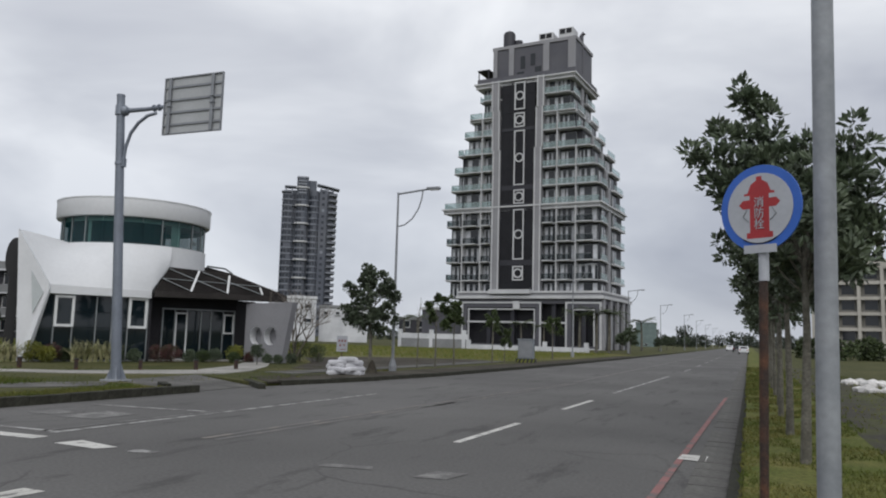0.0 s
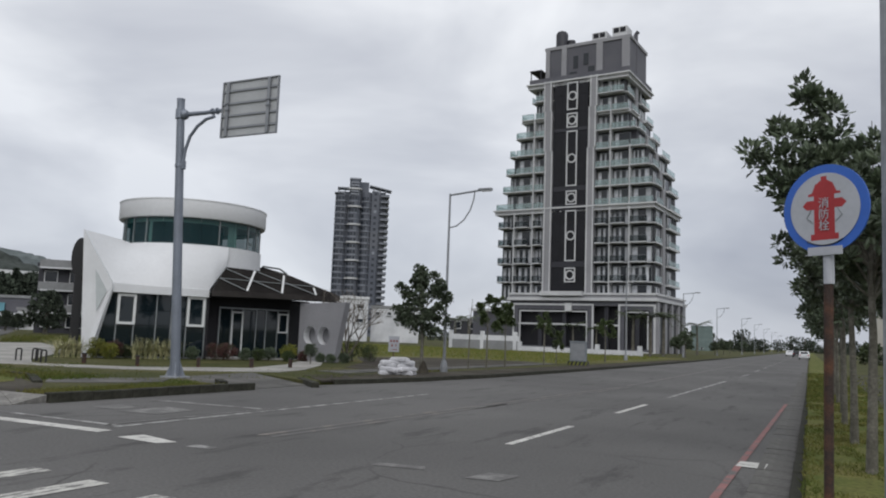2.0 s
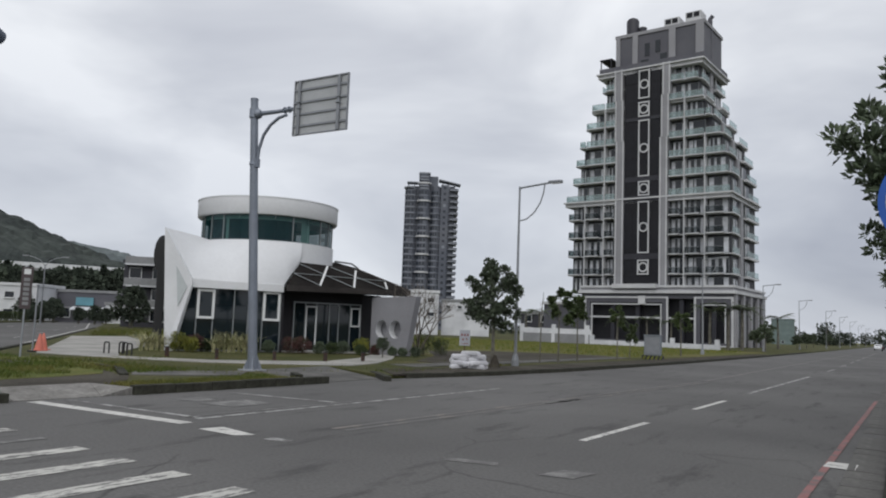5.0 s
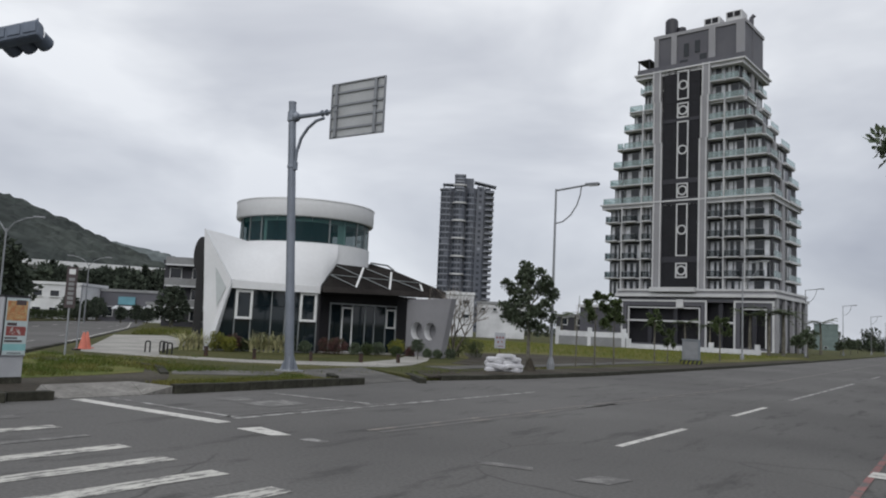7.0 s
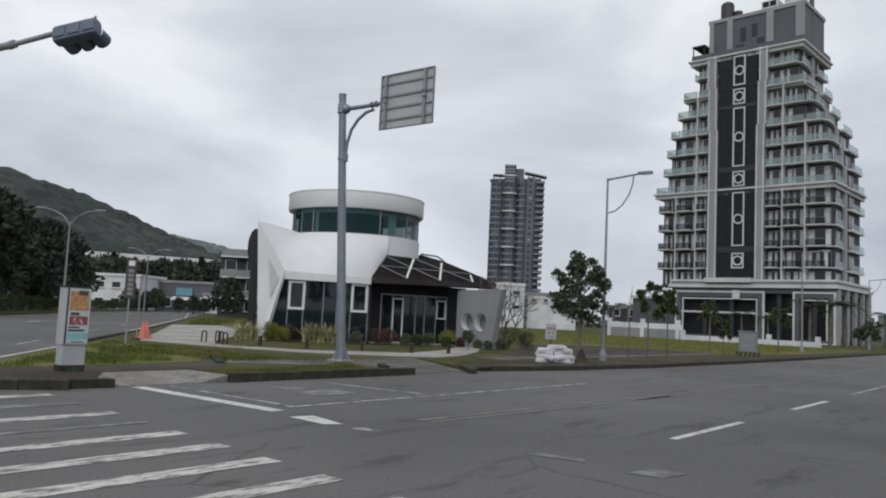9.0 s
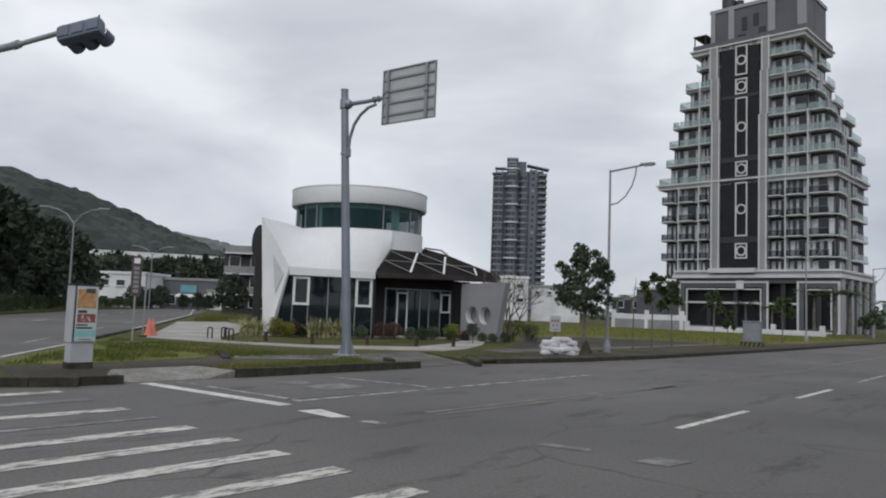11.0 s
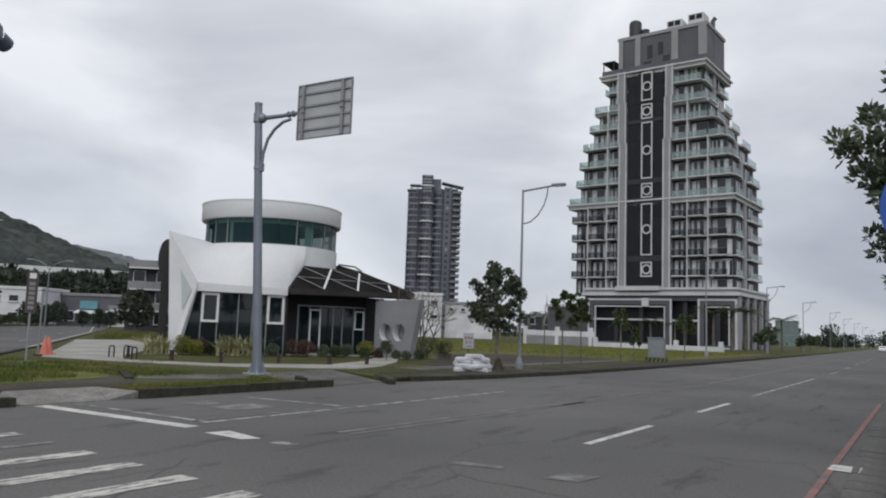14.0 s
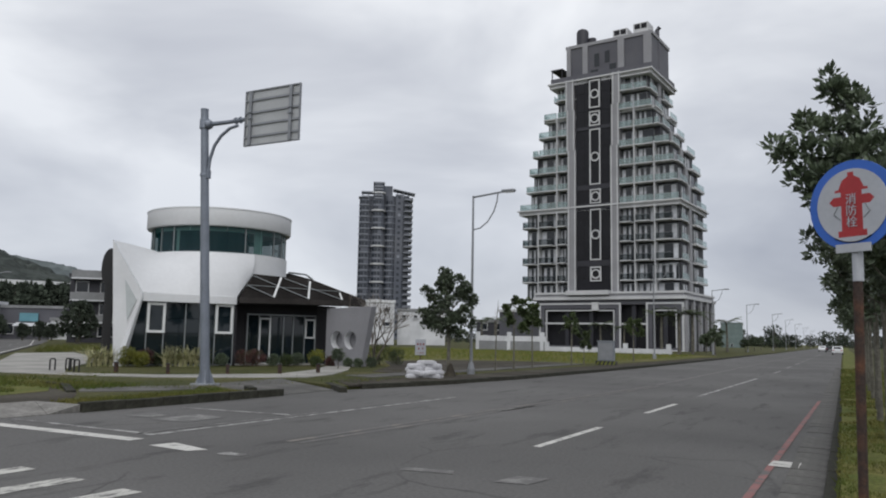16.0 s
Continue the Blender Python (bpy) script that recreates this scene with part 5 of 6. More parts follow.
cone = thing("traffic_cone", "faded orange traffic cone on the forecourt edge", "traffic cone", pose(-28.85, 17.75, LOT))
part("base", box(-0.22, 0.22, -0.22, 0.22, 0, 0.05, 0.01), M["orange"], cone)
part("body", lathe([(0.18, 0.05), (0.04, 0.66), (0.03, 0.68)], 16), M["orange"], cone, smooth=True)
copy_thing(cone, pose(-29.5, 18.3, LOT, 0, 0, 30))

py = thing("pylon_sign", "black rounded pylon sign beside the white wall", "sign", pose(-30.2, 24.3, LOT, 0, 0, 52))
part("stem", box(-0.20, 0.20, -0.12, 0.12, 0, 3.9, 0.02), M["black"], py)
bm = prism([(0.38 * math.cos(k / 28 * math.tau), 0.38 * math.sin(k / 28 * math.tau)) for k in range(28)], -0.13, 0.13)
bmesh.ops.transform(bm, matrix=pose(-0.02, 0, 4.45, 90, 0, 0) @ Matrix.Diagonal((1, 2.45, 1, 1)), verts=bm.verts)
bmesh.ops.bevel(bm, geom=[e for e in bm.edges if abs(e.verts[0].co.y - e.verts[1].co.y) < 0.01], offset=0.05, segments=2, affect="EDGES")
part("head", bm, M["black"], py, "rounded black head", True)

note = thing("notice_board", "small white notice on a thin post in front of the field", "sign", pose(-16.9, 30.3, LOT, 0, 0, 30))
part("post", tube([(0, 0.02, 0), (0, 0.02, 1.2)], 0.025, 8), M["rust"], note)
nb = part("board", box(-0.24, 0.24, -0.015, 0.0, 0.72, 1.42), M["sign_white"], note)
for x, z in ((-0.13, 1.2), (0.0, 1.2), (0.13, 1.2), (-0.08, 1.0), (0.08, 1.0)):
    part("bar", box(x - 0.035, x + 0.035, -0.02, -0.015, z - 0.05, z + 0.05), M["poster_red"], nb, "dark bar in place of lettering")
part("bar", box(-0.16, 0.16, -0.02, -0.015, 0.80, 0.83), M["poster_red"], nb)

cab = thing("electrical_cabinet", "grey roadside electrical cabinet on a striped plinth", "cabinet", pose(-13.3, 48.0, LOT, 0, 0, 8))
part("plinth", box(-0.62, 0.62, -0.42, 0.42, 0, 0.26), M["black"], cab)
for i in range(5):
    part("stripe", slab([(-0.58 + i * 0.25, -0.425, 0.01), (-0.46 + i * 0.25, -0.425, 0.01), (-0.36 + i * 0.25, -0.425, 0.25), (-0.48 + i * 0.25, -0.425, 0.25)], -0.008), M["leaf_yellow"], cab, "yellow hazard stripe")
part("body", box(-0.5, 0.5, -0.35, 0.35, 0.26, 1.45, 0.02), M["cabinet_dark"], cab)
part("lid", box(-0.54, 0.54, -0.39, 0.39, 1.45, 1.52, 0.02), M["cabinet_dark"], cab)
part("door", box(-0.44, 0.44, -0.37, -0.35, 0.34, 1.38), M["lamp_grey"], cab)

for x, y in ((-24.2, 20.0), (-22.1, 20.55), (-20.55, 22.0), (-19.3, 23.5), (-18.75, 25.2)):
    if x == -24.2:
        bol = thing("bollard_light", "low dark bollard light in the lawn", "bollard", pose(x, y, LOT), "bollard lights along the lawn")
        part("post", box(-0.06, 0.06, -0.06, 0.06, 0, 0.34, 0.01), M["rust"], bol)
        part("cap", box(-0.075, 0.075, -0.075, 0.075, 0.34, 0.39, 0.01), M["black"], bol)
    else:
        copy_thing(bol, pose(x, y, LOT, 0, 0, random.uniform(0, 90)))
hoop = tagged(new("hoop_bollard", mesh_of(tube([(-0.09, 0, 0), (-0.09, 0, 0.40), (-0.06, 0, 0.45), (0.06, 0, 0.45), (0.09, 0, 0.40), (0.09, 0, 0)], 0.03, 8), "hoop_bollard", M["black"])), "black steel hoop bollard beside the forecourt", "bollard", "hoop bollards")
hoop.matrix_world = pose(-26.6, 19.1, LOT, 0, 0, 40)
for x, y in ((-26.5, 19.7), (-25.9, 19.4), (-25.1, 19.0)):
    copy_thing(hoop, pose(x, y, LOT, 0, 0, 40))

# sacks
sack = box(-0.34, 0.34, -0.23, 0.23, 0.0, 0.15, 0.07)
for v in sack.verts:
    v.co.z += 0.018 * noise.noise(v.co * 9) - 0.03 * (abs(v.co.x) > 0.28)
sack_me = mesh_of(sack, "sack", M["sack"], True)
SX, SY = -13.95, 25.35
for layer, (nu, nv) in enumerate(((2, 2), (2, 2), (2, 1), (2, 1), (1, 1))):
    for i in range(nu):
        for j in range(nv):
            ob = tagged(new("sack", sack_me), "filled white woven sack in a stacked pile", "sack", "sacks stacked beside the tree")
            u_, v_ = (i - (nu - 1) / 2) * 0.60 + random.uniform(-0.09, 0.09), (j - (nv - 1) / 2) * 0.44 + random.uniform(-0.06, 0.06)
            ca, sa = math.cos(radians(27)), math.sin(radians(27))
            ob.matrix_world = pose(SX + u_ * ca - v_ * sa, SY + u_ * sa + v_ * ca, LOT + 0.02 + layer * 0.118, random.uniform(-5, 5), random.uniform(-6, 6), 27 + random.uniform(-35, 35))


# ---------------------------------------------------------------- plants
def tree(x, y, height, trunk, spread, low, label, leaf="leaf_deep", seed=1, clumps=60, per=60, size=(0.17, 0.05), lean=(0, 0), z=LOT, group="", extra=()):
    """A street tree: tapered trunk, forked limbs, and rosettes of leaves along their ends; extra: further limb ends."""
    rng = random.Random(seed)
    t = thing("tree", label, "tree", pose(x, y, z), group)
    top = Vector((lean[0], lean[1], low + (height - low) * 0.5))
    bend = [Vector((lean[0] * f + rng.uniform(-0.04, 0.04) * f, lean[1] * f + rng.uniform(-0.04, 0.04) * f, top.z * f)) for f in (0, 0.25, 0.5, 0.75, 1)]
    part("trunk", tube(bend, [trunk * 1.25, trunk, trunk * 0.85, trunk * 0.65, trunk * 0.4], 10), M["bark"], t, smooth=True)
    ends, cl = [], []
    limbs = max(7, clumps // 7)
    for i in range(limbs):
        f = rng.uniform(0.0, 1.0)
        root = bend[2].lerp(bend[4], 0.25 + 0.75 * f)
        a, up = i * 2.4 + rng.uniform(-0.5, 0.5), (i + 0.5) / limbs
        r = spread * rng.uniform(0.55, 1.0) * math.sqrt(max(0.08, 1 - (up * 1.7 - 0.75) ** 2))
        end = Vector((lean[0] + r * math.cos(a), lean[1] + r * math.sin(a), low + (height - low) * (0.04 + 0.9 * up) * rng.uniform(0.94, 1.03)))
        ends.append((root, end))
    ends += [(bend[3], Vector(e)) for e in extra]
    for root, end in ends:
        elbow = root.lerp(end, 0.5) + Vector((0, 0, -0.06))
        part("limb", tube([root, elbow, end], [trunk * 0.32, trunk * 0.2, trunk * 0.08], 6), M["bark"], t, smooth=True)
        for k in range(max(3, clumps // limbs)):
            p = elbow.lerp(end, rng.uniform(0.25, 1.05)) + Vector([rng.gauss(0, spread * 0.10) for _ in range(3)])
            cl.append((tuple(p), spread * rng.uniform(0.07, 0.13), per))
    crown = new("crown", leaves("crown", cl, M[leaf], size, seed, 0.8))
    crown.parent = t
    return t


RT = "glossy dark green street tree with rosettes of leaves"
tree(0.66, 11.15, 4.6, 0.058, 1.15, 2.35, RT, seed=5, clumps=170, per=42, size=(0.145, 0.034), lean=(0.1, 0.1), z=0.09, group="trees in the verge", extra=((-1.25, 0, 4.05), (-1.0, 0.1, 3.85), (-0.9, 0.2, 4.65), (-0.75, 0, 4.95), (-0.6, 0, 4.7), (-0.5, 0.1, 4.2), (-1.05, -0.1, 4.25), (1.5, 0, 4.0), (1.9, 0.2, 3.3)))
tree(0.63, 14.6, 4.6, 0.056, 1.1, 2.3, RT, seed=11, clumps=140, per=44, size=(0.145, 0.035), z=0.09, group="trees in the verge")
t3 = tree(0.62, 18.2, 4.6, 0.052, 1.05, 2.2, RT, seed=17, clumps=110, per=40, size=(0.15, 0.04), z=0.09, group="trees in the verge")
for y, a, s in ((21.6, 70, 1.0), (25.4, 160, 0.97), (29.5, 250, 1.03), (34, 20, 1.0), (39, 110, 0.95), (46, 200, 1.0), (54, 300, 1.02)):
    c = copy_thing(t3, pose(0.62 + 0.004 * y, y, 0.09, 0, 0, a))
    c.scale = (s, s, s)

tree(-14.05, 27.5, 4.5, 0.075, 1.2, 1.45, "bushy dark green street tree beside the sacks", seed=23, clumps=150, per=60, size=(0.13, 0.042), group="street trees along the far kerb")
tree(-14.3, 35.0, 3.85, 0.045, 0.75, 1.9, "slender young green street tree", "leaf_mid", 29, 55, 50, (0.15, 0.045), group="street trees along the far kerb")
tree(-14.4, 37.8, 3.75, 0.04, 0.7, 2.0, "slender young green street tree", "leaf_mid", 31, 50, 50, (0.15, 0.045), group="street trees along the far kerb")
tree(-14.3, 44.0, 3.4, 0.035, 0.6, 1.9, "thin young street tree with sparse leaves", "leaf_mid", 37, 30, 36, (0.14, 0.04), group="street trees along the far kerb")
tree(-13.9, 45.2, 2.3, 0.03, 0.55, 0.9, "small yellowish sapling beside the kerb", "leaf_mid", 41, 30, 40, (0.13, 0.045), group="street trees along the far kerb")
tree(-14.0, 58.0, 3.6, 0.05, 0.9, 1.9, "young green street tree beside the kerb", "leaf_mid", 43, 40, 44, (0.16, 0.05), group="street trees along the far kerb")
tf = tree(-13.5, 96.0, 3.5, 0.08, 1.35, 1.2, "full dark green roadside tree", "leaf_deep", 47, 80, 50, (0.2, 0.07), group="roadside trees beyond the tower")
for x, y, s, a in ((-17.5, 116, 0.85, 50), (-15, 142, 0.7, 140), (-16, 168, 0.9, 220), (-18, 205, 0.95, 10), (-19, 262, 1.1, 190)):
    c = copy_thing(tf, pose(x, y, LOT, 0, 0, a))
    c.scale = (s, s, s)
stick = thing("dead_sapling", "bare dead sapling tied to a stake", "sapling", pose(-14.4, 33.0, LOT))
part("stem", tube([(0, 0, 0), (0.02, 0, 1.2), (0.05, 0, 2.3), (0.12, 0, 3.3)], [0.035, 0.03, 0.02, 0.008], 7), M["bark"], stick)
for z0, dx, dz in ((2.0, 0.12, 0.5), (2.4, -0.1, 0.45), (2.7, 0.14, 0.4)):
    part("twig", tube([(0.04, 0, z0), (0.04 + dx, 0.02, z0 + dz)], [0.01, 0.004], 5), M["twig"], stick)
part("root_collar", lathe([(0.25, 0.0), (0.12, 0.35), (0.05, 0.5)], 10), M["soil"], tagged(thing("soil_mound", "heap of dark soil at a tree's foot", "soil", pose(-13.8, 27.2, LOT)), ""))

# leafless branching tree by the pale wall
bare = thing("bare_tree", "leafless grey tree with many forked branches", "tree", pose(-21.9, 34.2, LOT))


def fork(p, d, ln, r, depth, rng, out):
    q = p + d * ln
    out.append((p, p.lerp(q, 0.5) + Vector((rng.uniform(-1, 1), rng.uniform(-1, 1), 0)) * ln * 0.05, q, r))
    if depth:
        for i in range(3 if depth > 1 else 2):
            e = (d + Vector((rng.uniform(-1, 1), rng.uniform(-1, 1), rng.uniform(-0.15, 0.45))) * 0.85).normalized()
            fork(q, e, ln * rng.uniform(0.62, 0.82), r * 0.62, depth - 1, rng, out)


rng = random.Random(3)
for k, a in enumerate((20, 130, 250, 310)):
    seg_list = []
    fork(Vector((0, 0, 0)), Vector((0.55 * math.cos(radians(a)), 0.55 * math.sin(radians(a)), 1)).normalized(), 1.32, 0.06, 4, rng, seg_list)
    bm = bmesh.new()
    for p, m_, q, r in seg_list:
        tube([p, m_, q], [r, r * 0.85, r * 0.65], 5, bm)
    part("limb", bm, M["twig"], bare)


def shrub(name, x, y, r, leaf, label, seed, squash=0.9, n=1100, size=(0.06, 0.024), z=LOT, stem=0.0, group=""):
    """A clipped round shrub; stem: the height of its bare stem."""
    s = thing(name, label, "shrub", pose(x, y, z), group)
    r *= 0.86
    part("stem", tube([(0, 0, 0), (0, 0, stem + r)], max(0.02, r * 0.08), 6), M["bark"], s)
    rg = random.Random(seed)
    cl = []
    for i in range(26):
        v = Vector((rg.gauss(0, 1), rg.gauss(0, 1), rg.gauss(0, 1))).normalized() * r * 0.78
        cl.append(((v.x, v.y, stem + r * squash + v.z * squash), r * 0.34, n // 26 + 1))
    cl.append(((0, 0, stem + r * squash), r * 0.8, n // 3))
    ob = new("foliage", leaves("foliage", cl, M[leaf], size, seed))
    ob.parent = s
    return s


def at_pav(u, n):
    p = PAV @ Vector((u, n, 0))
    return p.x, p.y


for i, (u, n, r, leaf, lab) in enumerate(((-0.55, -0.7, 0.55, "leaf_yellow", "rounded yellow-green clipped shrub"), (-0.1, -1.0, 0.42, "leaf_yellow", "rounded yellow-green clipped shrub"), (0.15, -0.4, 0.5, "leaf_red", "loose reddish shrub"), (0.75, -0.4, 0.36, "leaf_mid", "low green shrub"), (2.9, -0.35, 0.34, "leaf_mid", "low green shrub"), (3.6, -0.5, 0.36, "leaf_deep", "low dark green shrub"), (4.6, -0.7, 0.52, "leaf_red", "loose reddish shrub"), (5.2, -0.6, 0.5, "leaf_red", "loose reddish shrub"), (6.0, -0.7, 0.36, "leaf_deep", "low dark green shrub"), (6.6, -0.9, 0.38, "leaf_mid", "low green shrub"), (7.3, -0.6, 0.40, "leaf_deep", "low dark green shrub"), (8.15, -1.1, 0.52, "leaf_yellow", "rounded yellow-green clipped shrub"), (7.9, -1.5, 0.32, "leaf_mid", "low green shrub"), (8.7, -1.4, 0.30, "leaf_red", "loose reddish shrub"), (9.3, -2.1, 0.28, "leaf_deep", "small clipped ball shrub"), (9.75, -2.35, 0.26, "leaf_deep", "small clipped ball shrub"), (10.35, -2.6, 0.30, "leaf_deep", "small clipped ball shrub"), (12.3, 0.2, 0.75, "leaf_mid", "broad green shrub beside the bare tree"), (13.2, -0.2, 0.6, "leaf_mid", "broad green shrub beside the bare tree"))):
    x, y = at_pav(u, n)
    shrub("shrub", x, y, r, leaf, lab + " in the bed", 50 + i, group="shrubs round the pavilion")
shrub("topiary", -20.6, 29.2, 0.36, "leaf_deep", "dark ball topiary on a short stem", 90, stem=0.35)


def flax(x, y, w, h, n, seed):
    """Sword leaves that fan out from several hearts."""
    rg = random.Random(seed)
    f = tagged(new("flax_clump"), "cream-striped sword-leaved flax clump", "plant", "flax clumps")
    f.matrix_world = pose(x, y, LOT, 0, 0, 60)
    hearts = max(3, int(w / 0.22))
    for hrt in range(hearts):
        vs, fs = [], []
        cx = -w / 2 + w * (hrt + 0.5) / hearts
        for i in range(n // hearts):
            a, out, hh = rg.uniform(0, math.tau), rg.uniform(0.15, 0.95), h * rg.uniform(0.6, 1.1)
            d, wd = Vector((math.cos(a), math.sin(a), 0)), Vector((-math.sin(a), math.cos(a), 0)) * 0.016
            pts = [Vector((cx + rg.uniform(-0.08, 0.08), rg.uniform(-0.1, 0.1), 0)) + d * out * t * t * hh + Vector((0, 0, hh * (t - 0.25 * out * t * t))) for t in (0, 0.4, 0.75, 1)]
            k = len(vs)
            for p, ww in zip(pts, (1, 1.2, 0.8, 0.1)):
                vs += [tuple(p - wd * ww), tuple(p + wd * ww)]
            fs += [(k + 2 * q, k + 2 * q + 1, k + 2 * q + 3, k + 2 * q + 2) for q in range(3)]
        ob = new("leaf_fan", raw_mesh("leaf_fan", vs, fs, M["leaf_flax"]))
        ob.parent = f


x, y = at_pav(1.75, -0.9)
flax(x, y, 1.8, 1.05, 240, 4)
x, y = at_pav(-1.6, -0.2)
flax(x, y, 1.1, 0.95, 150, 6)

# round clipped hedge of the side street, and the trees behind it
HEDGE = [(-58, 21.5), (-77, 33.2), (-102, 52.8), (-121, 71.0), (-137, 85.5)]
for i, (x, y, _) in enumerate(along(HEDGE, 2.9)):
    if i == 0:
        hb = shrub("hedge_ball", x, y, 0.86, "leaf_mid", "dark round clipped hedge bush", 71, 1.1, 900, (0.13, 0.055), 0.0, group="clipped hedge of the side street")
    else:
        copy_thing(hb, pose(x, y, 0.0, 0, 0, i * 67))
plate("hedge_bed", [(-50, 15.5), (-62.5, 25.3), (-76, 35.0), (-100.5, 54.0), (-119, 71.2), (-135, 86.5), (-138, 84.0), (-121, 69.3), (-102, 51.2), (-77, 31.2), (-64, 22), (-52, 13.5)], 0.12, M["grass"], "grass bed under the clipped hedge", "verge", 0.2)


def far_tree(x, y, h, w, seed, low=0.15, pointed=False, z=0.0, n=70, per=26, leaf="leaf_far", size=(0.9, 0.32)):
    rg = random.Random(seed)
    t = thing("tree", "tall pointed dark conifer in the distance" if pointed else "dark leafy tree in the distance", "tree", pose(x, y, z), "distant trees")
    part("trunk", tube([(0, 0, 0), (0, 0, h * 0.6), (0, 0, h * 0.9)], [w * 0.07, w * 0.05, w * 0.02], 6), M["bark"], t)
    cl = []
    for i in range(n):
        f = rg.random()
        wd = (1 - f) ** 0.8 if pointed else math.sin(math.pi * (0.12 + 0.83 * f)) ** 0.7
        a, rr = rg.uniform(0, math.tau), w * 0.5 * wd * math.sqrt(rg.random())
        cl.append(((rr * math.cos(a), rr * math.sin(a), h * (low + (0.97 - low) * f)), w * (0.07 if pointed else 0.10), per))
    ob = new("crown", leaves("crown", cl, M[leaf], size, seed, 0.2))
    ob.parent = t
    return t


far_kinds = [far_tree(*polar(-68.5, 84)[:2], 11.5, 9, 101, 0.24), far_tree(*polar(-66.2, 96)[:2], 9.5, 9, 102, 0.24), far_tree(*polar(-71, 78)[:2], 13, 10, 103, 0.2)]
for i, (b, d, s) in enumerate(((-64.6, 118, 1.0), (-63.4, 124, 0.86), (-74, 76, 1.1), (-78, 70, 1.1), (-65.4, 104, 0.75))):
    c = copy_thing(far_kinds[i % 3], pose(*polar(b, d), 0, 0, i * 77))
    c.scale = (s, s, s)
# belt of trees before the hills
belt = [far_tree(*polar(-61.0, 176)[:2], 10.4, 11, 111, 0.52, n=60), far_tree(*polar(-60.1, 178)[:2], 10.0, 11, 112, 0.52, n=60)]
for i in range(16):
    b = -59.3 + i * 0.62
    s = random.uniform(0.9, 1.05)
    c = copy_thing(belt[i % 2], pose(*polar(b, 176 + random.uniform(-5, 8)), 0, 0, i * 51))
    c.scale = (s, s, s)
conifer = far_tree(*polar(-60.7, 182)[:2], 12.4, 2.8, 121, 0.2, True, n=60, size=(0.6, 0.22))
for b, d, s in ((-59.3, 185, 0.95), (-57.6, 188, 0.98), (-54.9, 176, 1.0), (-57.0, 190, 0.9), (-63.0, 180, 1.05)):
    c = copy_thing(conifer, pose(*polar(b, d), 0, 0, b * 9))
    c.scale = (s, s, s)
for b, d, s in ((-52.9, 100, 0.5), (-58.3, 140, 0.34), (-57.7, 146, 0.40), (-58.9, 138, 0.26), (-56.2, 140, 0.26), (-55.2, 136, 0.30), (-54.5, 132, 0.26), (-59.4, 150, 0.42)):
    c = copy_thing(far_kinds[1], pose(*polar(b, d), 0, 0, b * 31))
    c.scale = (s, s, s)


def palm(x, y, h, seed, z=LOT, group="palms before the tower"):
    rg = random.Random(seed)
    p = thing("palm", "young palm with a slim trunk and arching fronds", "palm", pose(x, y, z), group)
    part("trunk", tube([(0, 0, 0), (0.05, 0, h * 0.5), (0, 0.04, h)], [0.16, 0.12, 0.10], 8), M["bark"], p)
    for i in range(15):
        a, dr = rg.uniform(0, math.tau), rg.uniform(0.2, 1.1)
        d, s = np.array([math.cos(a), math.sin(a), 0]), np.array([-math.sin(a), math.cos(a), 0])
        vs, fs = [], []
        ln = rg.uniform(1.5, 2.1)
        for q in range(12):
            t = (q + 1) / 12
            c = d * ln * t * 0.9 + np.array([0, 0, h + ln * (0.55 * t - dr * t * t)])
            for sd in (-1, 1):
                k = len(vs)
                tip = c + s * sd * 0.5 * math.sin(math.pi * min(1, t * 0.9 + 0.08)) + d * 0.22 + np.array([0, 0, -0.12])
                vs += [tuple(c - d * 0.05), tuple(c + d * 0.06), tuple(tip)]
                fs.append((k, k + 1, k + 2))
        ob = new("frond", raw_mesh("frond", vs, fs, M["leaf_mid"]))
        ob.parent = p
    return p


pm = palm(*polar(-18.0, 104)[:2], 3.4, 1)
for b, d, h in ((-15.9, 104, 1.05), (-14.2, 106, 0.95), (-11.6, 100, 1.4), (-10.4, 100, 1.5), (-9.5, 100, 1.45), (-23.6, 112, 1.25), (-7.2, 140, 1.5), (-24.6, 116, 1.2)):
    c = copy_thing(pm, pose(*polar(b, d)[:2], LOT, 0, 0, b * 40))
    c.scale = (h, h, h)

# grass blades of the verge
rg = np.random.default_rng(9)
vs, fs = [], []
for i in range(60000):
    y = 5.0 + 50 * rg.random() ** 2.2
    x = rg.uniform(-0.12, 1.95) if rg.random() < 0.85 else rg.uniform(1.7, 4.6)
    if 1.75 < x < 3.9 and rg.random() < 0.7 or noise.noise((x * 1.3, y * 0.9, 0.5)) < -0.25:
        continue
    h = rg.uniform(0.012, 0.05) * (1.6 if rg.random() < 0.08 else 1) * (1 + y / 40)
    a, ln = rg.uniform(0, math.tau), rg.uniform(-0.9, 0.9)
    wd = 0.005 + 0.0006 * y
    c, s = math.cos(a) * wd, math.sin(a) * wd
    k = len(vs)
    vs += [(x - c, y - s, 0.09), (x + c, y + s, 0.09), (x + ln * h, y + ln * h * 0.6, 0.09 + h)]
    fs.append((k, k + 1, k + 2))
tagged(new("grass_blades", raw_mesh("grass_blades", vs, fs, M["blade"])), "short green and yellowing grass of the verge", "grass", kind="stuff")
vs, fs = [], []
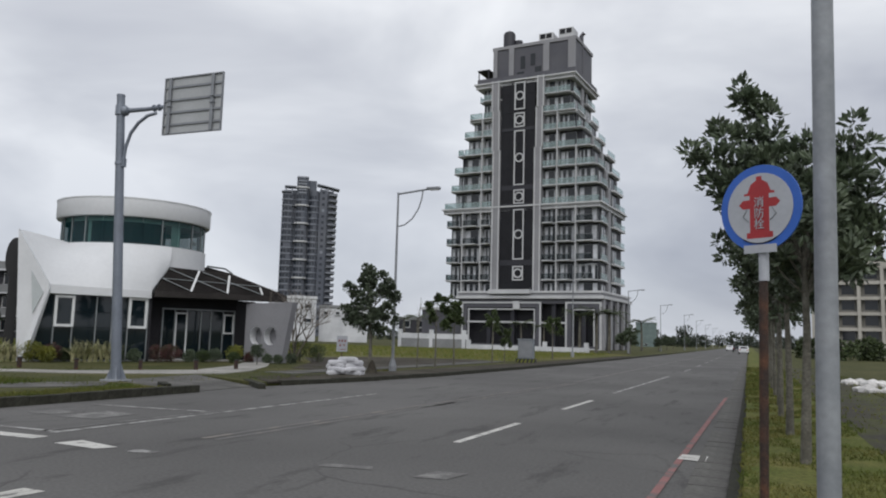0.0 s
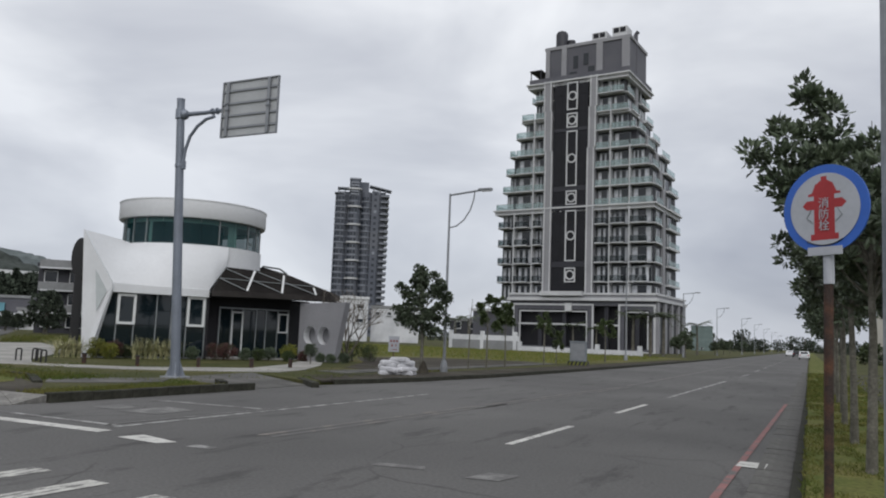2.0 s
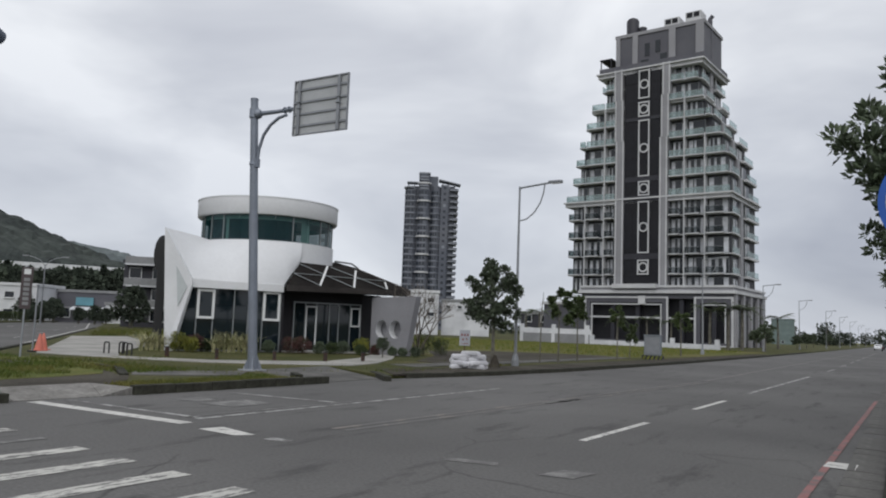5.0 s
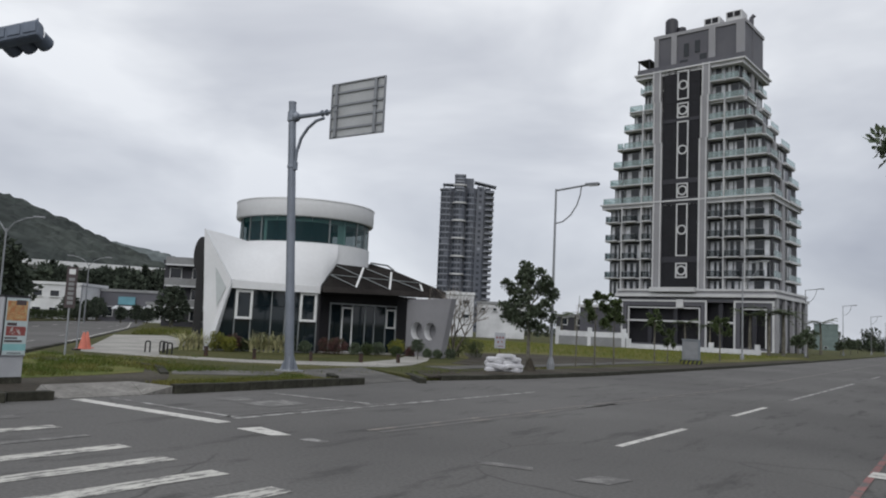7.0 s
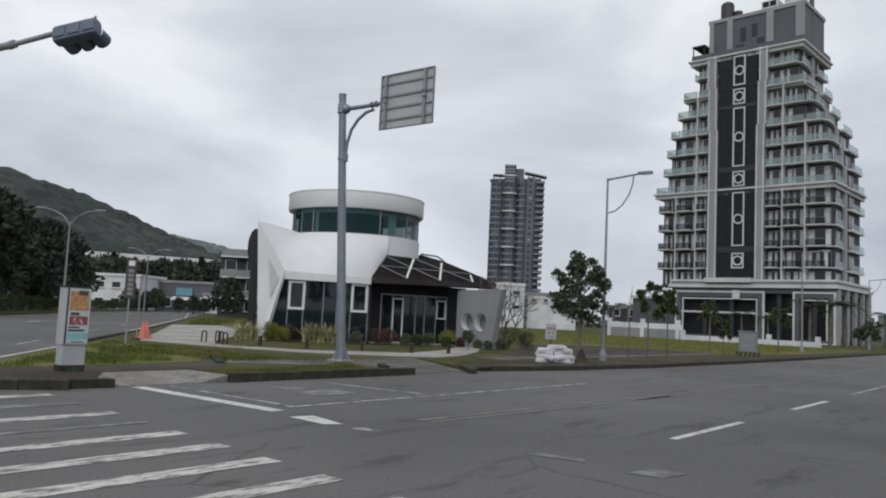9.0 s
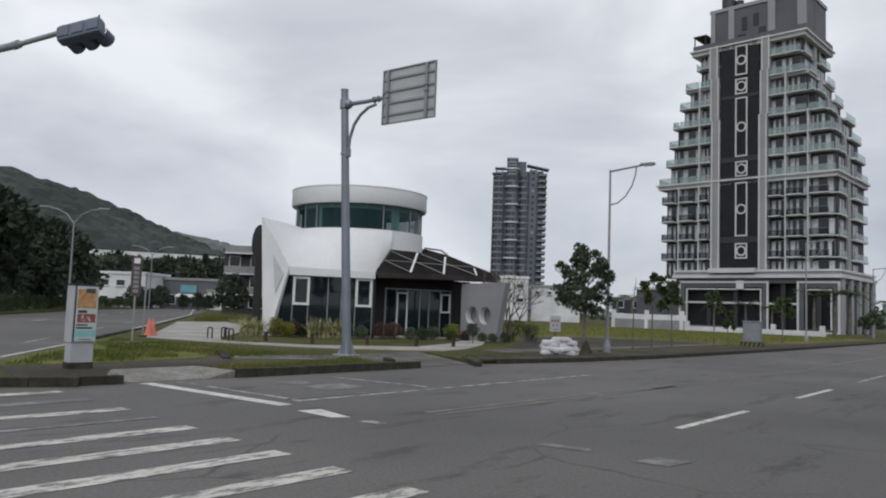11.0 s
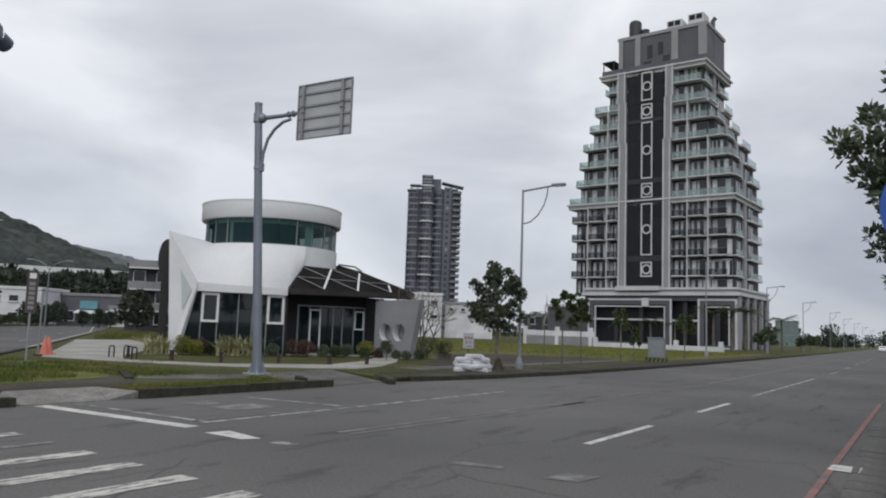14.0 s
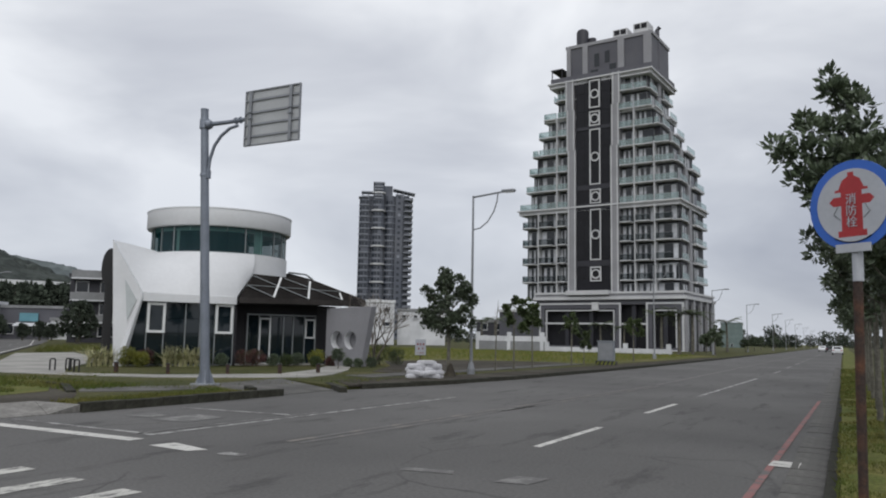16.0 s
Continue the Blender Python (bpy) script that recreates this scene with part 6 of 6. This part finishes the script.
for i in range(26000):
    f = rg.random()
    y = 31 + 62 * f ** 0.8
    x = rg.uniform(-62, -15)
    if -26 < x < -14 and y < 50 or x < -24 - (y - 36) * 1.1:
        continue
    h = rg.uniform(0.08, 0.28)
    a, ln = rg.uniform(0, math.tau), rg.uniform(-0.5, 0.5)
    c, s = math.cos(a) * 0.03, math.sin(a) * 0.03
    k = len(vs)
    vs += [(x - c, y - s, LOT), (x + c, y + s, LOT), (x + ln * h, y + ln * h * 0.6, LOT + h)]
    fs.append((k, k + 1, k + 2))
tagged(new("field_grass", raw_mesh("field_grass", vs, fs, M["blade"])), "tufts of yellow-green field grass", "grass", kind="stuff")

# longer grass of the corner lot
LOT_GRASS = ((-27.0, -17.2, 7.0, 15.2, 0.05, 0.16, 15000), (-14.9, -13.6, 10.7, 15.6, 0.03, 0.11, 5000), (-24.5, -15.2, 14.6, 24.0, 0.02, 0.07, 9000), (-62.0, -49.0, 34.0, 48.0, 0.15, 0.5, 5000), (-19.0, -14.0, 20.5, 31.0, 0.02, 0.08, 5000))
vs, fs = [], []
for x0, x1, y0, y1, h0, h1, n in LOT_GRASS:
    for i in range(n):
        x, y = rg.uniform(x0, x1), rg.uniform(y0, y1)
        edge = 5.9 - (x + 16.2) * 0.83 + 0.5
        on_path = -25.0 < x < -15.0 and y > 16.2 and x + y > -4.6 + 0.4 * math.sin(x)
        if y < edge and x > -28 or x <= -28 and y < 26.8 - (x + 40.2) * 0.778 or on_path and rg.random() < 0.93 or noise.noise((x * 0.7, y * 0.7, 3.5)) < -0.12:
            continue
        h = rg.uniform(h0, h1)
        a, ln = rg.uniform(0, math.tau), rg.uniform(-0.8, 0.8)
        c, s = math.cos(a) * (0.012 + 0.03 * h), math.sin(a) * (0.012 + 0.03 * h)
        k = len(vs)
        vs += [(x - c, y - s, LOT), (x + c, y + s, LOT), (x + ln * h, y + ln * h * 0.6, LOT + h)]
        fs.append((k, k + 1, k + 2))
tagged(new("lot_grass", raw_mesh("lot_grass", vs, fs, M["blade_fresh"])), "uneven fresh green grass of the corner lot", "grass", kind="stuff")

# pale rubble beside the track
for i in range(60):
    bm = bmesh.new()
    bmesh.ops.create_icosphere(bm, subdivisions=1, radius=random.uniform(0.12, 0.42))
    for v in bm.verts:
        v.co *= 1 + 0.35 * noise.noise(v.co * 5 + Vector((i, 0, 0)))
    bmesh.ops.scale(bm, vec=(1, 1, 0.6), verts=bm.verts)
    x, y = random.uniform(3.6, 10.5), random.uniform(30, 38)
    whole("rubble_stone", bm, M["rubble"], "rough pale lump of broken concrete", "stone", pose(x, y, 0.13, 0, 0, random.uniform(0, 360)), "rubble heap beside the track")


# ---------------------------------------------------------------- walls and buildings further off
def run_wall(name, pts, lo, hi, post_h, post_gap, label, base=None):
    w = thing(name, label, "wall", None, kind="structure")
    for (x0, y0), (x1, y1) in zip(pts, pts[1:]):
        ln, a = math.hypot(x1 - x0, y1 - y0), math.degrees(math.atan2(y1 - y0, x1 - x0))
        m = pose(x0, y0, LOT, 0, 0, a)
        part("wall_panel", box(0, ln, -0.1, 0.1, lo, hi), M["far_white"], w).matrix_basis = m
        if base:
            part("wall_base", box(0, ln, -0.13, 0.13, 0, base), M["far_grey"], w).matrix_basis = m
        for i in range(int(ln / post_gap) + 1):
            part("post", box(i * post_gap - 0.25, i * post_gap + 0.25, -0.2, 0.2, 0, post_h), M["far_white"], w).matrix_basis = m


run_wall("wall_front_low", [(-35.6, 99), (-18.6, 96.5)], 0.0, 0.62, 1.25, 5.6, "low white garden wall with square posts")
run_wall("wall_front_high", [(-46.6, 100.5), (-35.8, 99)], 1.25, 1.95, 2.5, 5.2, "white and grey boundary wall with square posts", 1.25)


def plain_building(name, x, y, turn, w, d, floors, fh, wall_m, label, cols, win_w=1.3, win_h=1.4, roof="far_grey", category="building", balcony=False, z=0.0, sill=0.9, skip=()):
    """A far building: walls, parapet, rows of windows with frame, pane and sill, on its front."""
    b = thing(name, label, category, pose(x, y, z, 0, 0, turn))
    h = floors * fh
    part("wall", box(0, w, 0, d, 0, h), M[wall_m], b)
    part("roof", box(-0.2, w + 0.2, -0.2, d + 0.2, h, h + 0.5), M[roof], b)
    fr = mesh_of(ring_frame(win_w, win_h, 0.08, 0.12), "window", M["frame_white"])
    pn = mesh_of(box(0.06, win_w - 0.06, 0.0, 0.04, 0.06, win_h - 0.06), "pane", M["t_glass"])
    sl = mesh_of(box(-0.1, win_w + 0.1, -0.15, 0.05, -0.1, 0.0), "sill", M[roof])
    for f in range(floors):
        for c in range(cols):
            if (f, c) in skip:
                continue
            x0 = w * (c + 0.5) / cols - win_w / 2
            wn_ = piece("window", fr, b, Matrix.Translation((x0, -0.10, f * fh + sill)))
            piece("pane", pn, wn_, Matrix.Translation((0, 0.05, 0)))
            piece("sill", sl, wn_, Matrix.Identity(4))
        if balcony:
            bl = part("balcony", box(0.3, w - 0.3, -1.2, 0, f * fh + fh - 0.25, f * fh + fh - 0.05), M["far_white"], b, "white balcony slab")
            part("railing", box(0.3, w - 0.3, -1.2, -1.12, f * fh + fh - 0.05, f * fh + fh + 0.9), M["far_grey"], bl)
    return b


# white blocks under the far tower
x, y, _ = polar(-34.6, 150)
wb = plain_building("white_block", x, y, 31, 9.0, 12, 3, 2.75, "far_white", "white flat-roofed three-storey house", 3, 1.5, 0.9, "far_white", skip=((0, 0), (0, 1), (0, 2), (1, 0), (1, 1), (2, 0)))
x, y, _ = polar(-30.9, 153)
plain_building("white_block", x, y, 30, 9.5, 14, 2, 3.4, "far_white", "long white flat-roofed building", 4, 0.9, 0.7, "far_grey", sill=2.0, skip=((0, 0), (0, 1), (0, 2), (0, 3), (1, 2)))
x, y, _ = polar(-25.0, 150)
plain_building("house", x, y, 20, 6, 8, 2, 2.4, "t_wall", "grey two-storey house behind the boundary wall", 2)

# villas behind the pavilion
x, y, _ = polar(-53.6, 112)
plain_building("villa", x, y, 42, 6.0, 10, 3, 2.9, "t_wall", "dark grey three-storey villa with pale balconies", 2, 1.6, 1.5, "t_wall", balcony=True)
x, y, _ = polar(-51.2, 106)
v2 = plain_building("villa", x, y, 42, 8.0, 10, 3, 2.9, "t_wall", "dark grey three-storey villa with pale balconies", 3, 1.6, 1.5, "t_wall", balcony=True)
part("gable", prism([(-0.6, -1.2), (8.6, -1.2), (8.6, 10), (-0.6, 10)], 9.1, [9.2, 9.2, 10.4, 10.4]), M["roof_dark"], v2)
# low town along the side street
x, y, _ = polar(-61.9, 158)
plain_building("white_house", x, y, 32, 9.5, 10, 2, 3.1, "far_white", "white two-storey house beside the side street", 3, 1.8, 1.2, "far_white")
x, y, _ = polar(-58.9, 165)
plain_building("grey_house", x, y, 32, 6.5, 9, 2, 2.7, "far_grey", "dull grey two-storey house beside the white one", 3, 1.5, 1.5, "far_grey")
x, y, _ = polar(-57.6, 160)
wh = plain_building("warehouse", x, y, 34, 13, 9, 1, 5.6, "t_stone", "long low grey warehouse with a teal sheet", 4, 2.0, 1.9, "far_grey")
part("sheet", box(3.6, 6.8, -0.35, -0.2, 3.2, 4.7), M["teal"], wh, "pale teal sheet")
part("awning", slab([(3, -1.6, 2.3), (9.5, -1.6, 2.3), (9.5, 0, 2.9), (3, 0, 2.9)], 0.1), M["far_white"], wh, "white awning")
x, y, _ = polar(-54.6, 150)
plain_building("shed", x, y, 36, 7, 7, 1, 3.4, "far_white", "low white shed beside the side street", 2, 1.2, 1.2, "far_grey")
via = thing("viaduct", "long pale elevated road before the hills", "bridge", pose(*polar(-72, 300)))
vx, vy = polar(-72, 300)[:2]
ex, ey = polar(-50, 300)[:2]
va = math.degrees(math.atan2(ey - vy, ex - vx))
vl = math.hypot(ex - vx, ey - vy)
via.matrix_world = pose(vx, vy, 0, 0, 0, va)
part("deck", box(0, vl, -5, 5, 15.2, 16.4), M["far_grey"], via)
part("barrier", box(0, vl, -5.2, -5.0, 16.4, 18.2), M["far_white"], via, "pale green-grey noise barrier")
for i in range(7):
    part("pier", box(vl * (i + 0.5) / 7 - 1.2, vl * (i + 0.5) / 7 + 1.2, -2, 2, 0, 15.2), M["far_grey"], via)

# parked and waiting vehicles
def car(x, y, turn, paint, label, van=False, z=0.0):
    c = thing("car", label, "car", pose(x, y, z, 0, 0, turn), "cars on the street")
    h = 1.75 if van else 1.42
    side = [(-2.1, 0.35), (-2.12, 0.85), (-1.95, 0.98), (-1.6, h), (0.35, h), (1.15, 0.98), (2.0, 0.82), (2.12, 0.6), (2.1, 0.35)]
    bm = bmesh.new()
    rows_ = [[bm.verts.new((x_ * (0.985 if abs(s) > 0.8 and z_ > 1.0 else 1), s * (0.86 if z_ > 1.2 else 1), z_)) for x_, z_ in side] for s in (-0.84, 0.84)]
    for i in range(len(side)):
        j = (i + 1) % len(side)
        bm.faces.new((rows_[0][i], rows_[0][j], rows_[1][j], rows_[1][i]))
    bm.faces.new(rows_[0][::-1])
    bm.faces.new(rows_[1])
    bmesh.ops.bevel(bm, geom=list(bm.edges), offset=0.05, segments=2, affect="EDGES")
    part("body", bm, M[paint], c, smooth=True)
    part("rear_window", slab([(-2.0, -0.62, 1.02), (-2.0, 0.62, 1.02), (-1.68, 0.55, h - 0.1), (-1.68, -0.55, h - 0.1)], 0.02), M["t_glass"], c)
    part("windscreen", slab([(1.15, 0.62, 1.02), (1.15, -0.62, 1.02), (0.45, -0.55, h - 0.08), (0.45, 0.55, h - 0.08)], 0.02), M["t_glass"], c)
    for s in (-1, 1):
        part("side_window", slab([(-1.4, s * 0.79, 1.02), (0.7, s * 0.79, 1.02), (0.2, s * 0.735, h - 0.12), (-1.3, s * 0.735, h - 0.12)][::s], 0.02), M["t_glass"], c)
        part("tail_lamp", box(-2.14, -2.08, s * 0.62 - 0.12, s * 0.62 + 0.12, 0.72, 0.86), M["lamp_red"], c)
        for wx in (-1.3, 1.3):
            wh_ = part("wheel", lathe([(0.30, -0.1), (0.31, 0), (0.30, 0.1)], 18), M["tyre"], c)
            wh_.matrix_basis = pose(wx, s * 0.76, 0.31, 90, 0, 0)
            part("rim", lathe([(0.19, -0.11), (0.19, 0.11)], 14), M["sign_back"], wh_)
    part("plate", box(-2.15, -2.13, -0.2, 0.2, 0.5, 0.62), M["frame_white"], c)
    return c


car(-0.85, 148, 90, "car_white", "white car on the street seen from behind")
car(-2.6, 190, 90, "car_dark", "dark car far down the street")
car(-4.6, 215, -90, "car_white", "white car far down the street")

# ---------------------------------------------------------------- far tower, right-hand block, hills
fx, fy, _ = polar(-34.0, 420)
ft = thing("high_rise", "distant dark grey residential high-rise with banded balconies", "building", pose(fx, fy, 0, 0, 0, 33))
FW, FH, NF = 31.0, 81.0, 25
part("core", box(1.0, FW - 4, 3.2, 24, 0, FH - 3), M["far_wall"], ft)
rng = random.Random(12)
for u0, u1, v0, top, middle in ((0.0, 7.2, 1.2, FH - 5, False), (8.1, 14.6, -0.4, FH + 3.5, True), (15.7, 21.3, 0.6, FH - 3, False)):
    edge = [(u0, 5.0), (u0, v0 + 1.6), (u0 + 1.5, v0), (u1 - 1.5, v0), (u1, v0 + 1.6), (u1, 5.0)]
    bay = part("bay", prism(edge, 0, top), M["far_wall"], ft, "chamfered dark bay")
    wide_edge = [(u0 - 0.3, 4.4), (u0 - 0.3, v0 + 1.45), (u0 + 1.35, v0 - 0.4), (u1 - 1.35, v0 - 0.4), (u1 + 0.3, v0 + 1.45), (u1 + 0.3, 4.4)]
    ring = mesh_of(prism(wide_edge, 0, 0.42), "balcony_band", M["far_band"])
    thin = mesh_of(prism(edge, 0, 0.25), "floor_line", M["far_band"])
    heavy_band = mesh_of(prism([(a + (0.5 if a > (u0 + u1) / 2 else -0.5), b - 0.3) for a, b in wide_edge], 0, 0.8), "heavy_band", M["t_pale"])
    mid_u = (u0 + u1) / 2
    panes = [mesh_of(box(a, b, v0 - 0.06, v0 + 0.05, 0.8, 2.7), "window", M["far_glass"]) for a, b in ((u0 + 1.6, mid_u - 0.25), (mid_u + 0.25, u1 - 1.6))]
    cheek = mesh_of(slab([(u0 + 0.1, v0 + 1.4, 0.9), (u0 + 1.4, v0 + 0.02, 0.9), (u0 + 1.4, v0 + 0.02, 2.6), (u0 + 0.1, v0 + 1.4, 2.6)], 0.08), "window", M["far_glass"])
    for f in range(NF):
        z = f * 3.24 + 1.2
        if z + 3 > top:
            continue
        if middle:
            piece("heavy_band" if f % 3 == 0 else "floor_line", heavy_band if f % 3 == 0 else thin, bay, Matrix.Translation((0, -0.05, z)))
        else:
            piece("balcony_band", ring, bay, Matrix.Translation((0, 0, z)))
        for pn_ in panes:
            if rng.random() < 0.9:
                piece("window", pn_, bay, Matrix.Translation((0, 0, z)))
        piece("window", cheek, bay, Matrix.Translation((0, 0, z)))
blank = part("blank_wall", box(21.6, 26.0, 1.6, 20, 0, FH - 2), M["far_wall"], ft)
small_pane = mesh_of(box(23.0, 24.6, 1.5, 1.62, 0.9, 2.3), "window", M["far_band"])
dark_pane = mesh_of(box(23.0, 24.6, 1.5, 1.62, 0.9, 2.3), "window", M["far_glass"])
for f in range(NF - 1):
    piece("window", small_pane if rng.random() < 0.3 else dark_pane, blank, Matrix.Translation((0, 0, f * 3.24 + 1.2)))
flank = part("flank", box(26.0, 30.0, 2.4, 24, 0, FH - 4), M["far_wall"], ft)
slb = mesh_of(box(26.8, FW + 1.0, -0.2, 14, 0, 0.38), "balcony_slab", M["far_band"])
gl2 = mesh_of(box(26.6, 29.6, 2.3, 2.42, 0.5, 2.7), "window", M["far_glass"])
rl2 = mesh_of(box(27.0, FW + 0.9, -0.15, -0.05, 0.38, 1.2), "railing", M["far_wall"])
for f in range(NF - 1):
    for nm, me in (("balcony_slab", slb), ("window", gl2), ("railing", rl2)):
        piece(nm, me, flank, Matrix.Translation((0, 0, f * 3.24 + 1.2)))
ft.scale = (0.93, 1.0, 1.025)
crown = part("roof_house", box(13.0, 19.6, 2.5, 12, FH - 4, FH + 2.6), M["far_wall"], ft)
part("crown_frame", box(8.0, 14.8, -0.6, 6, FH + 3.4, FH + 4.2), M["far_band"], crown)
for x in (1.8, 5.4, 22.5, 26.5, 29.5):
    part("fin", box(x - 0.3, x + 0.3, 2.5, 3.2, FH - 5, FH - 0.6), M["far_band"], crown)
part("roof_ring", box(1.0, 7.8, 1.0, 8, FH - 1.4, FH - 0.9), M["far_band"], crown)
part("roof_ring", box(-0.6, 5.0, 1.0, 8, FH - 4.2, FH - 3.8), M["far_band"], crown)
part("roof_ring", slab([(20, 1.0, FH + 0.6), (FW + 2.2, 1.0, FH - 1.8), (FW + 2.2, 9, FH - 1.8), (20, 9, FH + 0.6)], 0.5), M["far_band"], crown)
for i in range(5):
    part("louvre", box(8.8, 13.9, -0.9, -0.6, FH - 5 + i * 1.6, FH - 4.3 + i * 1.6), M["far_band"], crown)

x, y, _ = polar(5.45, 160)
rb = thing("apartment_block", "long beige six-storey block with open loggias", "building", pose(x, y, 0, 0, 0, -12))
part("wall", box(0, 46, 0.9, 16, 0, 17.2), M["beige_dark"], rb)
part("parapet", box(-0.3, 46.3, -0.2, 16, 16.4, 17.8), M["beige"], rb)
part("end_wall", box(-4.2, 0.4, 0.3, 16, 0, 15.4), M["beige"], rb)
for f in range(6):
    part("floor_band", box(0, 46, -0.1, 0.9, f * 2.85 + 1.9, f * 2.85 + 2.85 - 0.35), M["beige"], rb)
    for c in range(12):
        part("window", box(c * 3.8 + 0.9, c * 3.8 + 3.0, 0.84, 0.92, f * 2.85 - 0.2 + 0.3, f * 2.85 + 1.85), M["t_glass"], rb)
for c in range(13):
    part("column", box(c * 3.8 - 0.25, c * 3.8 + 0.3, -0.25, 0.9, 0, 16.6), M["beige"], rb)

hb2 = [far_tree(14, 108, 2.6, 3.4, 131, 0.02, n=40, leaf="leaf_mid", size=(0.4, 0.14)), far_tree(18, 110, 2.2, 3.6, 132, 0.02, n=40, leaf="leaf_mid", size=(0.4, 0.14))]
for i in range(14):
    c = copy_thing(hb2[i % 2], pose(7 + i * 3.2, 104 + random.uniform(-4, 6), 0.05, 0, 0, i * 70))
# woods at the end of the street
wood = [far_tree(-24, 330, 9, 9, 141, 0.05, n=40, per=20), far_tree(-40, 340, 8, 10, 142, 0.05, n=40, per=20)]
for i in range(34):
    b = -9.5 + i * 0.42
    if -3.0 < b < -0.1 and i % 2:
        continue
    d = 330 + 140 * random.random() if b < -2.6 or b > 0.2 else 560 + random.uniform(0, 60)
    s = random.uniform(0.55, 0.85) * (1.6 if d > 550 else 1)
    c = copy_thing(wood[i % 2], pose(*polar(b, d), 0, 0, i * 43))
    c.scale = (s, s, s * 0.9)
for i in range(26):
    b = -28 + i * 0.8 if i < 12 else -19 + (i - 12) * 0.8
    d = 240 + random.uniform(-20, 50)
    c = copy_thing(wood[i % 2], pose(*polar(b, d), 0, 0, i * 43))
    s = random.uniform(0.42, 0.62)
    c.scale = (s, s, s)
x, y, _ = polar(-7.6, 290)
netted = plain_building("netted_building", x, y, 5, 9, 9, 4, 3.6, "net", "unfinished building wrapped in green safety net", 3, 1.2, 1.4, "net", skip=tuple((f, c) for f in range(4) for c in range(3) if (f, c) != (0, 1)))
netted.scale = (0.8, 0.8, 0.6)


def hill(name, bearings, tans, d0, d1, material, label, seed, rough, step=0.35):
    """A ridge seen over those bearings; the slopes rise from d0 and are highest at d1."""
    bs = np.arange(bearings[0], bearings[-1] + 1e-6, step)
    top = np.interp(bs, bearings, tans)
    ks = np.linspace(0, 1.25, 40)
    vs, fs = [], []
    for i, (b, t) in enumerate(zip(bs, top)):
        for k in ks:
            d = d0 + (d1 - d0) * k
            f = math.sin(min(1.0, k) * math.pi / 2) ** 1.2 * (1 if k <= 1 else max(0.0, 1 - (k - 1) * 3))
            x, y, _ = polar(b, d)
            n1 = noise.fractal(Vector((x / 120, y / 120, seed)), 1.0, 2.1, 4)
            n2 = noise.noise(Vector((x / 9, y / 9, seed + 3)))
            z = (1.6 + t * d1) * f * (1 + 0.10 * n1 * (1 - 0.5 * k)) + rough * n2 * min(1, k * 4)
            vs.append((x, y, max(-2.0, z - 1.0)))
    n = len(ks)
    for i in range(len(bs) - 1):
        for j in range(n - 1):
            fs.append((i * n + j, (i + 1) * n + j, (i + 1) * n + j + 1, i * n + j + 1))
    ob = new(name, raw_mesh(name, vs, fs, material))
    return tagged(ob, label, "hill", kind="structure")


hill("hill_near", (-100, -80, -68, -64.5, -60.7, -57, -53.3, -49, -44), (0.19, 0.165, 0.136, 0.124, 0.105, 0.081, 0.057, 0.026, 0.004), 340, 720, M["hill"], "steep dark wooded hillside", 2.0, 4.5)
# this ridge gets its haze from its pale colour alone
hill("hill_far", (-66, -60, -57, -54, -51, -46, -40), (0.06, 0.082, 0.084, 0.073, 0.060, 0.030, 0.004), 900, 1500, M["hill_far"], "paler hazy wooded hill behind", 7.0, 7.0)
